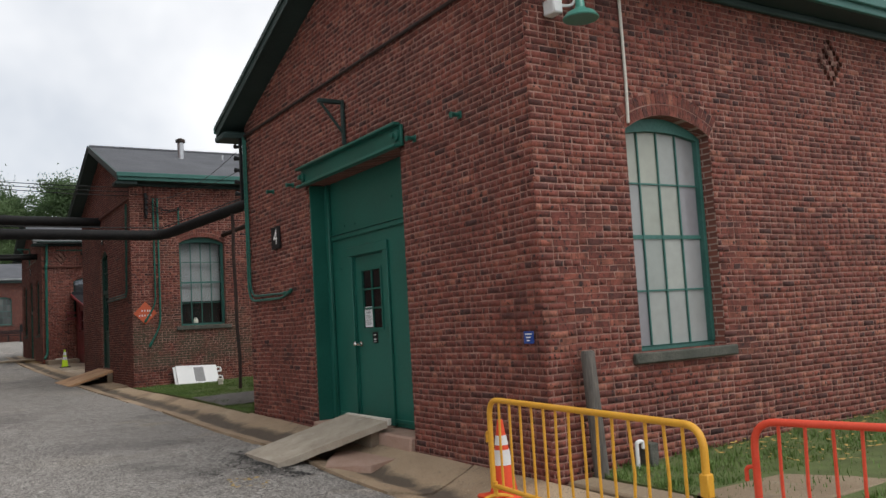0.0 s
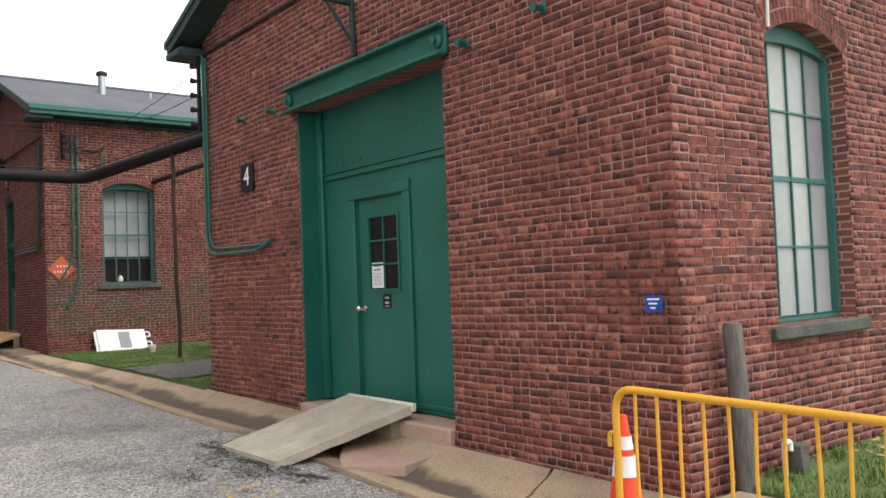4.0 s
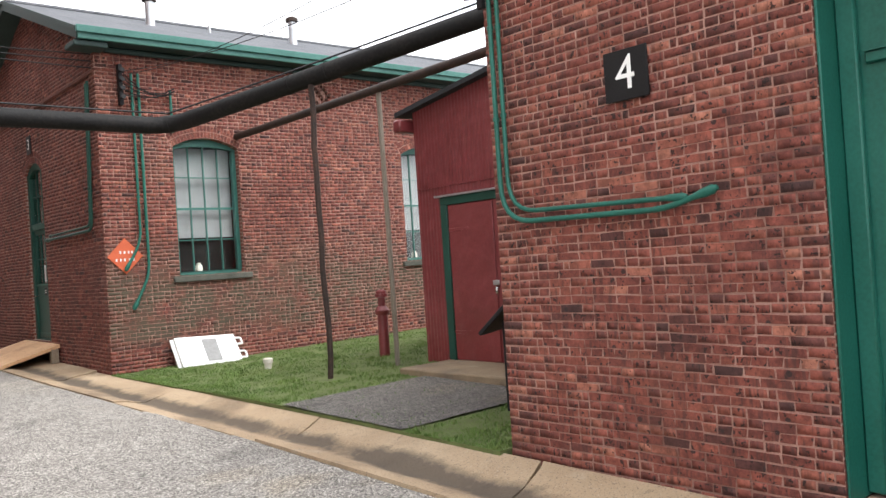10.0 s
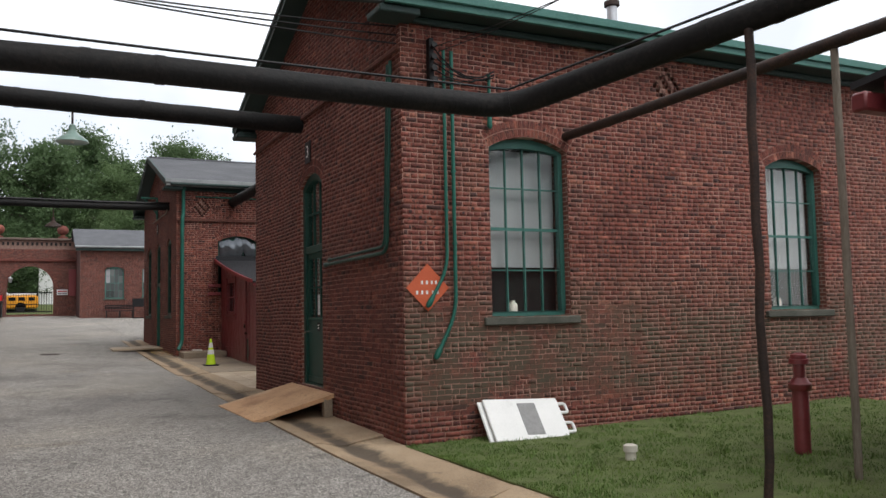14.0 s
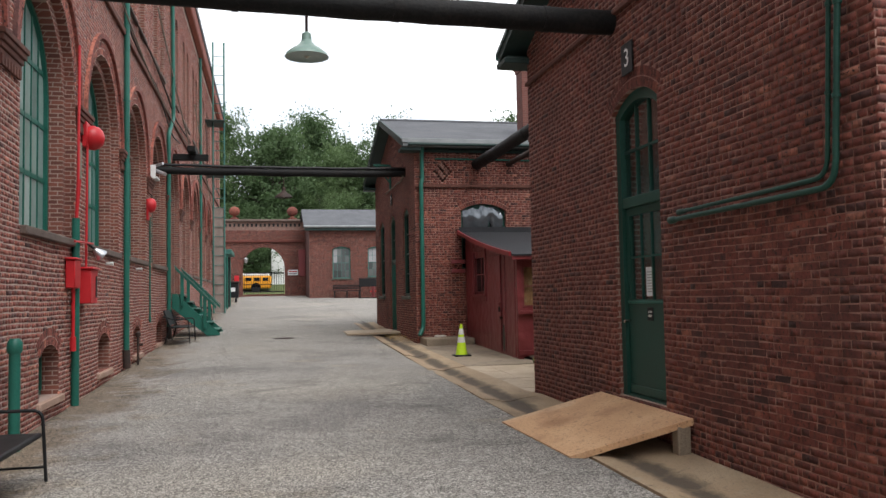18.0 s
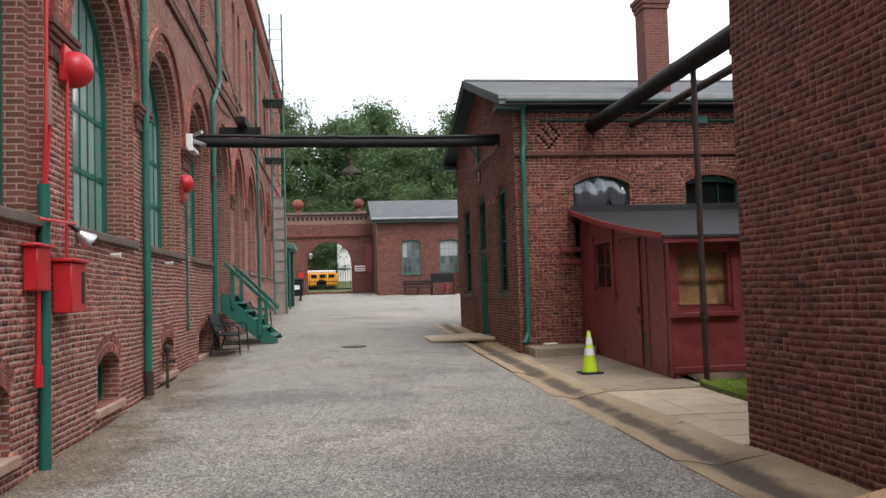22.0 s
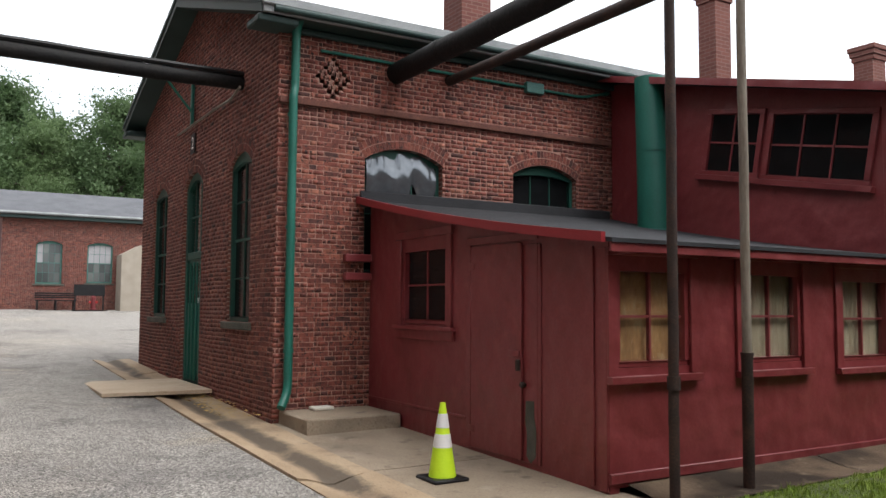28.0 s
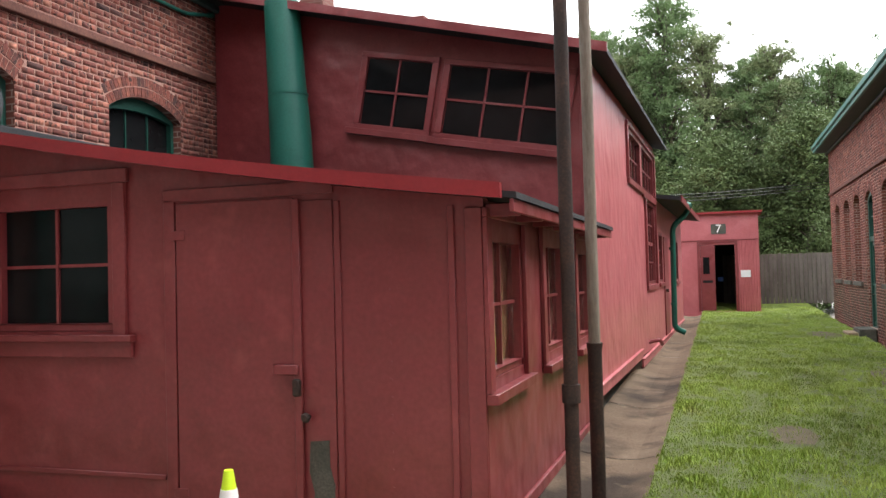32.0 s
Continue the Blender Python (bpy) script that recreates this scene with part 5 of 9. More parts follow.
# near-black blocks on the wall face drawn for the shade in the slots
for i in range(22):
    part("baluster_slot", G().box(-3.6 + i * 0.3, -3.46 + i * 0.3, 76.47, 76.499, 6.84, 7.06), M_DARK, gate)
for bx in (-1.73, 2.30):
    part("finial", G().lathe([(0.3, 7.36), (0.3, 7.48), (0.14, 7.52), (0.12, 7.62), (0.30, 7.72), (0.38, 7.9), (0.36, 8.08), (0.22, 8.24), (0.02, 8.3)], (bx, 76.7, 0), 18), M_BRICK, gate, "round brown stone ball finial")

FH = Face("S", 71.0)
house = thing("brick_lodge", (3.2, 71, 1.74), "low red brick building with grey roof and green windows", "building")
HW = [(4.70, 5.88, 2.98, 4.92, 0.16), (7.02, 8.22, 3.05, 4.92, 0.16)]
brick_wall("wall_front", FH, [(3.2, 1.2), (16, 1.2), (16, 6.45), (3.2, 6.45)], HW, 0.35, lambda v: (3.2, 12), 1.72, 6.3, house, M_BRICK_FRONT, seed=61, mortar=M_MORTAR_D)
part("wall_side", G().box(3.2, 3.5, 71.35, 78.5, 1.2, 6.45), M_BRICK, house)
part("wall_side", G().box(15.7, 16.0, 71.35, 78.5, 1.2, 6.45), M_BRICK, house)
part("gable", G().prism(Face("W", 3.2), [(71.0, 6.451), (78.5, 6.451), (74.75, 7.75)], 0, -0.3), M_BRICK, house)
for pale, h in enumerate(HW):
    window(FH, h, 4, 4, house, M_TEAL, lambda i, k, p=pale: M_BLIND if k >= 2 and (p or i < 1) else M_FROSTD, 0.14, 0.07, M_STONE, label="arched sash window", bars=(2,))
g = G().add([(2.85, 70.6, 6.40), (16.3, 70.6, 6.40), (16.3, 74.75, 7.9), (2.85, 74.75, 7.9)], [(0, 1, 2, 3)])
g.add([(a, b, c - 0.12) for a, b, c in g.v], [(3, 2, 1, 0)])
g.f += [(0, 4, 5, 1), (1, 5, 6, 2), (2, 6, 7, 3), (3, 7, 4, 0)]
part("roof_slope", g, M_ROOF, house)
part("eave_gutter", G().tube([(2.85, 70.55, 6.36), (16.3, 70.55, 6.36)], 0.07, 8), M_LEAD, house)
part("eave_board", G().box(2.9, 16.2, 70.62, 70.99, 6.12, 6.26), M_TRIM, house)
g = G().add([(2.85, 78.9, 6.40), (16.3, 78.9, 6.40), (16.3, 74.75, 7.9), (2.85, 74.75, 7.9)], [(0, 1, 2, 3)])
g.add([(a, b, c - 0.12) for a, b, c in g.v], [(3, 2, 1, 0)])
g.f += [(0, 4, 5, 1), (1, 5, 6, 2), (2, 6, 7, 3), (3, 7, 4, 0)]
part("roof_slope", g, M_ROOF, house)
part("fascia", G().box(2.8, 16.3, 70.55, 70.6, 6.28, 6.44), M_ROOF, house)

# ---- red sheds ----
def rib_wall(g, F, u0, u1, v0, top, pitch=0.075, deep=0.012):
    """Corrugated sheet; top(u) is its upper edge."""
    n = max(2, int((u1 - u0) / pitch) * 4)
    us = [u0 + (u1 - u0) * i / n for i in range(n + 1)]
    vs = [F.p(u, v, deep * math.sin(i * math.pi / 2)) for i, u in enumerate(us) for v in (v0, top(u))]
    g.add(vs, [(2 * i, 2 * i + 2, 2 * i + 3, 2 * i + 1) for i in range(n)])


FA = Face("W", 6.8)
shedA = thing("corrugated_shed", (6.8, 14.2, lawn_z(6.8, 14)), "dark red corrugated iron shed with double doors", "shed")


def topA(u):
    return 3.60 + (16.3 - u) * 0.135


g = G()
rib_wall(g, FA, 12.2, 16.27, 0.30, topA, 0.06, 0.004)
part("wall_front", g, M_RED, shedA, "corrugated iron sheet")
part("wall_core", G().prism(FA, [(12.21, 0.3), (16.25, 0.3), (16.25, topA(16.25) - 0.02), (12.21, topA(12.21) - 0.02)], -0.02, -0.1), M_RED, shedA)
part("wall_north", G().box(6.9, 12, 16.17, 16.25, 0.3, 3.55), M_RED, shedA)
part("wall_east", G().box(11.9, 12, 12.2, 16.16, 0.3, 3.6), M_RED, shedA)
g = G().prism(FA, [(12.21, topA(12.2) + 0.0), (16.5, topA(16.5)), (16.5, topA(16.5) + 0.06), (12.21, topA(12.2) + 0.06)], 0.12, -5.3)
part("roof", g, M_SLATE, shedA)
part("gutter_end", G().box(6.6, 7.4, 16.30, 16.45, 3.36, 3.52, 0.02), M_RED, shedA)

# lean-to shed on the workshop with number 2
B0X, B0Y, BZ = 5.15, 31.0, 0.60
FB, FBS = Face("W", B0X), Face("S", B0Y)
shedB = thing("lean_to_shed", (B0X, 33, BZ), "dark red sheet-clad lean-to shed with black roof", "shed")


def topB(u):
    s = (u - 31.0) / 4.2
    return 2.56 + 0.52 * s + 0.20 * s * s


wB = (33.40, 34.36, 1.82, 2.66, 0.0)
pts = [(31.0, 0.55), (35.196, 0.60)] + [(35.196 - 0.42 * i, topB(35.196 - 0.42 * i) - 0.03) for i in range(11)]
part("wall_front", wall_mesh(FB, pts, [wB], 0.1), M_RED, shedB)
wBS = [(5.225, 6.03, 1.54, 2.345, 0.0), (6.695, 7.495, 1.535, 2.35, 0.0), (8.09, 8.88, 1.515, 2.32, 0.0)]
part("wall_south", wall_mesh(FBS, [(5.152, 0.62), (9.0, 0.66), (9.0, 2.53), (5.152, 2.52)], wBS, 0.1), M_RED, shedB)


def strip_roof(xa, xb, y0, y1, lo, hi, n=12):
    """A slab that follows the shed roof's curve."""
    g = G()
    for i in range(n + 1):
        yy = y0 + (y1 - y0) * i / n
        zz = topB(max(yy, 31.0)) - max(0, 31.0 - yy) * 0.12
        g.v += [(xa, yy, zz + lo), (xb, yy, zz + lo), (xb, yy, zz + hi), (xa, yy, zz + hi)]
    for i in range(n):
        for k in range(4):
            g.f.append((4 * i + k, 4 * i + (k + 1) % 4, 4 * i + 4 + (k + 1) % 4, 4 * i + 4 + k))
    g.f += [(0, 1, 2, 3), (4 * n + 3, 4 * n + 2, 4 * n + 1, 4 * n)]
    return g


part("roof", strip_roof(4.99, 9.05, 30.775, 35.19, -0.028, 0.005), M_SLATE, shedB, "black roll roofing")
part("rake_trim", strip_roof(4.945, 4.989, 30.85, 35.19, -0.035, 0.045), M_REDGLOSS, shedB, "glossy red metal edge trim")

# tall red building behind it
FR, FRS = Face("W", 9.0), Face("S", 30.95)
redb = thing("red_laboratory", (9.0, 33, BZ), "tall dark red sheet-clad building with sloping roof", "building")


def topR(u):
    return 4.19 + (u - 30.8) * 0.25


part("wall_west", wall_mesh(FR, [(30.95, 0.9), (35.19, 0.9), (35.19, topR(35.19)), (30.95, topR(30.95))], [], 0.12), M_RED, redb)
RS = [(11.85, 13.48, 3.31, 4.0, 0.0), (13.60, 15.45, 3.31, 4.0, 0.0), (13.90, 15.45, 1.88, 3.20, 0.0)]
part("wall_south", wall_mesh(FRS, [(9.001, 0.98), (15.6, 0.86), (15.6, 4.18), (9.001, 4.18)], RS, 0.12), M_RED_LIT, redb)
part("wall_north", G().box(15.5, 15.6, 31.07, 36, 1.0, 4.3), M_RED, redb)
part("foundation", G().box(9.1, 22.4, 31.05, 31.25, 0.4, 1.06), M_STONE, redb)
part("roof", G().prism(Face("W", 8.68), [(30.74, topR(30.74)), (35.19, topR(35.19)), (35.19, topR(35.19) + 0.05), (30.74, topR(30.74) + 0.05)], 0, -7.2), M_SLATE, redb)
part("rake_trim", G().prism(Face("W", 8.68), [(30.72, topR(30.72) - 0.02), (35.19, topR(35.19) - 0.02), (35.19, topR(35.19) + 0.07), (30.72, topR(30.72) + 0.07)], 0.03, 0.001), M_RED, redb)
RW = [(16.08, 16.86, 1.88, 2.78, 0.0), (20.25, 21.15, 1.84, 2.78, 0.0)]
part("wall_rear_wing", wall_mesh(FRS, [(15.601, 0.86), (22.5, 0.78), (22.5, 3.32), (15.601, 3.32)], RW, 0.12), M_RED_LIT, redb)
part("roof_rear_wing", G().prism(Face("W", 15.61), [(30.52, 3.28), (35.19, 3.95), (35.19, 4.02), (30.52, 3.35)], 0, -7.0), M_SLATE, redb)
part("rake_rear_wing", G().prism(Face("S", 30.518), [(15.61, 3.26), (22.6, 3.26), (22.6, 3.36), (15.61, 3.36)], 0.02, 0.0), M_RED, redb)
part("wall_end", G().box(22.4, 22.5, 31.08, 36, 0.8, 3.3), M_RED, redb)

# small red hut with number 7
FU = Face("W", 25.5)
hut = thing("red_hut", (25.5, 30.5, lawn_z(25, 30)), "small flat-roofed red corrugated hut with open doorway", "shed")
uz = 0.86
# front in the lightened red, for the open sky it faces
part("wall_front", wall_mesh(FU, [(28.78, uz - 0.2), (33.0, uz - 0.2), (33.0, 3.62), (28.78, 3.62)], [(29.42, 30.34, uz + 0.04, 2.76, 0.0)], 0.1), M_RED_LIT, hut)
part("wall_side", G().box(25.6, 30, 28.78, 28.88, uz - 0.2, 3.6), M_RED, hut)
part("wall_side", G().box(25.6, 30, 32.9, 33.0, uz - 0.2, 3.6), M_RED, hut)
# rear wall coloured near-black for the shade inside the doorway
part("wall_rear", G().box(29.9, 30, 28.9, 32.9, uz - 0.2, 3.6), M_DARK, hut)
part("roof", G().box(25.38, 30.2, 28.68, 33.2, 3.62, 3.68), M_REDGLOSS, hut)

# ---- overhead pipes and posts ----
def lerp_path(a, b, n, sag=0.0, wob=0.0, seed=0):
    rr = random.Random(seed)
    a, b = Vector(a), Vector(b)
    return [a.lerp(b, i / n) + Vector((rr.uniform(-wob, wob), rr.uniform(-wob, wob), rr.uniform(-wob, wob) - sag * 4 * (i / n) * (1 - i / n))) for i in range(n + 1)]


def pipe_run(name, pts, r, material, label, category="pipe", n=14, bands=0, group=""):
    """A pipe with its joint bands or wires as parts."""
    pts = [Vector(p) for p in pts]
    t = thing(name, pts[0], label, category, group)
    part("pipe_body", G().tube(pts, r, n), material, t)
    for i in range(bands):
        k = int((i + 0.6) * (len(pts) - 1) / bands)
        a, b = pts[k], pts[min(k + 1, len(pts) - 1)]
        d = (b - a).normalized() if (b - a).length else Vector((1, 0, 0))
        part("band", G().tube([a - d * 0.035, a + d * 0.035], r * 1.05, n), material, t)
    return t


def cable(pts_a, pts_b, sag, r, label, seed=0, material=None):
    return solid("cable", G().tube(lerp_path(pts_a, pts_b, 14, sag, 0, seed), r, 5), material or M_BLACK, label, "cable")


p1 = arc_round([(-2.1, 18.34, 3.60), (1.0, 18.34, 3.66), (4.42, 18.34, 3.64), (5.3, 16.3, 3.93), (7.1, 12.22, 4.55)], 0.35, 6)
p1 = [q for a, b in zip(p1, p1[1:]) for q in (a, a.lerp(b, 0.5))] + [p1[-1]]
pipe_run("steam_pipe", p1, 0.108, M_BLACKPIPE, "thick black lagged overhead steam pipe bending across the lane", bands=5)
cable((-2.1, 18.3, 3.86), (4.4, 18.3, 3.80), 0.02, 0.012, "black cable tied along the steam pipe", 1)
cable((4.4, 18.3, 3.80), (7.0, 12.3, 4.72), 0.04, 0.012, "black cable tied along the steam pipe", 2)
pipe_run("iron_pipe", lerp_path((6.33, 20.25, 3.88), (6.36, 12.22, 3.93), 10, 0, 0.004, 3), 0.055, M_RUST, "thin rusty black overhead pipe from the workshop wall", bands=3)
pipe_run("steam_pipe", lerp_path((-2.1, 24.06, 4.80), (4.2, 24.06, 4.66), 16, 0.03, 0.006, 4), 0.13, M_BLACKPIPE, "thick black lagged overhead steam pipe straight across the lane", bands=4)
pipe_run("steam_pipe", lerp_path((5.47, 35.22, 4.90), (5.40, 26.98, 4.86), 14, 0, 0.005, 5), 0.13, M_BLACKPIPE, "thick black lagged overhead pipe between the workshops", bands=3)
pipe_run("iron_pipe", lerp_path((6.25, 35.22, 4.92), (6.24, 26.98, 4.9), 10, 0, 0.004, 6), 0.065, M_RUST, "thinner black overhead pipe between the workshops", bands=3)
beam = pipe_run("overhead_pipe", lerp_path((-1.96, 36.2, 4.83), (3.96, 36.55, 4.86), 16, 0.02, 0.008, 7), 0.09, M_BLACKPIPE, "black lagged pipe spanning the lane to a gabled workshop", bands=3)
part("tied_cable", G().tube(lerp_path((-1.96, 36.17, 4.96), (3.96, 36.51, 4.98), 16, 0.03, 0.006, 8), 0.035, 6), M_BLACK, beam)
pipe_run("support_post", lerp_path((5.36, 16.34, lawn_z(5, 16) - 0.1), (5.29, 16.26, 3.84), 10, 0, 0.014, 8), 0.034, M_RUST, "thin crooked rusty iron post standing in grass", "post", bands=2)
pipe_run("support_post", lerp_path((6.40, 16.4, lawn_z(6, 16) - 0.1), (6.36, 16.38, 3.88), 6, 0, 0.003, 9), 0.032, M_GREYPOST, "thin pale grey post standing in grass", "post", bands=1)
po = pipe_run("support_post", lerp_path((5.43, 30.6, 0.45), (5.43, 30.6, 4.78), 6, 0, 0.002, 10), 0.040, M_RUST, "slim dark iron post beside the red shed", "post", bands=2)
part("coupling", G().tube([(5.43, 30.6, 1.40), (5.43, 30.6, 1.50)], 0.052, 12), M_RUST, po)
po = pipe_run("support_post", lerp_path((6.23, 30.58, 1.62), (6.23, 30.58, 4.85), 6, 0, 0.002, 11), 0.038, M_GREYPOST, "slim pale grey post with a dark iron foot", "post")
part("iron_foot", G().tube([(6.23, 30.58, 0.4), (6.23, 30.58, 1.60), (6.23, 30.58, 1.66)], 0.046, 12, [0.046, 0.046, 0.054]), M_RUST, po)

# ---- lanterns ----
def pan_lamp(at, label, dark=False, drop=0.3):
    """An enamelled pan reflector on a stem."""
    x, y, z = at
    t = thing("pendant_lamp", (x, y, z), label, "lamp")
    part("stem", G().tube([(x, y, z + 0.16), (x, y, z + 0.16 + drop)], 0.014, 8), M_RUST, t)
    m = M_RUST if dark else M_ENAMEL
    part("neck", G().lathe([(0.035, z + 0.10), (0.05, z + 0.12), (0.045, z + 0.19), (0.02, z + 0.21)], (x, y, 0), 14), m, t)
    part("shade", G().lathe([(0.205, z - 0.035), (0.215, z - 0.04), (0.20, z - 0.01), (0.14, z + 0.04), (0.07, z + 0.08), (0.05, z + 0.125), (0.045, z + 0.12), (0.13, z + 0.03), (0.19, z - 0.015)], (x, y, 0), 24), m, t)
    part("bulb", G().lathe([(0.01, z - 0.05), (0.035, z - 0.03), (0.045, z), (0.02, z + 0.05)], (x, y, 0), 12), M_PALE, t)
    return t


pan_lamp((0.95, 24.06, 4.20), "pale green enamelled pan lamp under a black pipe", drop=0.28)
pan_lamp((0.95, 36.36, 4.26), "dark pan lamp hanging from a black pipe", True, 0.36)
wl4 = thing("wall_lamp", (4.45, 5.2, 4.0), "green enamelled wall lamp with white box on brick", "lamp")
part("junction_box", G().box(4.40, 4.50, 5.10, 5.245, 3.95, 4.08, 0.012), M_WHITE, wl4, "white junction box")
part("arm", G().tube(arc_round([(4.48, 5.14, 4.02), (4.57, 5.06, 4.01), (4.61, 5.02, 4.15), (4.61, 5.02, 4.06)], 0.04), 0.012, 8), M_WHITE, wl4)
part("shade", G().lathe([(0.145, 3.885), (0.15, 3.895), (0.115, 3.94), (0.055, 3.97), (0.04, 3.99), (0.036, 4.08), (0.02, 4.10)], (4.61, 5.02, 0), 22), M_ENAMELG, wl4)
solid("wall_cable", G().tube([(5.27, 5.235, 4.40), (5.28, 5.235, 3.5), (5.27, 5.235, 3.12)], 0.014, 8), M_PALE, "white cable run down the brick wall", "cable")

# ---- door and fittings of workshop 4 ----
FD = Face("W", 4.45)
d4 = thing("loading_door", (4.45, 8.6, 0.36), "green painted boarded loading doorway with a small staff door", "door")
part("panel", wall_mesh(FD, [(7.425, 0.36), (9.835, 0.36), (9.835, 3.298), (7.425, 3.298)], [(8.36, 9.14, 0.361, 2.31, 0.0)], 0.06), M_GREEN, d4)
part("jamb", G().fbox(FD, 9.82, 9.838, 0.34, 3.29, 0.001, 0.24, 0.006), M_GREEN, d4)
part("jamb", G().fbox(FD, 9.72, 9.819, 0.36, 3.29, 0.001, 0.05, 0.01), M_GREEN, d4)
part("jamb", G().fbox(FD, 7.424, 7.47, 0.36, 3.29, 0.001, 0.10, 0.01), M_GREEN, d4)
part("rail", G().fbox(FD, 7.47, 9.69, 2.56, 2.62, 0.001, 0.035, 0.008), M_GREEN, d4)
part("drip_strip", G().fbox(FD, 7.47, 9.69, 2.62, 2.632, 0.0, 0.05), M_GREEN, d4)
part("rail", G().fbox(FD, 7.47, 8.25, 0.40, 0.44, 0.001, 0.018, 0.005), M_GREEN, d4)
part("rail", G().fbox(FD, 9.25, 9.69, 0.40, 0.44, 0.001, 0.018, 0.005), M_GREEN, d4)
part("architrave", G().fbox(FD, 9.15, 9.26, 0.37, 2.32, 0.001, 0.03, 0.006), M_GREEN, d4)
part("architrave", G().fbox(FD, 8.24, 8.35, 0.37, 2.32, 0.001, 0.03, 0.006), M_GREEN, d4)
part("architrave", G().fbox(FD, 8.24, 9.26, 2.32, 2.43, 0.001, 0.034, 0.006), M_GREEN, d4)
dl = part("door", wall_mesh(FD, [(8.365, 0.37), (9.135, 0.37), (9.135, 2.305), (8.365, 2.305)], [(8.49, 8.96, 1.45, 2.13, 0.0)], 0.045), M_GREEN, d4, "green staff door")
dl.data.transform(Matrix.Translation((0.018 * K, 0, 0)))
for i in range(2):
    for k in range(3):
        a, b = 8.495 + i * 0.232, 8.495 + (i + 1) * 0.232 - 0.012
        part("pane", G().fbox(FD, a, b, 1.455 + k * 0.226, 1.455 + (k + 1) * 0.226 - 0.012, -0.03, -0.026), M_DARKGLASS, dl).visible_shadow = False
part("mesh_screen", G().fbox(FD, 8.49, 8.96, 1.45, 2.13, -0.075, -0.07), M_DARK, dl, "dark wire mesh behind the glass")
part("muntin", G().fbox(FD, 8.716, 8.734, 1.45, 2.13, -0.035, -0.012), M_GREEN, dl)
for k in (1, 2):
    part("muntin", G().fbox(FD, 8.49, 8.96, 1.446 + k * 0.226, 1.464 + k * 0.226, -0.034, -0.014), M_GREEN, dl)
part("bead", G().ring(FD, [(8.465, 1.425), (8.985, 1.425), (8.985, 2.155), (8.465, 2.155)], [(8.492, 1.452), (8.958, 1.452), (8.958, 2.128), (8.492, 2.128)], -0.019, -0.006), M_GREEN, dl)
part("door_knob", G().tube([(4.46, 9.06, 1.27), (4.41, 9.06, 1.27), (4.395, 9.06, 1.27), (4.375, 9.06, 1.27), (4.36, 9.06, 1.27)], 0.02, 14, [0.014, 0.014, 0.028, 0.03, 0.015]), M_CHROME, dl, "chrome door knob")
part("rose", G().tube([(4.468, 9.06, 1.27), (4.455, 9.06, 1.27)], 0.034, 16), M_CHROME, dl)
part("lever", G().tube([(4.39, 9.06, 1.27), (4.385, 9.00, 1.262), (4.39, 8.95, 1.262)], 0.011, 8), M_CHROME, dl)
for v in (0.75, 1.4, 2.1):
    part("hinge", G().tube([(4.449, 8.362, v - 0.05), (4.449, 8.362, v + 0.05)], 0.012, 8), M_STEEL, dl)
no = part("notice", G().fbox(FD, 8.75, 8.945, 1.462, 1.70, -0.0225, -0.0215), M_PAPER, dl, "white notice reading building closed")
number_text("notice_text", "BUILDING", 0.027, face_text(FD, 8.85, 1.672, -0.0205), M_BLACK, dl)
number_text("notice_text", "CLOSED", 0.031, face_text(FD, 8.85, 1.632, -0.0205), M_BLACK, dl)
for i in range(9):
    part("notice_line", G().fbox(FD, 8.77 + 0.012 * (i % 3), 8.925 - 0.01 * (i % 2), 1.596 - i * 0.0135, 1.601 - i * 0.0135, -0.0214, -0.0208), M_INK, dl)
part("door_plate", G().fbox(FD, 8.63, 8.76, 1.275, 1.405, -0.0175, -0.012, 0.002), M_BLACK, dl, "black staff only plate")
number_text("plate_text", "STAFF", 0.027, face_text(FD, 8.695, 1.367, -0.0115), M_LETTER, dl)
number_text("plate_text", "ONLY", 0.027, face_text(FD, 8.695, 1.322, -0.0115), M_LETTER, dl)
part("plate_line", G().fbox(FD, 8.66, 8.73, 1.288, 1.293, -0.0119, -0.0112), M_LETTER, dl)
for u, v in ((9.35, 2.72), (9.5, 2.2), (8.1, 2.9), (9.05, 2.71)):
    part("bolt", G().tube([FD.p(u, v, -0.002), FD.p(u, v, 0.012)], 0.012, 8), M_GREEN, d4)
hd = thing("steel_lintel", (4.2, 8.6, 3.3), "green painted steel channel lintel with pulleys", "lintel")
part("web", G().fbox(F4W, 7.30, 9.94, 3.285, 3.51, 0.014, 0.05, 0.008), M_GREEN, hd)
part("flange", G().fbox(F4W, 7.30, 9.94, 3.27, 3.30, 0.05, 0.13, 0.006), M_GREEN, hd)
part("flange", G().fbox(F4W, 7.30, 9.94, 3.495, 3.525, 0.05, 0.13, 0.006), M_GREEN, hd)
for u in (7.38, 9.86):
    part("pulley", G().tube([F4W.p(u, 3.40, 0.05), F4W.p(u, 3.40, 0.075), F4W.p(u, 3.40, 0.09), F4W.p(u, 3.40, 0.12)], 0.05, 16, [0.06, 0.06, 0.03, 0.03]), M_GREEN, hd)
br = thing("wall_bracket", (4.2, 8.66, 3.55), "dark iron gallows bracket over the doorway", "bracket")
part("upright", G().fbox(F4W, 8.64, 8.69, 3.58, 4.10, 0.014, 0.05, 0.006), M_TRIM, br)
part("arm", G().fbox(F4W, 8.64, 8.69, 4.05, 4.10, 0.051, 0.34, 0.006), M_TRIM, br)
part("brace", G().tube([F4W.p(8.665, 3.72, 0.04), F4W.p(8.665, 4.05, 0.30)], 0.018, 8), M_TRIM, br)
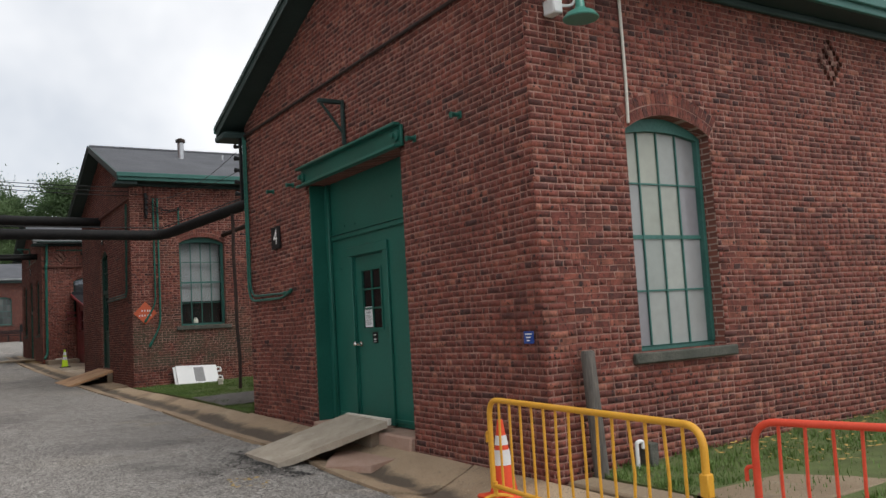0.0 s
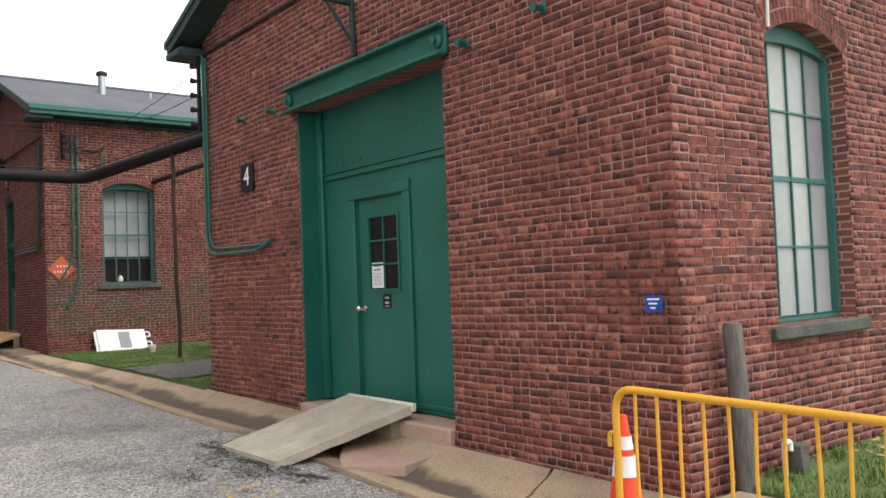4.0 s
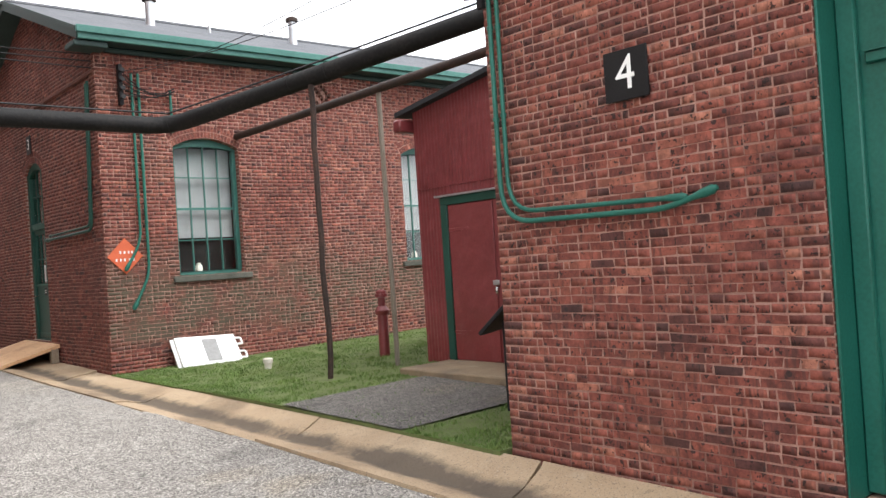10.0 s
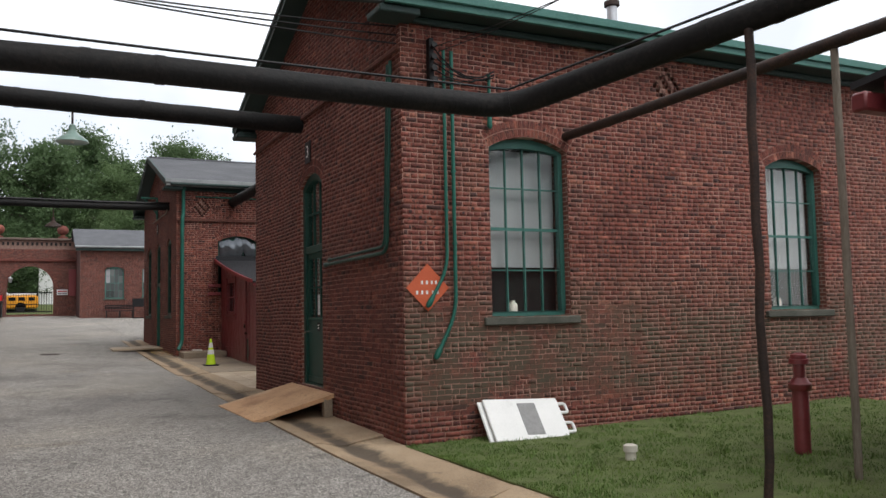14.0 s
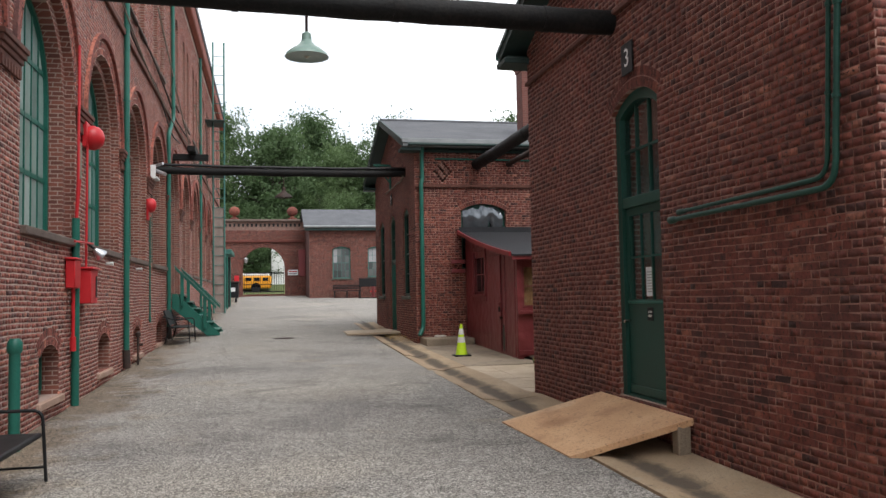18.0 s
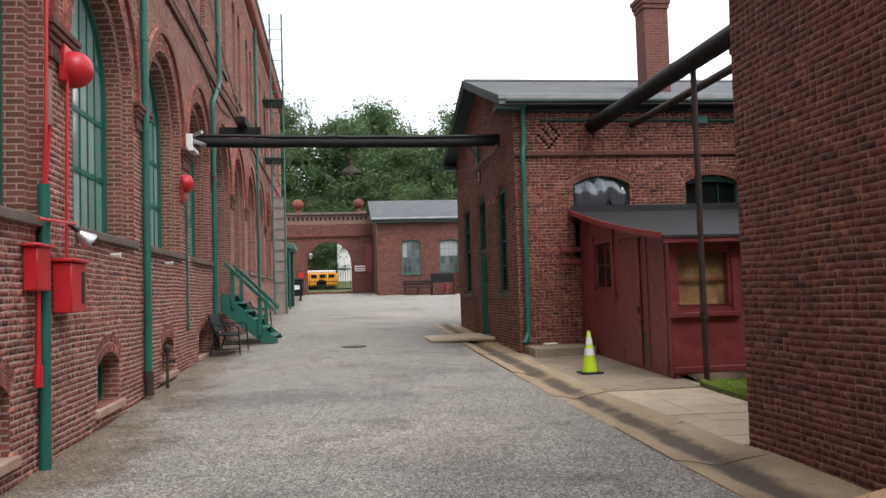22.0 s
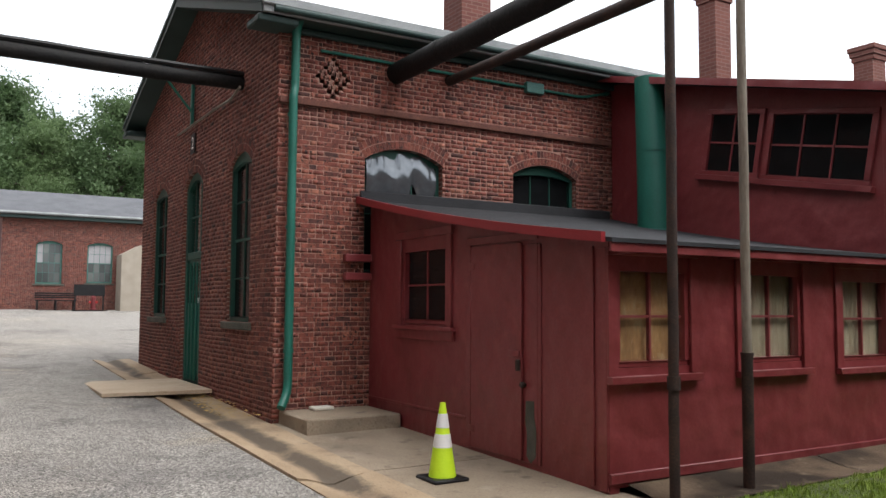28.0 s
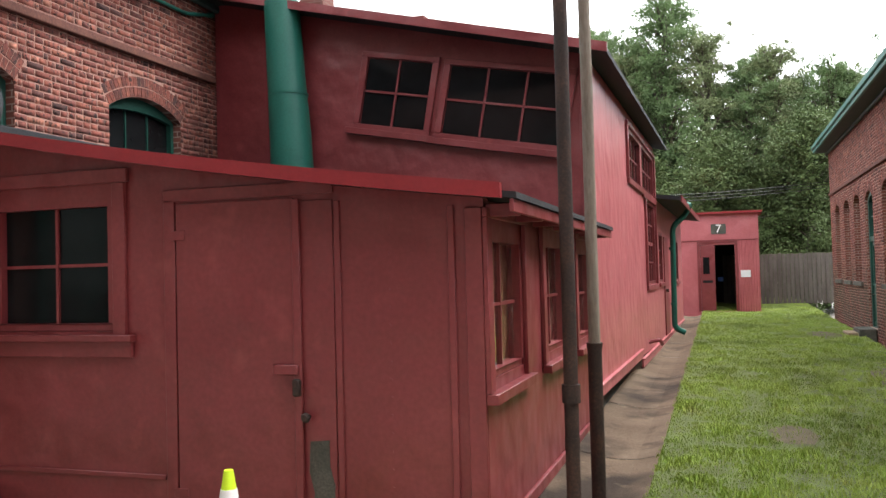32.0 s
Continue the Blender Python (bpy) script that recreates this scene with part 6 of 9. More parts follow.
for u, v in ((7.09, 3.31), (6.26, 3.35), (11.04, 3.41), (10.31, 3.38)):
    t = thing("anchor_bolt", F4W.p(u, v), "green anchor bolt head on brick", "bolt", "anchor bolts")
    part("plate", G().fbox(F4W, u - 0.035, u + 0.035, v - 0.035, v + 0.035, 0.008, 0.022, 0.006), M_GREEN, t)
    part("stud", G().tube([F4W.p(u, v, 0.02), F4W.p(u, v, 0.07), F4W.p(u, v - 0.005, 0.11)], 0.024, 10, [0.02, 0.022, 0.03]), M_GREEN, t)


def number_board(F, u, v, w, h, txt, size, label):
    t = thing("number_board", F.p(u, v), label, "sign")
    part("board", G().fbox(F, u - w, u + w, v - h, v + h, 0.014, 0.03, 0.003), M_BLACK, t)
    number_text("number", txt, size, face_text(F, u, v, 0.0315), M_LETTER, t, "white number")


number_board(F4W, 10.985, 2.755, 0.16, 0.155, "4", 0.30, "black number board with a white four")
number_board(F3W, 23.66, 4.16, 0.13, 0.16, "3", 0.26, "black number board with a white three")
number_board(F2W, 38.87, 4.46, 0.12, 0.15, "2", 0.26, "black number board with a white two")
bp = thing("utility_plate", (4.19, 5.45, 1.32), "small blue enamel utility plate with white lettering", "sign")
part("plate", G().fbox(F4W, 5.375, 5.505, 1.265, 1.365, 0.014, 0.02, 0.003), M_BLUE, bp)
for i in range(3):
    part("text_bar", G().fbox(F4W, 5.395 + 0.015 * i, 5.485 - 0.01 * i, 1.338 - 0.026 * i, 1.348 - 0.026 * i, 0.0201, 0.0212), M_LETTER, bp)

# string course line and conduits of workshop 4
solid("wall_conduit", G().tube([F4W.p(12.1, 4.43, 0.03), F4W.p(9.0, 4.42, 0.03), F4W.p(5.6, 4.42, 0.03)], 0.02, 8), M_RUST, "dark iron conduit along the gable wall", "pipe")


def conduit(name, pts, r, label, material=None, clips=3, elbow=0.12, end=None):
    pts = arc_round(pts, elbow, 6)
    t = thing(name, pts[0], label, "pipe")
    part("conduit_run", G().tube(pts, r, 10), material or M_GREEN, t)
    L = len(pts)
    for i in range(clips):
        a = pts[0].lerp(pts[1], (i + 0.7) / (clips + 0.4))
        d = (pts[1] - pts[0]).normalized()
        part("clip", G().tube([a - d * 0.012, a + d * 0.012], r * 1.35, 10), material or M_GREEN, t)
    a, b = pts[-2], pts[-1]
    d = (b - a).normalized()
    part("fitting", G().tube([b - d * 0.03, b + d * 0.02, b + d * 0.09, b + d * 0.12], r, 10, [r * 1.1, r * 1.5, r * 1.6, r * 0.8]), material or M_GREEN, t)
    return t


conduit("green_conduit", [F4W.p(12.02, 4.35, 0.05), F4W.p(12.02, 2.00, 0.05), F4W.p(10.72, 1.975, 0.05)], 0.016, "green painted conduit bent along the brick wall", elbow=0.25)
conduit("green_conduit", [F4W.p(12.09, 4.40, 0.055), F4W.p(12.09, 1.93, 0.055), F4W.p(10.75, 1.915, 0.055), F4W.p(10.52, 1.975, 0.055)], 0.018, "green painted conduit bent along the brick wall", elbow=0.28)
rk = thing("insulator_rack", (4.15, 12.1, 3.9), "black cable rack with insulators at the wall corner", "rack")
part("bar", G().box(4.09, 4.13, 12.10, 12.16, 3.45, 4.40, 0.006), M_BLACK, rk)
for i in range(5):
    part("insulator", G().tube([(4.11, 12.16, 3.55 + i * 0.18), (4.06, 12.24, 3.57 + i * 0.18)], 0.03, 10, [0.02, 0.038]), M_BLACK, rk)
for i in range(2):
    cable((4.07, 12.2, 3.9 + i * 0.3), (4.5 + 0.1 * i, 20.15, 4.75 - 0.03 * i), 0.15 + 0.06 * i, 0.005, "thin black overhead cable between workshops", 20 + i)

# stone step, ramp
st = thing("stone_step", (4.3, 8.6, 0.2), "worn pink brownstone step under the loading door", "step")
part("block", G().box(4.14, 4.50, 7.43, 8.30, 0.08, 0.345, 0.02), M_PINKSTONE, st)
part("block", G().box(4.15, 4.50, 8.31, 9.12, 0.08, 0.355, 0.02), M_PINKSTONE, st)
part("block", G().box(4.13, 4.50, 9.13, 9.835, 0.08, 0.340, 0.02), M_PINKSTONE, st)
part("slate_course", G().box(4.08, 4.19, 7.40, 8.4, 0.05, 0.12, 0.01), M_STONE, st)


def ramp(name, q, thick, material, label, props):
    """A slab between a top edge and a foot edge, both level; q: top left, top right, foot right, foot left."""
    t = thing(name, q[0], label, "ramp")
    g = G()
    n = 8
    top = []
    for i in range(n + 1):
        s = i / n
        a, b = Vector(q[0]).lerp(Vector(q[3]), s), Vector(q[1]).lerp(Vector(q[2]), s)
        top += [a.lerp(b, k / n) + Vector((0, 0, 0.004 * noise.noise((i, k, 2)))) for k in range(n + 1)]
    g.v = [tuple(p) for p in top] + [(x, y, z - thick * (0.95 + 0.12 * noise.noise((x * 9, y * 9, 4)))) for x, y, z in top]
    m, w = (n + 1) ** 2, n + 1
    for i in range(n):
        for k in range(n):
            a = i * w + k
            g.f += [(a, a + 1, a + w + 1, a + w), (m + a, m + a + w, m + a + w + 1, m + a + 1)]
    rim = list(range(w)) + [i * w + n for i in range(1, w)] + [n * w + i for i in range(n - 1, -1, -1)] + [i * w for i in range(n - 1, 0, -1)]
    g.f += [(rim[i], rim[i - 1], m + rim[i - 1], m + rim[i]) for i in range(len(rim))]
    part("slab", g, material, t)
    for a, b in props:
        part("prop", G().box(a[0], b[0], a[1], b[1], a[2], b[2], 0.01), M_APRON, t)


ramp("concrete_ramp", [(4.20, 9.03, 0.475), (4.20, 8.00, 0.465), (3.06, 8.25, 0.150), (3.06, 9.26, 0.150)], 0.075, M_RAMP, "pale concrete ramp slab up to the green door", [((4.05, 8.1, 0.05), (4.18, 8.9, 0.37))])
part("top_strip", G().box(4.195, 4.245, 7.99, 9.03, 0.415, 0.486, 0.008), M_PALE, [o for o in bpy.data.objects if o.name.startswith("concrete_ramp")][0], "white painted edge strip")
ramp("plywood_ramp", [(4.13, 24.60, 0.72), (4.13, 22.55, 0.71), (3.13, 22.90, ground_z(3.13, 22.9) + 0.014), (3.05, 24.78, ground_z(3.05, 24.78) + 0.014)], 0.06, M_PLY, "weathered tan plywood ramp before a green door", [((4.0, 22.58, 0.2), (4.12, 22.70, 0.64)), ((4.0, 24.4, 0.2), (4.12, 24.52, 0.64))])
ramp("low_ramp", [(3.92, 39.5, 0.87), (3.92, 37.5, 0.87), (2.60, 38.0, 0.83), (2.62, 39.95, 0.83)], 0.05, M_PATH, "low tan board ramp at the workshop door", [])

g = G()
ring = [(3.48, 7.55), (3.66, 7.36), (3.98, 7.42), (4.10, 7.7), (4.10, 8.3), (3.75, 8.38), (3.52, 8.05), (3.36, 7.75)]
n = len(ring)
g.v = [(x, y, 0.135 + 0.05 * (x - 3.4)) for x, y in ring] + [(x, y, 0.04) for x, y in ring]
g.f = [tuple(range(n)), tuple(range(2 * n - 1, n - 1, -1))] + [(i, n + i, n + (i + 1) % n, (i + 1) % n) for i in range(n)]
solid("broken_slab", g, M_PINKSTONE, "broken pinkish concrete slab beside the ramp", "slab", kind="structure")

# ---- door of workshop 3 ----
F3D = Face("W", 4.15)


def arched_door(F, hole, split, label, transom_cols, paper=False, screen=False, parent_cat="door"):
    u0, u1, v0, v1, rise = hole
    t = thing("arched_door", F.p((u0 + u1) / 2, v0), label, parent_cat)
    out = [(u0 + 0.003, v0), (u1 - 0.003, v0)] + arch_line(u0 + 0.003, u1 - 0.003, v1, rise, 12)
    inn = [(u0 + 0.1, v0 + 0.02), (u1 - 0.1, v0 + 0.02)] + arch_line(u0 + 0.1, u1 - 0.1, v1 - 0.05, rise * 0.7, 12)
    part("door_frame", G().ring(F, out, inn, -0.16, -0.05), M_GREEN_DIM, t)
    part("transom_rail", G().fbox(F, u0 + 0.1, u1 - 0.1, split - 0.05, split + 0.06, -0.155, -0.055, 0.008), M_GREEN_DIM, t)
    a, b = u0 + 0.1, u1 - 0.1
    lo, hi = split + 0.06, v1 - 0.05 + rise * 0.7
    for i in range(transom_cols):
        for k in range(2):
            c = [(a + (b - a) * i / transom_cols, lo + (hi - lo) * k / 2), (a + (b - a) * (i + 1) / transom_cols, lo + (hi - lo) * k / 2), (a + (b - a) * (i + 1) / transom_cols, lo + (hi - lo) * (k + 1) / 2), (a + (b - a) * i / transom_cols, lo + (hi - lo) * (k + 1) / 2)]
            pl = clip_poly(c, inn)
            if len(pl) > 2:
                part("pane", G().prism(F, pl, -0.115, -0.111), M_GLASS, t, smooth=False).visible_shadow = False
    for i in range(1, transom_cols):
        u = a + (b - a) * i / transom_cols
        part("muntin", G().fbox(F, u - 0.011, u + 0.011, lo, hi - 0.02, -0.13, -0.09), M_GREEN_DIM, t)
    part("muntin", G().fbox(F, a, b, (lo + hi) / 2 - 0.011, (lo + hi) / 2 + 0.011, -0.13, -0.09), M_GREEN_DIM, t)
    g0, g1 = v0 + (split - v0) * 0.50, split - 0.13
    leaf = part("door_leaf", wall_mesh(F, [(a + 0.004, v0 + 0.025), (b - 0.004, v0 + 0.025), (b - 0.004, split - 0.055), (a + 0.004, split - 0.055)], [(a + 0.08, b - 0.08, g0, g1, 0.0)], 0.05), M_GREEN_DIM, t)
    off = Vector(F.p(0, 0, -0.09)) - Vector(F.p(0, 0, 0))
    leaf.data.transform(Matrix.Translation(off * K))
    for i in range(3):
        for k in range(2):
            w, h = (b - a - 0.16) / 3, (g1 - g0) / 2
            part("pane", G().fbox(F, a + 0.08 + i * w + 0.006, a + 0.08 + (i + 1) * w - 0.006, g0 + k * h + 0.006, g0 + (k + 1) * h - 0.006, -0.12, -0.116), M_GLASS, leaf).visible_shadow = False
    for i in (1, 2):
        u = a + 0.08 + i * (b - a - 0.16) / 3
        part("muntin", G().fbox(F, u - 0.01, u + 0.01, g0, g1, -0.128, -0.1), M_GREEN_DIM, leaf)
    part("muntin", G().fbox(F, a + 0.08, b - 0.08, (g0 + g1) / 2 - 0.01, (g0 + g1) / 2 + 0.01, -0.128, -0.1), M_GREEN_DIM, leaf)
    part("bottom_rail", G().fbox(F, a + 0.02, b - 0.02, v0 + 0.04, v0 + 0.12, -0.089, -0.075, 0.006), M_GREEN_DIM, leaf)
    part("mid_rail", G().fbox(F, a + 0.02, b - 0.02, g0 - 0.045, g0 - 0.015, -0.089, -0.07, 0.006), M_GREEN, leaf)
    part("door_handle", G().tube([F.p(b - 0.05, g0 - 0.22, -0.09), F.p(b - 0.05, g0 - 0.22, -0.03), F.p(b - 0.02, g0 - 0.23, -0.03)], 0.014, 8), M_CHROME, leaf)
    if paper:
        uc = (a + b) / 2 - 0.02
        part("notice", G().fbox(F, uc - 0.09, uc + 0.07, g0 + 0.03, g0 + 0.32, -0.1155, -0.1145), M_PAPER, leaf, "white paper notice")
        for i in range(8):
            part("notice_line", G().fbox(F, uc - 0.07, uc + 0.05, g0 + 0.07 + i * 0.028, g0 + 0.078 + i * 0.028, -0.1144, -0.1138), M_INK, leaf)
        part("door_plate", G().fbox(F, uc - 0.12, uc, g0 - 0.21, g0 - 0.08, -0.0895, -0.082, 0.002), M_BLACK, leaf, "black staff only plate")
        number_text("plate_text", "STAFF", 0.032, face_text(F, uc - 0.06, g0 - 0.125, -0.081), M_LETTER, leaf)
        number_text("plate_text", "ONLY", 0.032, face_text(F, uc - 0.06, g0 - 0.165, -0.081), M_LETTER, leaf)
    if screen:
        for i in range(5):
            u = a + 0.06 + (b - a - 0.12) * i / 4
            part("screen_bar", G().fbox(F, u - 0.015, u + 0.015, v0 + 0.05, split - 0.1, -0.055, -0.03, 0.004), M_GREEN, leaf)
        part("screen_panel", G().fbox(F, a + 0.02, b - 0.02, v0 + 0.04, v0 + 1.2, -0.068, -0.058), M_GREEN, leaf)


arched_door(F3W, D3, 2.72, "tall arched green door with glazed top", 3, paper=True)
arched_door(F2W, D2, 2.75, "arched green door with a slatted screen door", 3, paper=True, screen=True)
arched_door(F3N, N3D, 2.6, "arched green side door", 2)
# both runs take the green darkened for the front's shade
conduit("green_conduit", [F3W.p(20.38, 4.62, 0.05), F3W.p(20.55, 2.46, 0.05), F3W.p(22.70, 2.44, 0.05)], 0.022, "green painted conduit along the shaded brick front", material=M_GREEN_DIM, elbow=0.16)
conduit("green_conduit", [F3W.p(20.48, 4.60, 0.045), F3W.p(20.63, 2.53, 0.045), F3W.p(22.55, 2.50, 0.045)], 0.017, "thin dark green conduit beside a thicker one", material=M_GREEN_DIM, elbow=0.14)
conduit("green_conduit", [F3S.p(4.66, 4.74, 0.05), F3S.p(4.66, 2.25, 0.05), F3S.p(4.47, 1.93, 0.05)], 0.020, "green painted conduit down the brick wall", elbow=0.3)
conduit("green_conduit", [F3S.p(4.76, 4.74, 0.05), F3S.p(4.76, 1.75, 0.05), F3S.p(4.55, 1.36, 0.05)], 0.022, "green painted conduit down the brick wall", elbow=0.3)
rk = thing("insulator_rack", (4.5, 20.15, 4.6), "black cable rack with tangled wires on the corner", "rack")
part("bar", G().box(4.46, 4.52, 20.10, 20.185, 4.25, 4.85, 0.006), M_BLACK, rk)
for i in range(4):
    part("insulator", G().tube([(4.49, 20.10, 4.35 + i * 0.13), (4.49, 20.02, 4.36 + i * 0.13)], 0.03, 10, [0.02, 0.036]), M_BLACK, rk)
for i in range(5):
    part("loose_wire", G().tube(lerp_path((4.5, 20.06, 4.4 + 0.08 * i), (5.3, 20.12, 4.48 + 0.02 * i), 10, 0.06 + 0.03 * i, 0.012, 30 + i), 0.008, 5), M_BLACK, rk)
conduit("green_conduit", [F3S.p(5.24, 4.52, 0.06), F3S.p(5.24, 4.0, 0.06)], 0.02, "short green conduit above a window", clips=1)
for i in range(3):
    cable((4.2, 20.3, 4.80 + 0.1 * i), (-1.95, 20.6 + 0.6 * i, 5.25 + 0.16 * i), 0.10, 0.010, "black overhead cable across the lane", 40 + i)
sg = thing("mesh_sign", (4.43, 20.18, 2.05), "orange diamond mesh safety sign on the brick corner", "sign")
part("panel", G().prism(F3S, [(4.43, 1.78), (4.69, 2.04), (4.43, 2.31), (4.17, 2.04)], 0.014, 0.018), M_ORANGESIGN, sg)
for v, cells in ((2.10, (4.36, 4.42, 4.48, 4.53)), (1.99, (4.30, 4.36, 4.42, 4.49, 4.55))):
    for u in cells:
        part("text_bar", G().fbox(F3S, u - 0.012, u + 0.012, v - 0.02, v + 0.02, 0.019, 0.02), M_REFLECT, sg)
for x, z0, z1, r in ((5.97, 6.0, 6.70, 0.085), (8.90, 6.0, 6.72, 0.085), (7.1, 6.0, 6.36, 0.03)):
    t = thing("roof_vent", (x, 22.5, 6.0), "galvanised flue vent on a grey roof" if r > 0.05 else "thin vent pipe on a grey roof", "vent")
    part("pipe_body", G().tube([(x, 22.5, z0), (x, 22.5, z1)], r, 14), M_STEEL, t)
    if r > 0.05:
        part("cowl", G().lathe([(r * 1.05, z1 - 0.06), (r * 1.5, z1 - 0.05), (r * 1.5, z1 + 0.02), (r * 0.6, z1 + 0.06), (0.01, z1 + 0.07)], (x, 22.5, 0), 14), M_RUST, t)
        part("collar", G().lathe([(r * 1.9, z0 - 0.05), (r * 1.6, z0 + 0.12), (r * 1.1, z0 + 0.2)], (x, 22.5, 0), 14), M_STEEL, t)
for x in (5.75, 10.1):
    t = thing("window_jar", (x - 0.1, 20.41, 1.703), "white jar standing behind the window", "jar")
    part("jar_body", G().lathe([(0.05, 1.703), (0.058, 1.75), (0.055, 1.84), (0.03, 1.875), (0.03, 1.89)], (x - 0.1, 20.41, 0), 14), M_PALE, t)

# ---- barriers, cones, posts by workshop 4 ----
def barrier(a, b, top, foot, material, label, n=14, seed=0):
    """A crowd barrier: bent tube frame, upright bars, flat feet."""
    rr = random.Random(seed)
    a, b = Vector(a), Vector(b)
    d = (b - a).normalized()
    t = thing("crowd_barrier", (*a.xy, foot), label, "barrier")
    low = foot + 0.17
    P = lambda p, z: (p.x, p.y, z)
    part("frame", G().tube(arc_round([P(a, low - 0.02), P(a, top), P(b, top), P(b, low - 0.02)], 0.14, 7), 0.021, 12), material, t)
    part("bottom_rail", G().tube([P(a, low), P(b, low)], 0.018, 10), material, t)
    for i in range(1, n):
        p = a.lerp(b, i / n)
        w = rr.uniform(-0.012, 0.012) * (2.5 if i > n * 0.7 else 1)
        part("bar", G().tube([P(p, low), P(p + d * w, (low + top) / 2), P(p, top)], 0.0095, 8), material, t)
    nrm = Vector((-d.y, d.x, 0))
    for q, s in ((a, 1), (b, -1)):
        c = q + d * 0.03 * s
        part("foot", G().tube(arc_round([c + nrm * 0.26 + Vector((0, 0, foot + 0.015)), c + nrm * 0.05 + Vector((0, 0, foot + 0.10)), c - nrm * 0.05 + Vector((0, 0, foot + 0.10)), c - nrm * 0.26 + Vector((0, 0, foot + 0.015))], 0.08), 0.016, 8), material, t)
        part("leg", G().tube([(c.x, c.y, foot + 0.09), (c.x, c.y, low + 0.03)], 0.018, 8), material, t)
    part("hook", G().tube(arc_round([P(a, top - 0.25), P(a - d * 0.06, top - 0.25), P(a - d * 0.06, top - 0.33)], 0.03), 0.012, 8), material, t)
    part("catch", G().box(b.x - 0.025, b.x + 0.025, b.y - 0.03, b.y + 0.03, top - 0.36, top - 0.24, 0.006), material, t)


barrier((3.68, 5.34, 0), (3.42, 3.04, 0), 0.875, 0.06, M_YELLOW, "yellow steel crowd barrier with bent bars", 15, 3)
barrier((3.89, 3.10, 0), (4.32, 0.98, 0), 0.845, 0.05, M_ORANGE, "orange-red steel crowd barrier", 15, 4)


def cone(x, y, z, h, body, label, sleeve, lean=0.0):
    t = thing("traffic_cone", (x, y, z), label, "cone")
    r0, r1 = h * 0.19, h * 0.035

    def rad(s):
        return r0 + (r1 - r0) * s
    base = G().box(x - h * 0.26, x + h * 0.26, y - h * 0.26, y + h * 0.26, z + 0.002, z + h * 0.055, 0.012)
    part("base", base, M_BLACK if body is M_CONE_L else body, t, "black rubber base" if body is M_CONE_L else "")
    cuts = [0.055, 0.43] + ([0.60, 0.68, 0.86] if body is M_CONE_L else [0.62, 0.68, 0.80]) + [1.0]
    for i in range(len(cuts) - 1):
        s0, s1 = cuts[i], cuts[i + 1]
        white = i in (1, 3)
        e = 0.003 if white else 0.0
        g = G().lathe([(rad(s0) + e, z + h * s0), (rad(s1) + e, z + h * s1)], (x, y, 0), 24)
        part("reflective_band" if white else "cone_body", g, M_REFLECT if white else body, t)


cone(3.83, 5.42, 0.10, 0.60, M_CONE_O, "orange traffic cone with white bands behind a barrier", 2)
cone(4.28, 32.04, road_z(32) + 0.0, 0.63, M_CONE_L, "lime green traffic cone with white bands on concrete", 2)
wp = thing("timber_post", (4.58, 5.15, 0.2), "weathered grey timber post by the brick corner", "post")
part("post_body", G().tube([(4.58, 5.12, 0.1), (4.55, 5.13, 0.7), (4.53, 5.14, 1.16), (4.53, 5.14, 1.185)], 0.06, 10, [0.062, 0.06, 0.058, 0.05]), M_OLDWOOD, wp)
vp = thing("stand_pipe", (4.93, 5.1, 0.2), "short white capped stand pipe by the wall", "pipe")
part("pipe_body", G().tube(arc_round([(4.93, 5.08, 0.15), (4.93, 5.08, 0.42), (5.0, 5.08, 0.42), (5.0, 5.08, 0.36)], 0.03), 0.017, 10), M_WHITE, vp)
part("meter_box", G().box(5.03, 5.12, 5.02, 5.16, 0.15, 0.40, 0.01), M_STONE, vp)
solid("kerb_block", G().box(4.22, 4.50, 4.10, 5.14, 0.0, 0.20, 0.02), M_CONC, "worn concrete kerb block beside the grass", "kerb")
walkw = thing("concrete_walk", (6, 4, 0.2), "concrete slab footpath through the grass", "path", kind="structure")
for i in range(5):
    part("slab", G().box(4.55 + i * 1.6, 6.13 + i * 1.6, 3.45 - 0.05 * i, 4.15 - 0.05 * i, 0.05, 0.205 + 0.012 * i, 0.012), M_CONC, walkw)

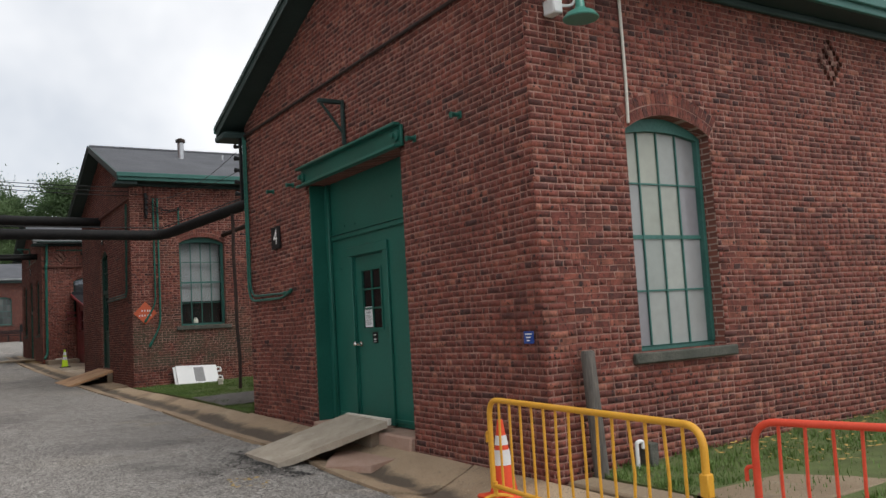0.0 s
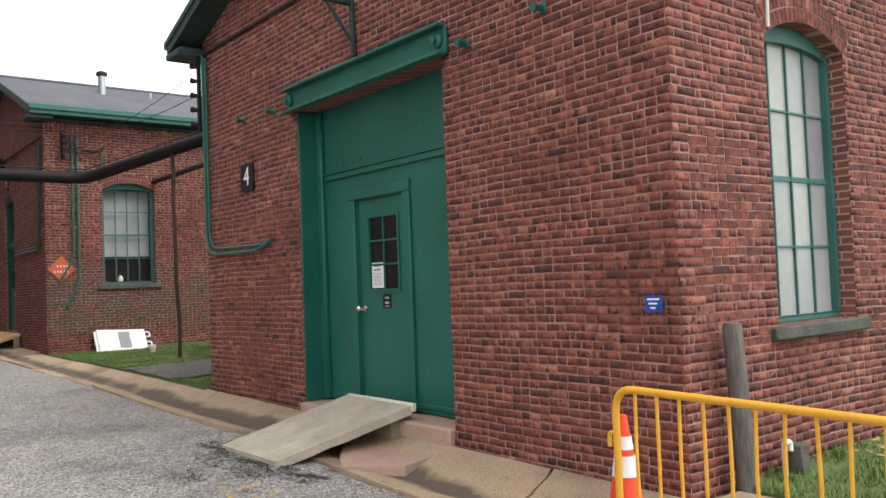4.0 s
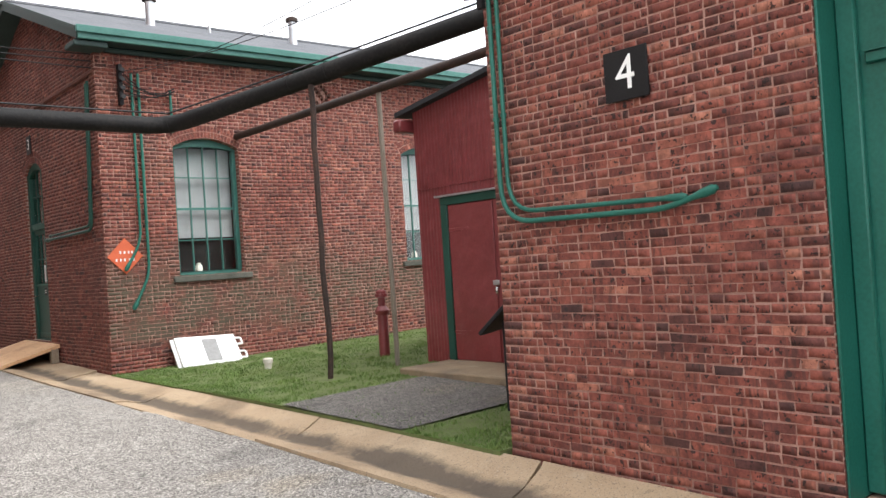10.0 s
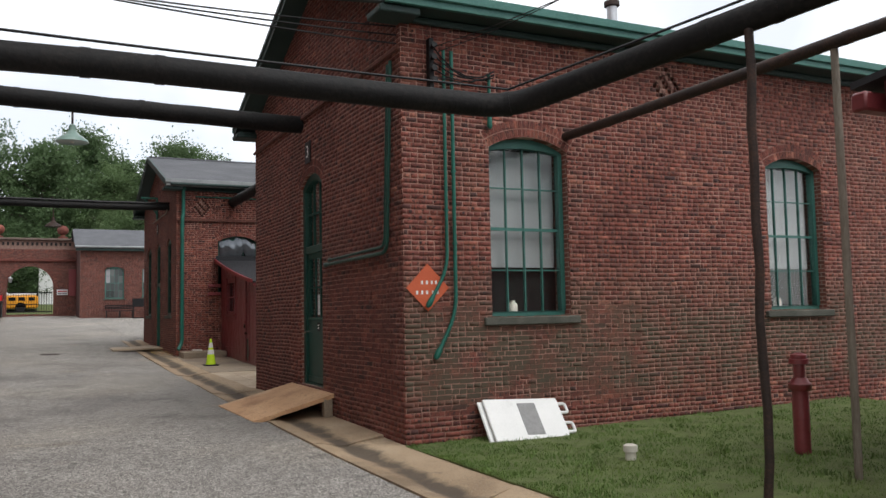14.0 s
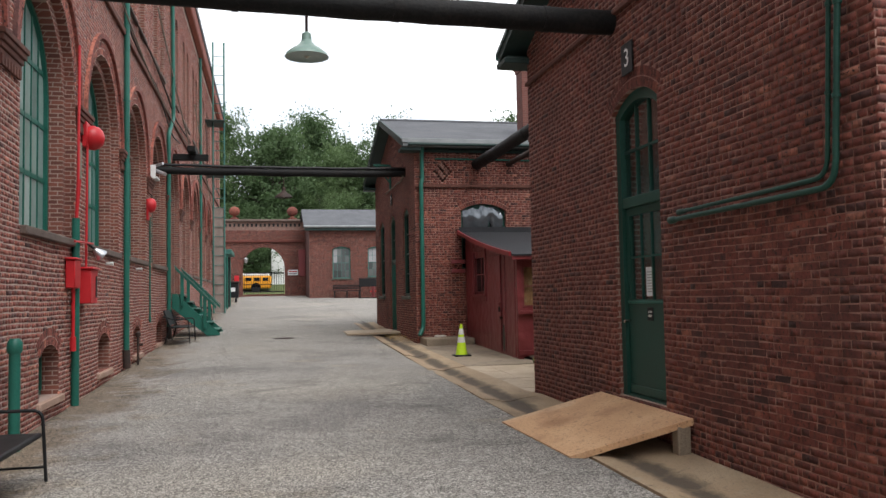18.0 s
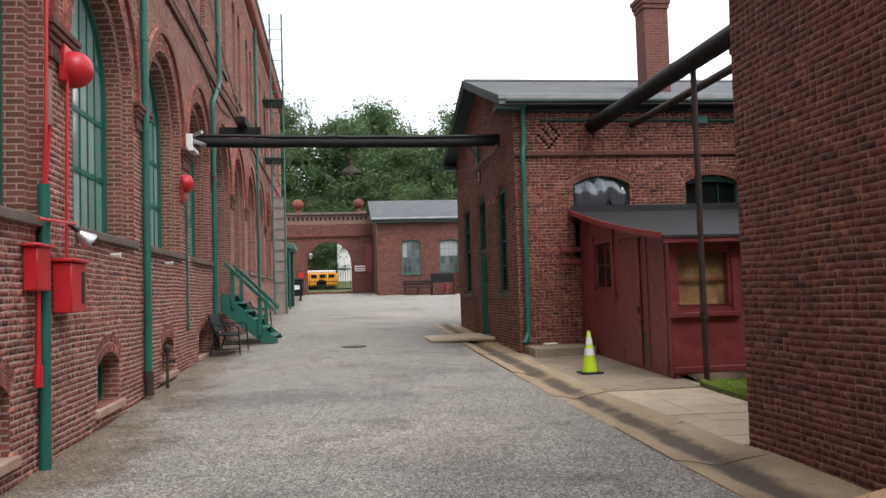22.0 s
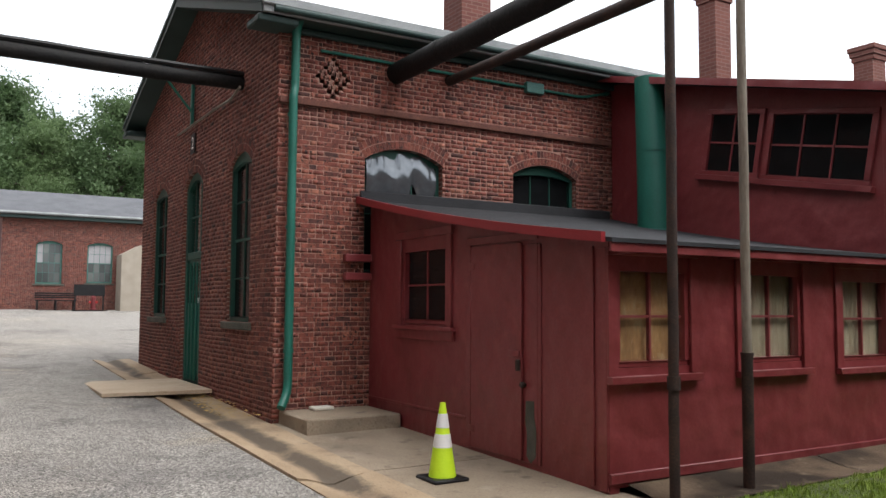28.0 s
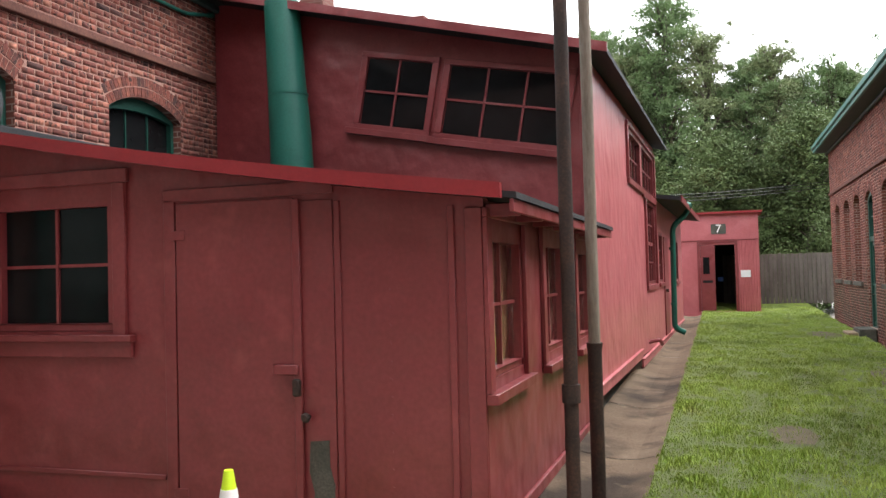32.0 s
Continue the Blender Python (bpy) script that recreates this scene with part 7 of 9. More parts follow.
# ---- lawns ----
def lawn(name, x0, x1, y0, y1, label, blades, holes=(), seed=0, hgt=(0.025, 0.06), lift=0.0, blade_mat=None, worn=()):
    """A soil sheet with grass blades; holes: boxes left bare."""
    nx, ny = max(2, int((x1 - x0) / 0.5)), max(2, int((y1 - y0) / 0.5))
    xs, ys = [x0 + (x1 - x0) * i / nx for i in range(nx + 1)], [y0 + (y1 - y0) * i / ny for i in range(ny + 1)]
    z = lambda x, y: lawn_z(x, y) + lift + 0.015 * noise.noise((x * 0.9, y * 0.9, 4))
    sheet = grid_mesh(xs, ys, z)
    n, m = len(xs), len(ys)
    rim = [i for i in range(n)] + [j * n + n - 1 for j in range(1, m)] + [(m - 1) * n + i for i in range(n - 2, -1, -1)] + [j * n for j in range(m - 2, 0, -1)]
    k = len(sheet.v)
    sheet.v += [(sheet.v[i][0], sheet.v[i][1], sheet.v[i][2] - 0.2) for i in rim]
    sheet.f += [(rim[i - 1], rim[i], k + i, k + (i - 1) % len(rim)) for i in range(len(rim))]
    solid(name, sheet, M_SOIL, label, "lawn", kind="structure")
    rng = np.random.default_rng(seed)
    u, v = rng.random(blades), rng.random(blades)
    px, py = x0 + (x1 - x0) * u ** 1.5, y0 + (y1 - y0) * v
    keep = np.ones(blades, bool)
    for a, b, c, d in holes:
        keep &= ~((px > a) & (px < b) & (py > c) & (py < d) & (rng.random(blades) < 0.9))
    for a, b, c, d in worn:
        q = ((px - a) / c) ** 2 + ((py - b) / d) ** 2 + 0.5 * np.sin(px * 7.1 + a) * np.sin(py * 9.3)
        keep &= ~((q < 1) & (rng.random(blades) < 0.7))
        keep &= ~((q < 1.6) & (rng.random(blades) < 0.35))
    px, py = px[keep], py[keep]
    n = len(px)
    pz = np.array([z(a, b) for a, b in zip(px, py)])
    tuft = np.array([noise.noise((a * 3.1, b * 3.1, 2.0)) + 0.6 * noise.noise((a * 8.0, b * 8.0, 5.0)) for a, b in zip(px, py)])
    h = rng.uniform(*hgt, n) * np.clip(0.85 + 0.9 * tuft, 0.35, 1.9)
    an, le = rng.uniform(0, 2 * np.pi, n), rng.uniform(0.1, 0.7, n)
    w = rng.uniform(0.003, 0.0065, n) * np.clip(1.0 + 0.8 * tuft, 0.6, 1.8)
    dx, dy = np.cos(an), np.sin(an)
    co = np.zeros((n, 3, 3))
    co[:, 0] = np.stack([px - dy * w, py + dx * w, pz - 0.004], 1)
    co[:, 1] = np.stack([px + dy * w, py - dx * w, pz - 0.004], 1)
    co[:, 2] = np.stack([px + dx * le * h, py + dy * le * h, pz + h], 1)
    me = bpy.data.meshes.new("grass")
    me.vertices.add(n * 3)
    me.vertices.foreach_set("co", co.reshape(-1) * K)
    me.loops.add(n * 3)
    me.loops.foreach_set("vertex_index", np.arange(n * 3))
    me.polygons.add(n)
    me.polygons.foreach_set("loop_start", np.arange(0, n * 3, 3))
    me.update(calc_edges=True)
    gr = part("grass", me, blade_mat or M_GRASS, None, "short green mown grass", False)
    tagged(gr, category="grass", kind="stuff")


lawn("lawn_south", 4.55, 11.0, 0.5, 5.2, "mown grass beside the brick workshop", 40000, [(4.4, 12.0, 3.3, 4.2)], 1)
lawn("lawn_between", 4.12, 11.0, 12.25, 20.15, "mown grass between two workshops", 90000, [(4.0, 6.9, 13.35, 15.4), (5.9, 6.9, 13.4, 15.85), (6.75, 11, 12, 16.3), (5.1, 5.6, 16.1, 16.6)], 2, (0.012, 0.036), lift=-0.012)
WORN = ((8.75, 29.24, 0.36, 0.20), (12.5, 27.70, 1.3, 0.26), (9.4, 27.82, 1.3, 0.24), (18.9, 27.9, 0.7, 0.3))
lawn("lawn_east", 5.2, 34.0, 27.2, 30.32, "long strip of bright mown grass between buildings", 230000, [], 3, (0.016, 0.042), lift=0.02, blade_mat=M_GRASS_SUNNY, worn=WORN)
for x, y, rx, ry in WORN:
    g = G()
    ring = [(x + rx * (1.08 + 0.35 * noise.noise((math.cos(a) * 1.6, math.sin(a) * 1.6, x))) * math.cos(a), max(27.03, y + ry * (1.08 + 0.35 * noise.noise((math.cos(a) * 1.6, math.sin(a) * 1.6, y))) * math.sin(a))) for a in (k * 0.1309 for k in range(48))]
    g.add([(a, b, lawn_z(a, b) + 0.02 + 0.015 * noise.noise((a * 0.9, b * 0.9, 4)) + 0.004) for a, b in ring] + [(x, y, lawn_z(x, y) + 0.02 + 0.015 * noise.noise((x * 0.9, y * 0.9, 4)) + 0.006)], [(k, (k + 1) % 48, 48) for k in range(48)])
    solid("bare_patch", g, M_EARTH, "bare earth patch worn in the grass", "soil", kind="structure")
pathA = thing("asphalt_path", (5, 14.4, lawn_z(5, 14)), "dark asphalt path to the red shed doors", "path", kind="structure")
part("surface", grid_mesh([4.12 + 0.31 * i for i in range(7)], [13.4 + 0.24 * i for i in range(9)], lambda x, y: lawn_z(x, y) + 0.004 + (0.008 * noise.noise((x * 3, y * 3, 0)))), M_CHIPDARK, pathA)
solid("concrete_sill", G().box(5.95, 6.80, 13.62, 15.78, 0.2, 0.455, 0.015), M_CONC, "tan concrete door slab before the red shed", "slab")

# ---- paving by the lean-to shed ----
apron = thing("concrete_apron", (4.6, 32, road_z(32) + 0.1), "stained tan concrete apron before the red shed", "pavement", kind="structure")
for y0, y1 in ((30.28, 32.55), (32.57, 35.19)):
    slab_strip("apron_slab", lambda y: inner_x(y) + 0.006, lambda y: 5.30, y0, y1, lambda s, y: 0.006 + 0.012 * s, apron, material=M_APRON)
flag = thing("concrete_path", (4.8, 28.6, road_z(28.6) + 0.1), "worn stained concrete path slabs beside the lane", "pavement", kind="structure")
for y0, y1 in ((27.02, 28.48), (28.505, 30.26)):
    nr = 4
    for k in range(nr):
        ya, yb = y0 + (y1 - y0) * k / nr, y0 + (y1 - y0) * (k + 1) / nr - 0.005
        for xa, xb in ((0.0, 4.355), (4.360, 4.650), (4.655, 4.945), (4.950, 5.24)):
            slab_strip("paving_slab", (lambda y, x=xa: x) if xa else (lambda y: inner_x(y) + 0.012), lambda y, x=xb: x, ya, yb, lambda s, y, h=rg.uniform(0.004, 0.007): h, flag, material=M_PATH)
solid("concrete_step", G().box(4.02, 5.12, 34.32, 35.19, 0.45, 0.83, 0.015), M_APRON, "grey concrete step block at the brick corner", "step")
solid("wood_scrap", G().box(4.35, 4.60, 34.95, 35.12, 0.831, 0.87, 0.01), M_PALE, "scrap of pale wood lying on the step", "scrap")
side = thing("side_gutter", (14, 30.6, 0.7), "cracked dark concrete gutter strip along the red wall", "gutter", kind="structure")
for i in range(8):
    x0 = 5.32 + i * 2.3
    g = G()
    xs = [x0, x0 + 2.28]
    za = [lawn_z(x, 30.5) for x in xs]
    for k, (ya, yb, da, db) in enumerate(((30.30, 30.48, 0.03, -0.01), (30.48, 30.66, -0.01, -0.01), (30.66, 30.99, -0.01, 0.05))):
        g.add([(xs[0], ya, za[0] + da), (xs[1], ya, za[1] + da), (xs[1], yb, za[1] + db), (xs[0], yb, za[0] + db)], [(0, 1, 2, 3)])
    part("gutter_slab", g, M_DIRTYCONC, side)

# ---- white board, small things on the lawn ----
wb = thing("folded_sign_board", (5.5, 19.9, lawn_z(5, 20)), "white plastic folding sign board leaning on brick", "sign board")
M4 = Matrix.Translation((5.52, 19.74, 0.345)) @ pose(0, 0, 0, -41, 0, 0) @ pose(0, 0, 0, 0, 3, 0)
for k, dy in enumerate((0.0, 0.045)):
    part("panel", G().box(-0.50, 0.46, dy, dy + 0.03, 0.0, 0.56, 0.012, M4 @ pose(-0.05 * k, 0, 0, 0, 0, 0)), M_WHITE, wb)
for z in (0.10, 0.36):
    part("handle", G().tube(arc_round([M4 @ Vector((0.45, 0.015, z)), M4 @ Vector((0.55, 0.015, z)), M4 @ Vector((0.55, 0.015, z + 0.12)), M4 @ Vector((0.45, 0.015, z + 0.12))], 0.03), 0.018, 8), M_WHITE, wb)
part("picture", G().box(-0.09, 0.14, -0.004, -0.001, 0.07, 0.49, 0, M4), M_INK, wb, "faded grey picture")
pc = thing("pipe_cap", (5.5, 18.1, lawn_z(5, 18)), "small cream capped pipe end in the grass", "pipe")
part("stub", G().lathe([(0.05, 0.28), (0.05, 0.45), (0.066, 0.455), (0.066, 0.51), (0.045, 0.52)], (5.5, 18.1, 0), 16), M_PALE, pc)
bo = thing("iron_bollard", (6.96, 17.42, 0.4), "dark red iron pipe bollard with a flanged collar", "bollard")
part("shaft", G().tube([(6.96, 17.42, 0.3), (6.96, 17.42, 1.0)], 0.075, 16), M_RED, bo)
part("collar", G().lathe([(0.095, 0.98), (0.105, 1.0), (0.105, 1.04), (0.085, 1.06), (0.06, 1.10)], (6.96, 17.42, 0), 16), M_RED, bo)
part("cap", G().lathe([(0.05, 1.06), (0.055, 1.22), (0.09, 1.225), (0.09, 1.27), (0.075, 1.275), (0.075, 1.31), (0.03, 1.33)], (6.96, 17.42, 0), 16), M_RED, bo)


def reading_rail(x, y, z, rz, w, d, label, panel_mat, tilt=35, h=0.78):
    """A slanted panel on a post."""
    t = thing("reading_rail", (x, y, z), label, "sign")
    m = Matrix.Translation((x, y, z)) @ pose(0, 0, 0, 0, 0, rz)
    part("post", G().box(-0.03, 0.03, -0.025, 0.025, -0.1, h, 0.006, m), M_BLACK, t)
    mp = m @ pose(0, 0, h, tilt, 0, 0)
    part("panel_frame", G().box(-w, w, -d, d, -0.025, 0.012, 0.006, mp), M_BLACK, t)
    if panel_mat:
        part("panel_face", G().box(-w + 0.025, w - 0.025, -d + 0.025, d - 0.025, 0.0125, 0.015, 0, mp), panel_mat, t, "white printed panel")
        part("panel_photo", G().box(-w + 0.06, w - 0.06, -d + 0.05, -0.03, 0.0152, 0.0165, 0, mp), M_INK, t, "grey photograph")
        for k in range(7):
            part("text_line", G().box(-w + 0.06, w - 0.08 - 0.03 * (k % 3), 0.02 + k * 0.03, 0.024 + k * 0.03, 0.0152, 0.016, 0, mp), M_INK, t)


reading_rail(5.20, 13.20, lawn_z(5.2, 13.2), 205, 0.28, 0.21, "black slanted information stand beside the path", None, 44, 0.84)
reading_rail(5.60, 27.83, lawn_z(5.6, 28.0), -88, 0.42, 0.34, "slanted information panel with white face and black frame", M_PAPER, 50, 0.86)

# ---- red shed A doors ----
fr = thing("shed_doors", (6.78, 14.87, 0.45), "red double doors in a dark green frame", "door")
for u0, u1, v0, v1 in ((15.66, 15.78, 0.40, 2.36), (13.96, 14.06, 0.40, 2.36), (13.96, 15.78, 2.361, 2.46)):
    part("door_frame", G().fbox(FA, u0, u1, v0, v1, 0.02, 0.06, 0.006), M_GREEN_DIM, fr)
part("drip_cap", G().fbox(FA, 13.90, 15.84, 2.462, 2.485, 0.015, 0.10), M_STEEL, fr)
for u0, u1 in ((14.065, 14.86), (14.875, 15.655)):
    part("door_leaf", G().fbox(FA, u0, u1, 0.46, 2.355, 0.018, 0.045, 0.006), M_RED, fr)
for v in (0.8, 2.05):
    part("strap_hinge", G().fbox(FA, 15.30, 15.65, v - 0.02, v + 0.02, 0.046, 0.054, 0.003), M_RED, fr)
    part("strap_hinge", G().fbox(FA, 14.07, 14.4, v - 0.02, v + 0.02, 0.046, 0.054, 0.003), M_RED, fr)
part("hasp", G().fbox(FA, 14.82, 14.92, 1.36, 1.42, 0.046, 0.065, 0.004), M_STEEL, fr)
part("padlock", G().fbox(FA, 14.845, 14.885, 1.26, 1.34, 0.05, 0.075, 0.008), M_CHROME, fr)
part("seam", G().fbox(FA, 12.22, 16.25, 2.60, 2.62, 0.012, 0.022), M_RED, shedA)

# ---- lean-to shed fittings ----
window(FB, wB, 2, 2, shedB, M_RED, M_DARKGLASS, 0.03, 0.05, None, label="small four-pane red window", thin=0.02)
for u0, u1, v0, v1, d in ((33.30, 33.395, 1.76, 2.75, 0.03), (34.365, 34.46, 1.76, 2.75, 0.03), (33.28, 34.48, 2.751, 2.84, 0.035), (33.26, 34.50, 1.66, 1.758, 0.03), (33.24, 34.52, 1.759, 1.80, 0.06),
                          (31.001, 31.10, 0.60, 2.48, 0.022), (31.16, 31.20, 0.62, 2.50, 0.018), (32.94, 33.02, 0.66, 2.62, 0.02), (31.84, 31.88, 0.66, 2.56, 0.014), (31.88, 33.02, 2.605, 2.68, 0.02), (33.03, 35.18, 0.92, 0.95, 0.015)):
    part("trim_board", G().fbox(FB, u0, u1, v0, v1, 0.0015, d, 0.004), M_RED, shedB)
dB = part("door", G().fbox(FB, 32.13, 32.93, 0.67, 2.59, 0.0015, 0.022, 0.004), M_RED, shedB, "red sheet-clad door leaf")
dB2 = part("door", G().fbox(FB, 31.885, 32.115, 0.66, 2.57, 0.0015, 0.012, 0.004), M_RED, shedB)
part("meeting_strip", G().fbox(FB, 32.085, 32.135, 0.67, 2.58, 0.022, 0.040, 0.004), M_RED, dB)
part("hasp", G().fbox(FB, 32.10, 32.26, 1.57, 1.63, 0.04, 0.06, 0.006), M_RED, dB)
part("padlock", G().fbox(FB, 32.08, 32.13, 1.45, 1.55, 0.045, 0.08, 0.01), M_RUST, dB, "rusty padlock")
part("knob", G().tube([FB.p(32.06, 1.33, 0.01), FB.p(32.06, 1.33, 0.05), FB.p(32.06, 1.33, 0.07)], 0.025, 12, [0.015, 0.03, 0.018]), M_RUST, dB)
part("worn_patch", G().prism(FB, [(32.05, 1.19), (31.93, 1.20), (31.93, 1.05), (31.90, 0.95), (31.91, 0.72), (31.98, 0.66), (32.04, 0.72), (32.03, 0.9), (32.06, 1.02)], 0.0125, 0.0155), M_STONE, shedB, "bare grey patch of worn paint")
for v in (0.85, 2.4):
    part("hinge", G().fbox(FB, 32.86, 32.96, v - 0.03, v + 0.03, 0.0225, 0.03, 0.003), M_RED, dB)
for k in range(18):
    part("nail_head", G().tube([FB.p(31.55, 0.75 + 0.1 * k, 0.0), FB.p(31.55, 0.75 + 0.1 * k, 0.004)], 0.006, 6), M_RED, shedB)
for h in wBS:
    window(FBS, h, 2, 2, shedB, M_RED, M_GLASS, 0.03, 0.045, None, label="small four-pane red window with ochre curtain", thin=0.02)
    u0, u1, v0, v1, _ = h
    for a, b, c, d, e in ((u0 - 0.10, u0 - 0.002, v0 - 0.06, v1 + 0.08, 0.03), (u1 + 0.002, u1 + 0.10, v0 - 0.06, v1 + 0.08, 0.03), (u0 - 0.10, u1 + 0.10, v0 - 0.12, v0 - 0.061, 0.07), (u0 - 0.10, u1 + 0.10, v1 + 0.081, v1 + 0.13, 0.03)):
        part("trim_board", G().fbox(FBS, a, b, c, d, 0.0015, e, 0.004), M_RED, shedB)
    g = G()
    n = 24
    g.v = [FBS.p(u0 + (u1 - u0) * i / n, v, -0.10 - (0.003 if h is wBS[0] else 0.008) * math.sin(i * 1.7)) for i in range(n + 1) for v in (v0, v1)]
    g.f = [(2 * i, 2 * i + 2, 2 * i + 3, 2 * i + 1) for i in range(n)]
    part("curtain", g, M_CURTAIN if h is wBS[0] else M_CURTAIN2, shedB, "stained ochre paper behind the glass" if h is wBS[0] else "grey-beige curtain")
part("base_trim", G().box(5.14, 8.99, 30.965, 30.998, 0.66, 0.74, 0.006), M_RED, shedB)
part("eave_board", G().box(4.99, 9.04, 30.79, 30.812, 2.435, 2.503, 0.004), M_RED, shedB)
for i in range(7):
    part("rafter_end", G().box(5.2 + 0.6 * i, 5.26 + 0.6 * i, 30.813, 30.998, 2.43, 2.50, 0.004), M_RED, shedB)
part("flashing", G().box(5.0, 8.98, 35.165, 35.198, 3.20, 3.40, 0.01), M_SLATE, shedB)
for z in (2.58, 2.36):
    part("ledge_block", G().box(4.78, 5.13, 35.10, 35.188, z - 0.045, z + 0.045, 0.008), M_RED, shedB)
# big green duct and cladding details of the tall red building
du = thing("vent_duct", (8.85, 34.15, 3.2), "large tapered green sheet-metal vent duct", "duct")
part("duct_body", G().tube([(8.80, 34.10, 2.95), (8.80, 34.12, 3.6), (8.80, 34.16, 4.3), (8.80, 34.20, 5.10)], 0.2, 20, [0.235, 0.225, 0.205, 0.19]), M_GREEN, du)
part("seam", G().tube([(8.80, 34.14, 4.08), (8.80, 34.14, 4.10)], 0.217, 20), M_GREEN, du)
part("collar", G().tube([(8.80, 34.10, 2.93), (8.80, 34.10, 3.04)], 0.26, 20), M_TEAL, du)


def tilted_sash(u0, u1, v0, h, cols):
    """A sash in the west wall, canted with the roof slope."""
    m = Matrix.Translation(FR.p(u1, v0, 0)) @ Matrix.Rotation(radians(10.5), 4, "X")
    w = u1 - u0
    t = part("window", G().box(-0.03, 0.002, -w, 0, 0, 0.05, 0.004, m), M_RED, redb, "canted red sash window with dark panes")
    F0 = lambda a, b, c, d, e, f, bv=0.004: G().box(-f, -e, -w + a, -w + b, c, d, bv, m)
    part("window_frame", F0(0, w, h - 0.06, h, -0.001, 0.035), M_RED, t)
    part("window_frame", F0(0, 0.07, 0.05, h - 0.06, -0.001, 0.035), M_RED, t)
    part("window_frame", F0(w - 0.07, w, 0.05, h - 0.06, -0.001, 0.035), M_RED, t)
    for i in range(cols):
        for k in range(2):
            a, b = 0.07 + (w - 0.14) * i / cols, 0.07 + (w - 0.14) * (i + 1) / cols
            c, d = 0.05 + (h - 0.11) * k / 2, 0.05 + (h - 0.11) * (k + 1) / 2
            part("pane", F0(a + 0.008, b - 0.008, c + 0.008, d - 0.008, 0.003, 0.006, 0), M_DARKGLASS, t, smooth=False)
    for i in range(1, cols):
        a = 0.07 + (w - 0.14) * i / cols
        part("muntin", F0(a - 0.011, a + 0.011, 0.05, h - 0.06, 0.0, 0.02, 0), M_RED, t)
    part("muntin", F0(0.07, w - 0.07, (h - 0.01) / 2 - 0.011, (h - 0.01) / 2 + 0.011, 0.0, 0.02, 0), M_RED, t)
    part("window_sill", F0(-0.06, w + 0.06, -0.07, -0.002, -0.001, 0.08), M_RED, t)


tilted_sash(32.60, 33.48, 3.72, 0.82, 2)
tilted_sash(31.18, 32.56, 3.54, 0.82, 3)
part("corner_board", G().fbox(FR, 30.952, 31.05, 0.95, 4.2, 0.0015, 0.02, 0.004), M_RED, redb)
part("corner_board", G().fbox(FRS, 9.002, 9.06, 1.0, 4.2, 0.0015, 0.02, 0.004), M_RED_LIT, redb)
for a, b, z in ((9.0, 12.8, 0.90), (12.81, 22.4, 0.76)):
    part("base_trim", G().fbox(FRS, a, b, z, z + 0.10, 0.0015, 0.03, 0.004), M_RED_LIT, redb)
    part("base_moulding", G().fbox(FRS, a, b, z + 0.101, z + 0.125, 0.0015, 0.045, 0.004), M_RED_LIT, redb)
for h, cols, rows, bars, lab in ((RS[0], 4, 2, (), "many-paned red window"), (RS[1], 4, 2, (), "many-paned red window"), (RS[2], 4, 4, (2,), "many-paned red window"), (RW[0], 2, 3, (), "small red window"), (RW[1], 2, 3, (), "small red window")):
    window(FRS, h, cols, rows, redb, M_RED, M_DARKGLASS, 0.03, 0.05, None, label=lab, thin=0.022, bars=bars)
part("side_door", G().fbox(FRS, 16.98, 17.85, 0.88, 2.72, 0.0015, 0.025, 0.004), M_RED, redb)
part("door_knob", G().tube([FRS.p(17.08, 1.72, 0.02), FRS.p(17.08, 1.72, 0.08)], 0.03, 8), M_RUST, redb)
part("spigot", G().tube(arc_round([FRS.p(13.9, 1.02, 0.0), FRS.p(13.9, 1.06, 0.16), FRS.p(14.05, 0.98, 0.18)], 0.04), 0.03, 8), M_RED, redb)
for a, b, c, d in ((11.80, 15.50, 4.001, 4.06), (11.80, 13.54, 3.24, 3.309), (13.55, 15.50, 3.201, 3.309), (13.85, 15.50, 1.80, 1.878), (15.96, 16.95, 1.81, 1.878), (20.15, 21.25, 1.77, 1.838), (15.451, 15.53, 1.878, 4.0), (11.77, 11.849, 3.31, 4.0), (13.821, 13.899, 1.88, 3.20)):
    part("trim_board", G().fbox(FRS, a, b, c, d, 0.0015, 0.035, 0.004), M_RED, redb)
redb.rotation_euler[2] = math.radians(-1.0)
gd = thing("downpipe", (18.0, 30.7, 0.8), "green bent downpipe on the red wing", "downpipe")
part("pipe_body", G().tube(arc_round([(17.7, 30.42, 3.34), (18.02, 30.34, 3.38), (18.1, 30.42, 3.2), (18.0, 30.68, 2.95), (18.0, 30.70, 0.95), (18.1, 30.52, 0.86)], 0.12), 0.055, 12), M_GREEN, gd)
for z in (2.5, 1.4):
    part("strap", G().tube([(18.0, 30.70, z), (18.0, 30.70, z + 0.05)], 0.064, 12), M_GREEN, gd)
# brick chimneys
def chimney(x, y, z0, z1, w):
    t = thing("chimney", (x, y, z0), "square red brick chimney with corbelled cap", "chimney")
    part("chimney_shaft", G().box(x - w, x + w, y - w, y + w, z0, z1 - 0.28, 0.006), M_CHIMNEY, t)
    for i in range(3):
        e = 0.025 * (i + 1)
        part("corbel", G().box(x - w - e, x + w + e, y - w - e, y + w + e, z1 - 0.279 + 0.09 * i, z1 - 0.191 + 0.09 * i, 0.006), M_CHIMNEY, t)
    part("flue", G().box(x - w * 0.6, x + w * 0.6, y - w * 0.6, y + w * 0.6, z1 - 0.008, z1 + 0.01), M_DARK, t)


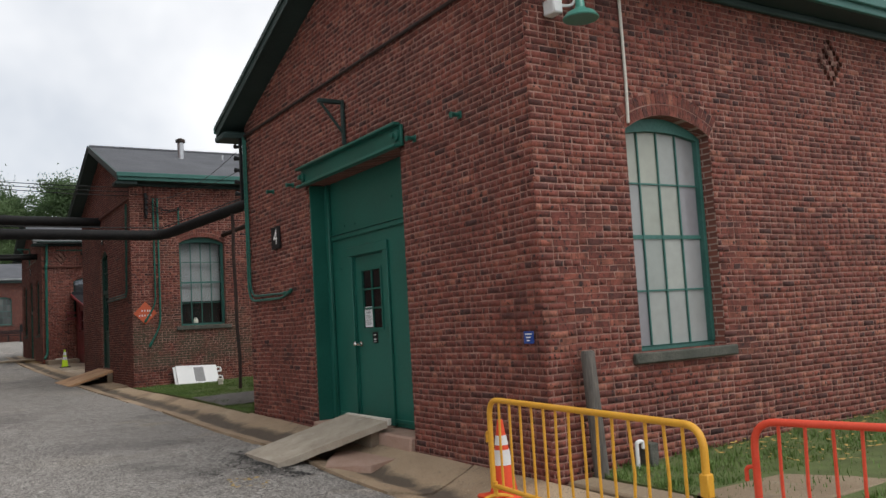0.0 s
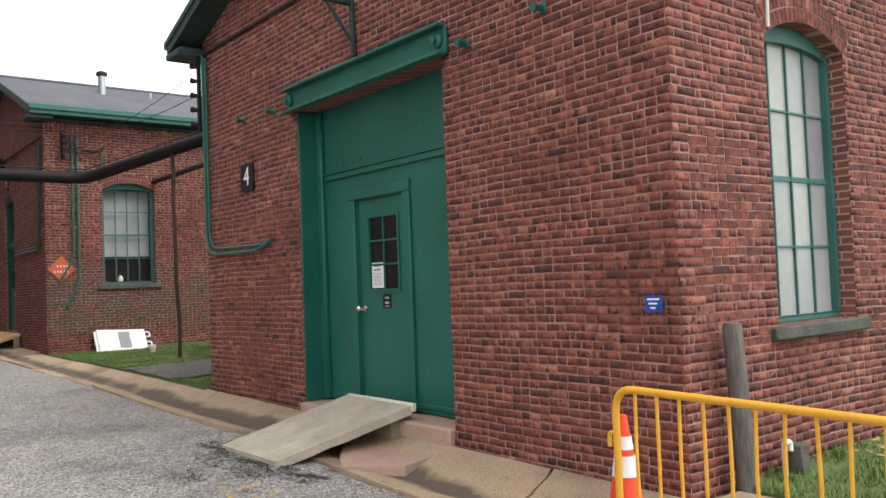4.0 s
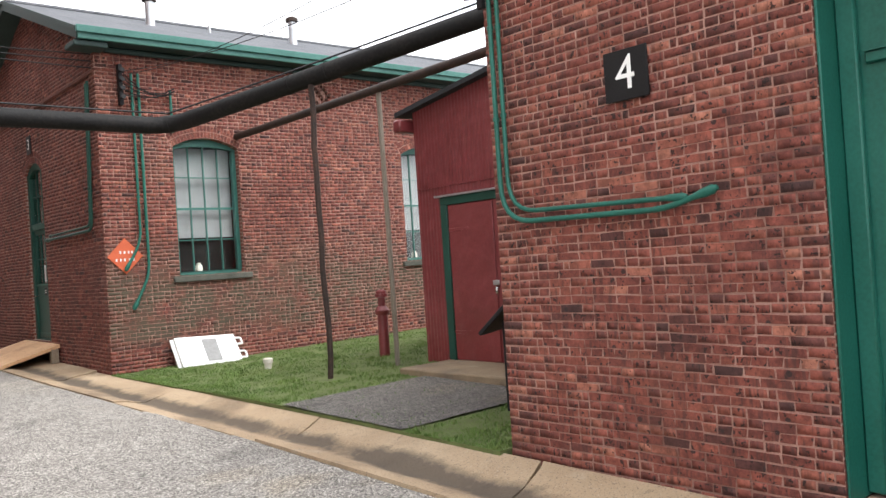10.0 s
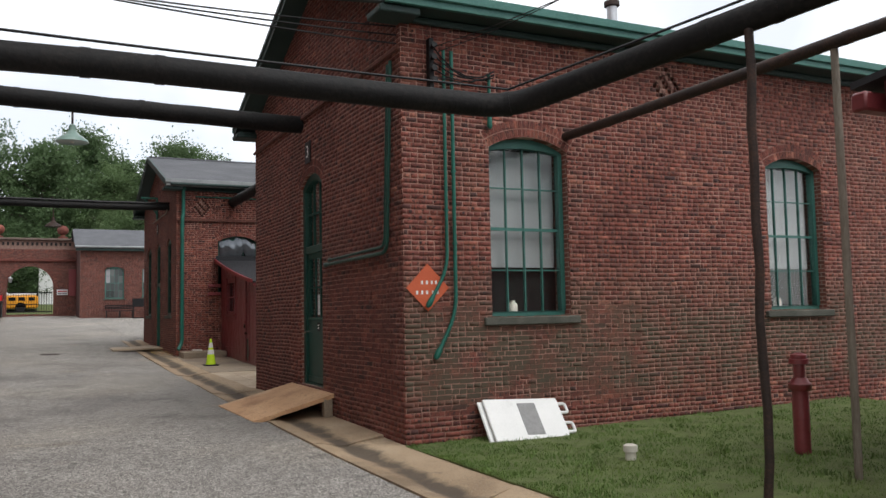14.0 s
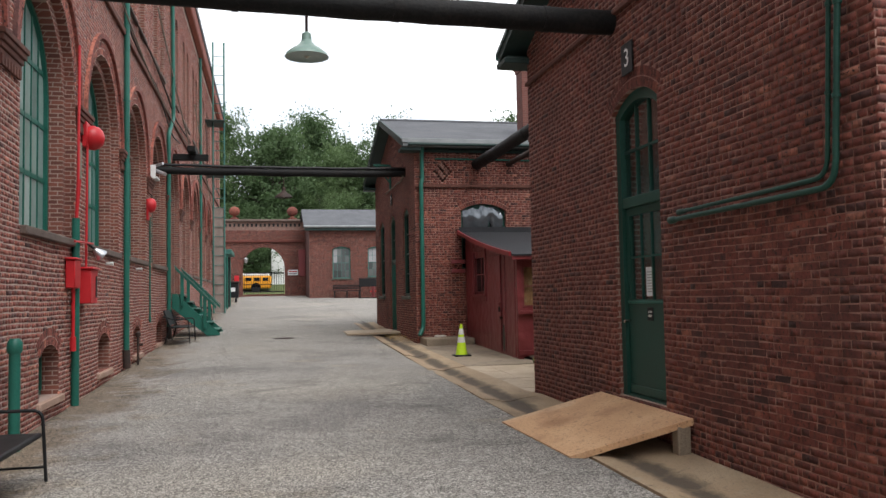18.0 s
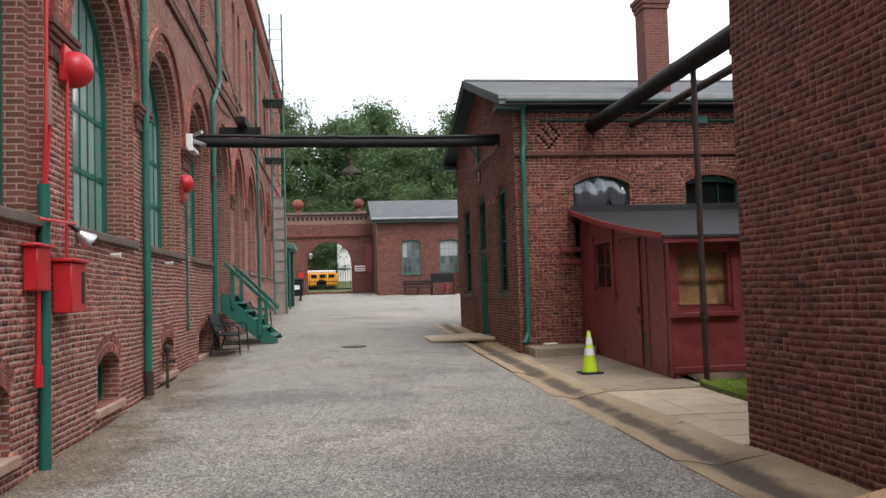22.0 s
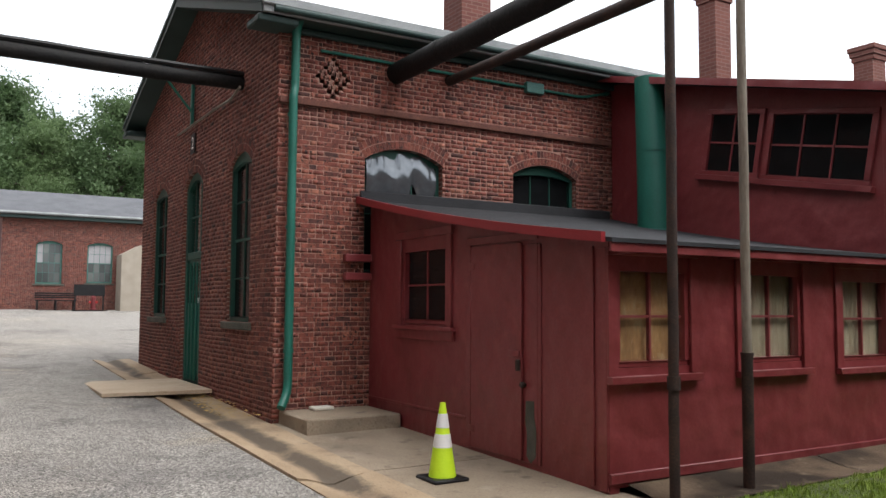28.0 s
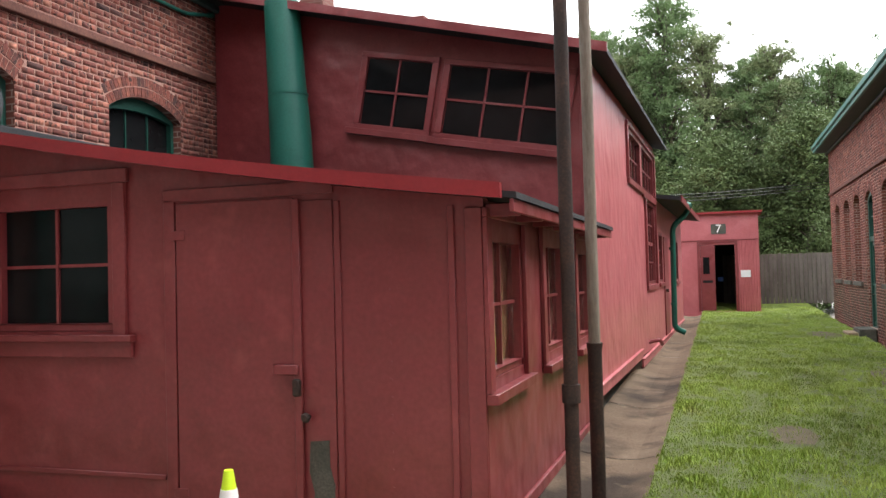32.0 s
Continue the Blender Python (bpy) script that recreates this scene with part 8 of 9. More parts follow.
chimney(7.1, 36.1, 5.4, 7.7, 0.25)
chimney(10.75, 34.75, 5.0, 6.95, 0.17)
chimney(15.0, 34.9, 4.6, 6.75, 0.19)

# ---- workshop 2 fittings ----
dp = thing("downpipe", (4.1, 35.14, 0.8), "green downpipe with a swan neck on the brick corner", "downpipe")
part("pipe_body", G().tube(arc_round([(4.12, 34.90, 5.32), (4.12, 35.10, 5.22), (4.12, 35.12, 4.52), (4.09, 35.08, 4.42), (4.09, 35.10, 1.05), (3.98, 35.0, 0.88)], 0.12), 0.05, 14), M_GREEN, dp)
for z in (4.2, 2.9, 1.5):
    part("strap", G().tube([(4.09, 35.10, z - 0.02), (4.09, 35.10, z + 0.02)], 0.058, 14), M_GREEN, dp)
part("eave_gutter", G().tube([(3.75, 34.81, 5.30), (9.1, 34.81, 5.32)], 0.04, 10), M_TRIM, dp)
bt = part("string_course", G().fbox(F2S, 3.95, 8.98, 4.34, 4.42, 0.005, 0.055, 0.01), M_BRICKDARK, b2)
part("string_course", G().fbox(F3N, 4.15, 24.9, 3.92, 3.99, 0.005, 0.05, 0.01), M_BRICKDARK, b3)
part("string_course", G().fbox(F3W, 20.2, 27.0, 4.70, 4.75, 0.005, 0.045, 0.01), M_BRICKDARK, b3)
conduit("green_conduit", [F2S.p(4.45, 5.02, 0.04), F2S.p(6.5, 5.01, 0.04), F2S.p(8.45, 5.00, 0.04), F2S.p(8.85, 5.10, 0.04)], 0.02, "green conduit under the eaves", clips=2)
jb = solid("junction_box", G().fbox(F2S, 7.44, 7.74, 4.93, 5.08, 0.012, 0.09, 0.01), M_TEAL, "pale green junction box under the eaves", "box")
solid("wall_conduit", G().tube(arc_round([F2W.p(36.4, 4.78, 0.08), F2W.p(36.9, 4.72, 0.05), F2W.p(37.6, 4.75, 0.04), F2W.p(39.75, 4.74, 0.04)], 0.1), 0.018, 8), M_GREYPOST, "grey conduit bent along the brick gable", "pipe")
br = thing("wall_bracket", (3.95, 39.0, 5.0), "dark green iron gallows bracket on the gable", "bracket")
part("upright", G().fbox(F2W, 38.88, 38.95, 4.75, 5.45, 0.014, 0.06, 0.006), M_GREEN, br)
part("arm", G().fbox(F2W, 38.88, 38.95, 5.40, 5.46, 0.06, 0.5, 0.006), M_GREEN, br)
part("brace", G().tube([F2W.p(38.915, 4.95, 0.04), F2W.p(38.915, 5.40, 0.42)], 0.022, 8), M_GREEN, br)
dpn = thing("downpipe", (15.3, 27.1, 1.0), "green downpipe on the long brick side wall", "downpipe")
part("pipe_body", G().tube([(15.3, 27.10, 0.8), (15.3, 27.10, 4.9)], 0.06, 12), M_GREEN, dpn)
stp = thing("door_step", (19.0, 27.4, 0.9), "small stone step at the side door", "step")
part("tread", G().box(18.6, 19.4, 27.01, 27.32, 0.6, 0.87, 0.015), M_STONE, stp)
part("tread", G().box(18.65, 19.35, 27.321, 27.52, 0.6, 0.80, 0.015), M_CONC, stp)

# ---- hall fittings ----
for c in BAYS:
    u0, u1 = c + 1.30, c + 3.36 - 1.30
    if u0 < 60:
        g = G()
        for k, (v, d) in enumerate(((4.20, 0.03), (4.26, 0.05), (4.32, 0.075), (4.38, 0.095))):
            g.fbox(FL, u0 - 0.02 * k + 0.02, u1 + 0.02 * k - 0.02, v, v + 0.058, 0.004, d, 0.006)
        for k in range(7):
            uu = u0 + 0.06 + (u1 - u0 - 0.18) * k / 6
            g.fbox(FL, uu, uu + 0.07, 4.10, 4.199, 0.004, 0.04, 0.004)
        part("impost", g, M_BRICKDARK, hall, "dark corbelled brick impost")
g = G()
for c in BAYS:

    ring_o = arch_line(c - 1.56, c + 1.56, 4.44, 1.56, 22)
    ring_i = arch_line(c - 1.48, c + 1.48, 4.44, 1.48, 22)
    g = G().prism(FL, ring_o + ring_i[::-1], 0.05, 0.0)
    part("hood_mould", g, M_BRICK_L, hall, "projecting brick hood mould")
part("string_course", G().fbox(FL, 12, 62.1, 6.55, 6.66, 0.004, 0.06, 0.01), M_BRICKDARK, hall)


def downpipe(y, z0, z1, label, jog=None, r=0.05):
    t = thing("downpipe", (LX + 0.07, y, z0), label, "downpipe", "hall downpipes")
    x = LX + 0.07
    pts = [(x, y, z0), (x, y, z1)] if not jog else [(x, y, z0), (x, y, 6.0), (x + 0.02, y + jog, 6.62), (x, y + jog, z1)]
    part("pipe_body", G().tube(arc_round(pts, 0.12) if jog else pts, r, 14), M_GREEN, t)
    part("iron_shoe", G().tube([(x + 0.01, y, z0 - 0.1), (x, y, z0 + 0.22)], r * 1.25, 14), M_RUST, t)
    z = z0 + 0.9
    while z < min(z1, 6.2):
        part("strap", G().tube([(x, y, z - 0.02), (x, y, z + 0.02)], r * 1.18, 14), M_GREEN, t)
        z += 1.25
    return t


downpipe(31.5, 0.72, 11.2, "tall green cast downpipe on the brick hall")
downpipe(37.95, 0.92, 11.2, "tall green downpipe with a swan neck on the hall", 0.9)
downpipe(48.3, 1.15, 11.2, "tall green downpipe on the far hall wall")
for pts in ([(31.2, 7.1), (32.0, 6.77), (34.0, 6.67), (36.0, 6.67), (37.9, 6.32), (39.0, 6.15), (41.0, 6.32)], [(26.0, 7.32), (33.2, 7.2), (35.4, 7.16), (37.9, 6.98), (39.6, 6.76), (44.3, 6.95)]):
    solid("wall_cable", G().tube(arc_round([FL.p(u, v, 0.05) for u, v in pts], 0.5), 0.022, 6), M_RUST, "thick old cable sagging along the brick hall", "cable")
gp = thing("vent_pipe", (LX + 0.15, 24.55, 0.4), "short green capped vent pipe in the gravel", "pipe")
part("pipe_body", G().tube([(LX + 0.15, 24.55, 0.3), (LX + 0.15, 24.55, 1.36)], 0.052, 14), M_GREEN, gp)
part("cap", G().lathe([(0.062, 1.33), (0.072, 1.36), (0.07, 1.43), (0.045, 1.47)], (LX + 0.15, 24.55, 0), 14), M_GREEN, gp)
al = thing("fire_alarm_set", (LX + 0.1, 27.8, 1.5), "red fire alarm bell, boxes and pipes on brick", "fire alarm")
X = LX + 0.07
part("green_riser", G().tube([(X - 0.015, 27.565, 0.45), (X - 0.015, 27.565, 2.90)], 0.05, 14), M_GREEN, al, "green riser pipe")
part("red_pipe", G().tube(arc_round([(X - 0.01, 27.55, 2.9), (X + 0.02, 27.52, 3.4), (X + 0.02, 27.57, 5.2)], 0.15), 0.018, 8), M_SIGNALRED, al)
part("red_pipe", G().tube(arc_round([(X - 0.01, 27.59, 2.9), (X + 0.02, 27.62, 3.4), (X + 0.02, 27.62, 3.6)], 0.15), 0.018, 8), M_SIGNALRED, al)
part("pale_sleeve", G().tube([(X + 0.02, 27.58, 3.42), (X + 0.02, 27.58, 3.90)], 0.032, 10), M_GREYPOST, al)
part("red_pipe", G().tube([(X, 28.12, 2.2), (X, 28.18, 4.0)], 0.016, 8), M_SIGNALRED, al)
part("bell_back", G().fbox(FL, 28.10, 28.44, 3.95, 4.30, 0.01, 0.08, 0.01), M_SIGNALRED, al)
part("bell", G().lathe([(0.17, 0.0), (0.175, 0.05), (0.15, 0.12), (0.10, 0.17), (0.04, 0.19), (0.01, 0.195)], (LX + 0.08, 28.30, 4.10), 22, pose(0, 0, 0, 0, 90, 0)), M_SIGNALRED, al, "round red bell gong")
part("call_box", G().fbox(FL, 27.18, 27.50, 1.98, 2.34, 0.01, 0.13, 0.012), M_SIGNALRED, al, "small red call box")
part("call_box_lid", G().fbox(FL, 27.15, 27.53, 2.341, 2.37, 0.01, 0.15, 0.01), M_SIGNALRED, al)
part("hose_box", G().fbox(FL, 27.90, 28.34, 1.78, 2.24, 0.01, 0.18, 0.012), M_SIGNALRED, al, "red hose box")
part("hose_box_lid", G().fbox(FL, 27.87, 28.37, 2.241, 2.275, 0.01, 0.21, 0.01), M_SIGNALRED, al)
part("hose_box_panel", G().fbox(FL, 28.20, 28.29, 1.86, 2.16, 0.181, 0.186), M_DARK, al)
part("lower_pipe", G().tube([(X, 27.36, 1.20), (X, 27.36, 1.99)], 0.022, 10, None), M_SIGNALRED, al)
part("lower_valve", G().tube([(X, 27.36, 1.18), (X, 27.36, 1.36)], 0.038, 12), M_SIGNALRED, al)
part("cross_pipe", G().tube([(X + 0.03, 27.3, 2.58), (X + 0.09, 28.10, 2.60)], 0.014, 8), M_SIGNALRED, al)
fl = thing("floodlight", (LX + 0.2, 28.1, 2.5), "small grey floodlight head on the wall", "lamp")
part("head", G().lathe([(0.03, 0.0), (0.05, 0.04), (0.085, 0.12), (0.085, 0.14)], (LX + 0.18, 28.12, 2.52), 16, pose(0, 0, 0, 0, 130, 30)), M_STEEL, fl)
part("neck", G().tube([(LX + 0.10, 28.08, 2.60), (LX + 0.18, 28.11, 2.53)], 0.018, 8), M_BLACK, fl)
b2l = thing("alarm_bell", (LX + 0.08, 34.5, 3.82), "red round alarm bell on the hall wall", "bell")
part("gong", G().lathe([(0.15, 0.0), (0.155, 0.05), (0.13, 0.11), (0.08, 0.14), (0.01, 0.15)], (LX + 0.05, 34.5, 3.82), 20, pose(0, 0, 0, 0, 90, 0)), M_SIGNALRED, b2l)
part("mount", G().fbox(FL, 34.40, 34.6, 3.50, 3.95, 0.006, 0.05, 0.01), M_SIGNALRED, b2l)
conduit("green_conduit", [FL.p(34.8, 3.6, 0.03), FL.p(34.8, 1.45, 0.03)], 0.018, "thin green conduit on the hall wall")
sc = thing("security_camera", (LX + 0.2, 35.8, 4.7), "white security cameras on a bracket at the pipe end", "camera")
part("bracket", G().fbox(FL, 34.95, 35.4, 4.46, 4.51, 0.01, 0.16, 0.006), M_WHITE, sc)
part("bracket", G().fbox(FL, 34.95, 35.01, 4.51, 4.76, 0.01, 0.12, 0.006), M_WHITE, sc)
part("housing", G().tube([(LX + 0.10, 35.1, 4.66), (LX + 0.34, 34.95, 4.55)], 0.036, 12), M_STEEL, sc)
part("housing", G().tube([(LX + 0.10, 35.25, 4.79), (LX + 0.26, 35.12, 4.82)], 0.032, 12), M_STEEL, sc)
for y, z in ((29.9, 2.40), (33.0, 2.42), (33.1, 0.95)):
    t = thing("wall_tap", (LX, y, z), "small pipe fitting on the hall wall", "fitting")
    part("body", G().tube([(LX + 0.01, y, z), (LX + 0.10, y, z), (LX + 0.12, y, z)], 0.03, 10, [0.02, 0.02, 0.035]), M_WHITE if z > 2 else M_RUST, t)
pp = thing("stand_pipe", (LX + 0.12, 32.55, 0.6), "rusty stand pipe with a valve by the hall", "pipe")
part("riser", G().tube([(LX + 0.12, 32.5, 0.5), (LX + 0.12, 32.5, 1.15)], 0.022, 10), M_RUST, pp)
part("valve", G().lathe([(0.03, 1.12), (0.05, 1.15), (0.05, 1.20), (0.02, 1.23)], (LX + 0.12, 32.5, 0), 12), M_RUST, pp)
sb = thing("timber_bracket", (LX, 39.3, 5.72), "dark timber cross arm sticking out of the wall", "bracket")
part("arm", G().box(LX, LX + 0.95, 39.2, 39.42, 5.56, 5.72, 0.01), M_BLACKPIPE, sb)
part("cross_arm", G().box(LX + 0.45, LX + 0.65, 38.7, 39.9, 5.721, 5.86, 0.01), M_BLACKPIPE, sb)
cable((LX + 0.05, 30, 7.2), (LX + 0.5, 39.2, 5.9), 0.4, 0.015, "grey cable draped on the hall wall", 61, M_GREYPOST)
cable((LX + 0.05, 36, 8.6), (LX + 0.2, 47.5, 5.6), 0.2, 0.02, "grey cable draped on the hall wall", 62, M_GREYPOST)
cable((LX + 0.05, 46, 8.6), (LX + 0.2, 55, 5.2), 0.2, 0.02, "grey cable draped on the hall wall", 63, M_GREYPOST)


def bench(x, y0, y1, z, label):
    """A tube-framed bench with its back to the hall."""
    t = thing("bench", (x, (y0 + y1) / 2, z), label, "bench", "lane benches")
    part("seat", G().box(x, x + 0.42, y0 + 0.02, y1 - 0.02, z + 0.38, z + 0.405, 0.008, Matrix.Translation((0, 0, 0))), M_BLACK, t)
    part("front_lip", G().tube([(x + 0.42, y0 + 0.02, z + 0.385), (x + 0.42, y1 - 0.02, z + 0.385)], 0.022, 8), M_BLACK, t)
    g = G()
    g.add([(x - 0.02, y0 + 0.03, z + 0.45), (x - 0.02, y1 - 0.03, z + 0.45), (x - 0.13, y1 - 0.03, z + 0.80), (x - 0.13, y0 + 0.03, z + 0.80)], [(0, 1, 2, 3)])
    g.add([(a - 0.015, b, c) for a, b, c in g.v], [(3, 2, 1, 0)])
    g.f += [(0, 4, 5, 1), (1, 5, 6, 2), (2, 6, 7, 3), (3, 7, 4, 0)]
    part("backrest", g, M_BLACK, t)
    for y in (y0, y1):
        part("arm_frame", G().tube(arc_round([(x - 0.14, y, z + 0.66), (x + 0.10, y, z + 0.58), (x + 0.44, y, z + 0.58), (x + 0.45, y, z + 0.38), (x + 0.47, y, z + 0.01)], 0.08), 0.014, 8), M_BLACK, t)
        part("rear_leg", G().tube([(x - 0.12, y, z + 0.80), (x + 0.02, y, z + 0.40), (x - 0.10, y, z + 0.01)], 0.014, 8), M_BLACK, t)
        part("foot_bar", G().tube([(x - 0.10, y, z + 0.13), (x + 0.46, y, z + 0.13)], 0.010, 8), M_BLACK, t)


bench(LX + 0.22, 36.62, 38.15, road_z(37.4), "dark blue-black metal bench beside the hall wall")
bench(LX + 0.30, 21.5, 23.15, road_z(22.3), "black tube-framed metal bench on gravel")
bench(LX + 0.25, 43.0, 44.4, road_z(43.7), "dark metal bench behind the green stairs")
# green stairs to the hall door
sz, tz = road_z(40), 1.98
st = thing("timber_stairs", (LX + 0.7, 40, sz), "green painted timber stairs with handrails", "stairs")
for y in (39.10, 40.86):
    g = G()
    F0 = Face("S", y)
    g.prism(F0, [(LX + 0.02, tz - 0.02), (LX + 0.12, tz - 0.02), (LX + 1.24, sz + 0.06), (LX + 1.24, sz), (LX + 0.92, sz), (LX + 0.02, tz - 0.40)], 0.0, -0.05)
    part("stringer", g, M_GREEN, st)
    for px, pz in ((LX + 0.28, tz - 0.22), (LX + 0.86, sz + 0.3)):
        part("baluster", G().box(px - 0.045, px + 0.045, y - 0.045, y - 0.002, pz - 0.12, pz + 0.72, 0.006), M_GREEN, st)
    part("handrail", G().prism(F0, [(LX + 0.10, tz + 0.63), (LX + 0.10, tz + 0.71), (LX + 1.16, sz + 0.78), (LX + 1.16, sz + 0.70)], 0.075, -0.005), M_GREEN, st)
    part("handrail_cap", G().prism(F0, [(LX + 0.08, tz + 0.712), (LX + 0.08, tz + 0.74), (LX + 1.18, sz + 0.81), (LX + 1.18, sz + 0.782)], 0.09, -0.02), M_TEAL, st)
for i in range(6):
    z = tz - 0.03 - (tz - sz) * i / 6
    part("tread", G().box(LX + 0.03 + 0.19 * i, LX + 0.25 + 0.19 * i, 39.151, 40.859, z - 0.035, z, 0.006), M_GREEN, st)
# fire ladder, pale panel and porch further down
fl = thing("fire_ladder", (LX + 0.4, 52, 1.2), "tall green iron fire escape ladder on the hall", "ladder")
for x in (LX + 0.30, LX + 0.75):
    part("stile", G().tube([(x, 51.9, 1.2), (x, 51.9, 12.6)], 0.035, 8), M_TEAL, fl)
for i in range(26):
    part("rung", G().tube([(LX + 0.30, 51.9, 2.0 + 0.4 * i), (LX + 0.75, 51.9, 2.0 + 0.4 * i)], 0.014, 6), M_TEAL, fl)
for z in (7.0, 9.2):
    part("landing", G().box(LX, LX + 0.78, 51.5, 53.0, z, z + 0.04, 0.01), M_TRIM, fl)
    part("guard", G().tube([(LX + 0.76, 51.5, z + 0.9), (LX + 0.76, 53.0, z + 0.9)], 0.02, 6), M_TEAL, fl)
solid("pale_panel", G().box(LX + 0.30, LX + 0.74, 51.93, 51.97, 1.25, 5.6, 0.01), M_OLDBOARD, "weathered pinkish grey board fixed below the fire ladder", "board")
pr = thing("entrance_porch", (LX + 0.6, 57, 1.4), "green timber entrance porch with flat canopy", "porch")
part("canopy", G().box(LX, LX + 0.88, 55.8, 59.0, 3.86, 4.08, 0.02), M_TEAL, pr)
# wall coloured near-black to put the shade under the canopy into it
part("wall", G().box(LX + 0.01, LX + 0.66, 58.6, 58.7, 1.3, 3.849), M_DARK, pr)
part("screen", G().box(LX + 0.02, LX + 0.42, 56.3, 56.36, 1.35, 2.5, 0.008), M_GREEN, pr)
part("glazing", G().box(LX + 0.05, LX + 0.36, 56.32, 56.34, 2.52, 3.3), M_FROST, pr)
for y in (55.95, 58.85):
    part("post", G().box(LX + 0.62, LX + 0.70, y - 0.05, y + 0.05, 1.3, 3.859, 0.008), M_GREEN, pr)
ct = thing("dark_cart", (-1.5, 66, 1.6), "dark covered cart with a paper label", "cart")
part("body", G().box(-1.9, -1.12, 65.4, 67.0, 1.85, 2.7, 0.03), M_BLACK, ct)
part("lid", G().box(-1.93, -1.08, 65.35, 67.05, 2.701, 2.8, 0.02), M_RUST, ct)
part("label_sheet", G().box(-1.55, -1.28, 65.385, 65.398, 2.2, 2.42), M_PAPER, ct)
for x in (-1.78, -1.24):
    part("wheel", G().tube([(x - 0.06, 65.5, 1.74), (x + 0.06, 65.5, 1.74)], 0.16, 14), M_BLACK, ct)

# ---- gate, lodge surroundings and what shows beyond ----
ig = thing("iron_gate", (0.3, 76.9, 2.05), "black iron bar gate in the archway", "gate")
part("rail", G().box(-1.12, 1.68, 76.84, 76.88, 3.52, 3.60), M_BLACK, ig)
part("rail", G().box(-1.12, 1.68, 76.84, 76.88, 2.2, 2.28), M_BLACK, ig)
for i in range(18):
    part("bar", G().tube([(-1.08 + i * 0.16, 76.86, 2.08), (-1.08 + i * 0.16, 76.86, 3.66)], 0.02, 6), M_BLACK, ig)
lm = thing("gate_lamp", (-0.9, 76.2, 4.2), "small black lantern on the gate arch", "lamp")
part("arm", G().tube([(-1.35, 76.45, 4.6), (-0.95, 76.3, 4.65)], 0.02, 6), M_BLACK, lm)
part("lantern", G().lathe([(0.08, 4.25), (0.14, 4.5), (0.16, 4.53), (0.03, 4.68)], (-0.95, 76.3, 0), 8), M_STEEL, lm)
gs = thing("gate_sign", (2.3, 76.4, 3.56), "white notice sign on the gate pier", "sign")
part("board", G().box(1.95, 2.65, 76.44, 76.48, 3.38, 3.76, 0.01), M_PAPER, gs)
for k in range(2):
    part("text_bar", G().box(2.0, 2.6, 76.432, 76.439, 3.45 + 0.15 * k, 3.53 + 0.15 * k), M_SIGNALRED if k else M_INK, gs)
solid("red_shutter", G().box(2.70, 3.18, 76.40, 76.47, 3.3, 5.2, 0.02), M_RED, "dark red shutter board by the gate", "shutter")
solid("red_box", G().box(-1.75, -1.42, 76.36, 76.47, 3.0, 3.4, 0.02), M_SIGNALRED, "small red box on the gate pier", "box")
bus = thing("yellow_bus", (0.3, 93, 2.4), "yellow school bus parked beyond the gate", "bus")
part("body", G().box(-7.5, 0.85, 92.0, 94.2, 2.65, 3.75, 0.12), M_BUSYELLOW, bus)
part("roof", G().box(-7.4, 0.75, 92.1, 94.1, 3.751, 4.0, 0.08), M_WHITE, bus)
part("stripe", G().box(-7.4, 0.86, 91.985, 91.999, 2.95, 3.02), M_BLACK, bus)
for i in range(6):
    part("side_window", G().box(0.1 - 0.75 * i, 0.6 - 0.75 * i, 91.98, 91.998, 3.3, 3.6), M_DARKGLASS, bus)
for x in (-0.5, -5.6):
    part("wheel", G().tube([(x, 92.0, 2.75), (x, 92.35, 2.75)], 0.42, 18), M_BLACK, bus)
wc = thing("white_building", (2.2, 99, 2.4), "pale house with a gable beyond the gate", "building")
part("wall", G().box(0.9, 6.5, 98, 103, 2.3, 6.8), M_WHITE, wc)
part("gable", G().prism(Face("S", 98), [(0.9, 6.801), (6.5, 6.801), (3.85, 8.9)], 0, -5), M_WHITE, wc)
bb = thing("park_bench", (5.5, 70.2, 1.72), "dark slatted bench before the lodge", "bench")
part("seat", G().box(4.65, 6.45, 69.9, 70.35, 2.14, 2.19, 0.01), M_BLACK, bb)
for k in range(3):
    part("back_slat", G().box(4.65, 6.45, 70.36, 70.40, 2.28 + 0.1 * k, 2.35 + 0.1 * k, 0.008), M_BLACK, bb)
for x in (4.75, 5.55, 6.35):
    part("leg", G().box(x - 0.03, x + 0.03, 69.92, 70.38, 1.70, 2.14, 0.006), M_BLACK, bb)
nb = thing("notice_stand", (7.2, 69.5, 1.7), "black notice board on a low stand", "notice board")
part("board", G().box(6.25, 7.65, 69.4, 69.46, 2.40, 2.94, 0.01), M_BLACK, nb)
for x in (6.32, 7.58):
    part("leg", G().box(x - 0.03, x + 0.03, 69.38, 69.48, 1.68, 2.399, 0.006), M_BLACK, nb)
part("base", G().box(6.2, 7.73, 69.2, 69.7, 1.66, 1.72, 0.01), M_BLACK, nb)
hy = thing("fire_hydrant", (7.25, 70.2, 1.72), "small red fire hydrant", "hydrant")
part("barrel", G().lathe([(0.16, 1.70), (0.16, 1.78), (0.11, 1.8), (0.11, 2.25), (0.14, 2.27), (0.12, 2.38), (0.03, 2.45)], (7.25, 70.25, 0), 14), M_RED, hy)
part("outlet", G().tube([(7.05, 70.25, 2.1), (7.45, 70.25, 2.1)], 0.06, 10), M_SIGNALRED, hy)
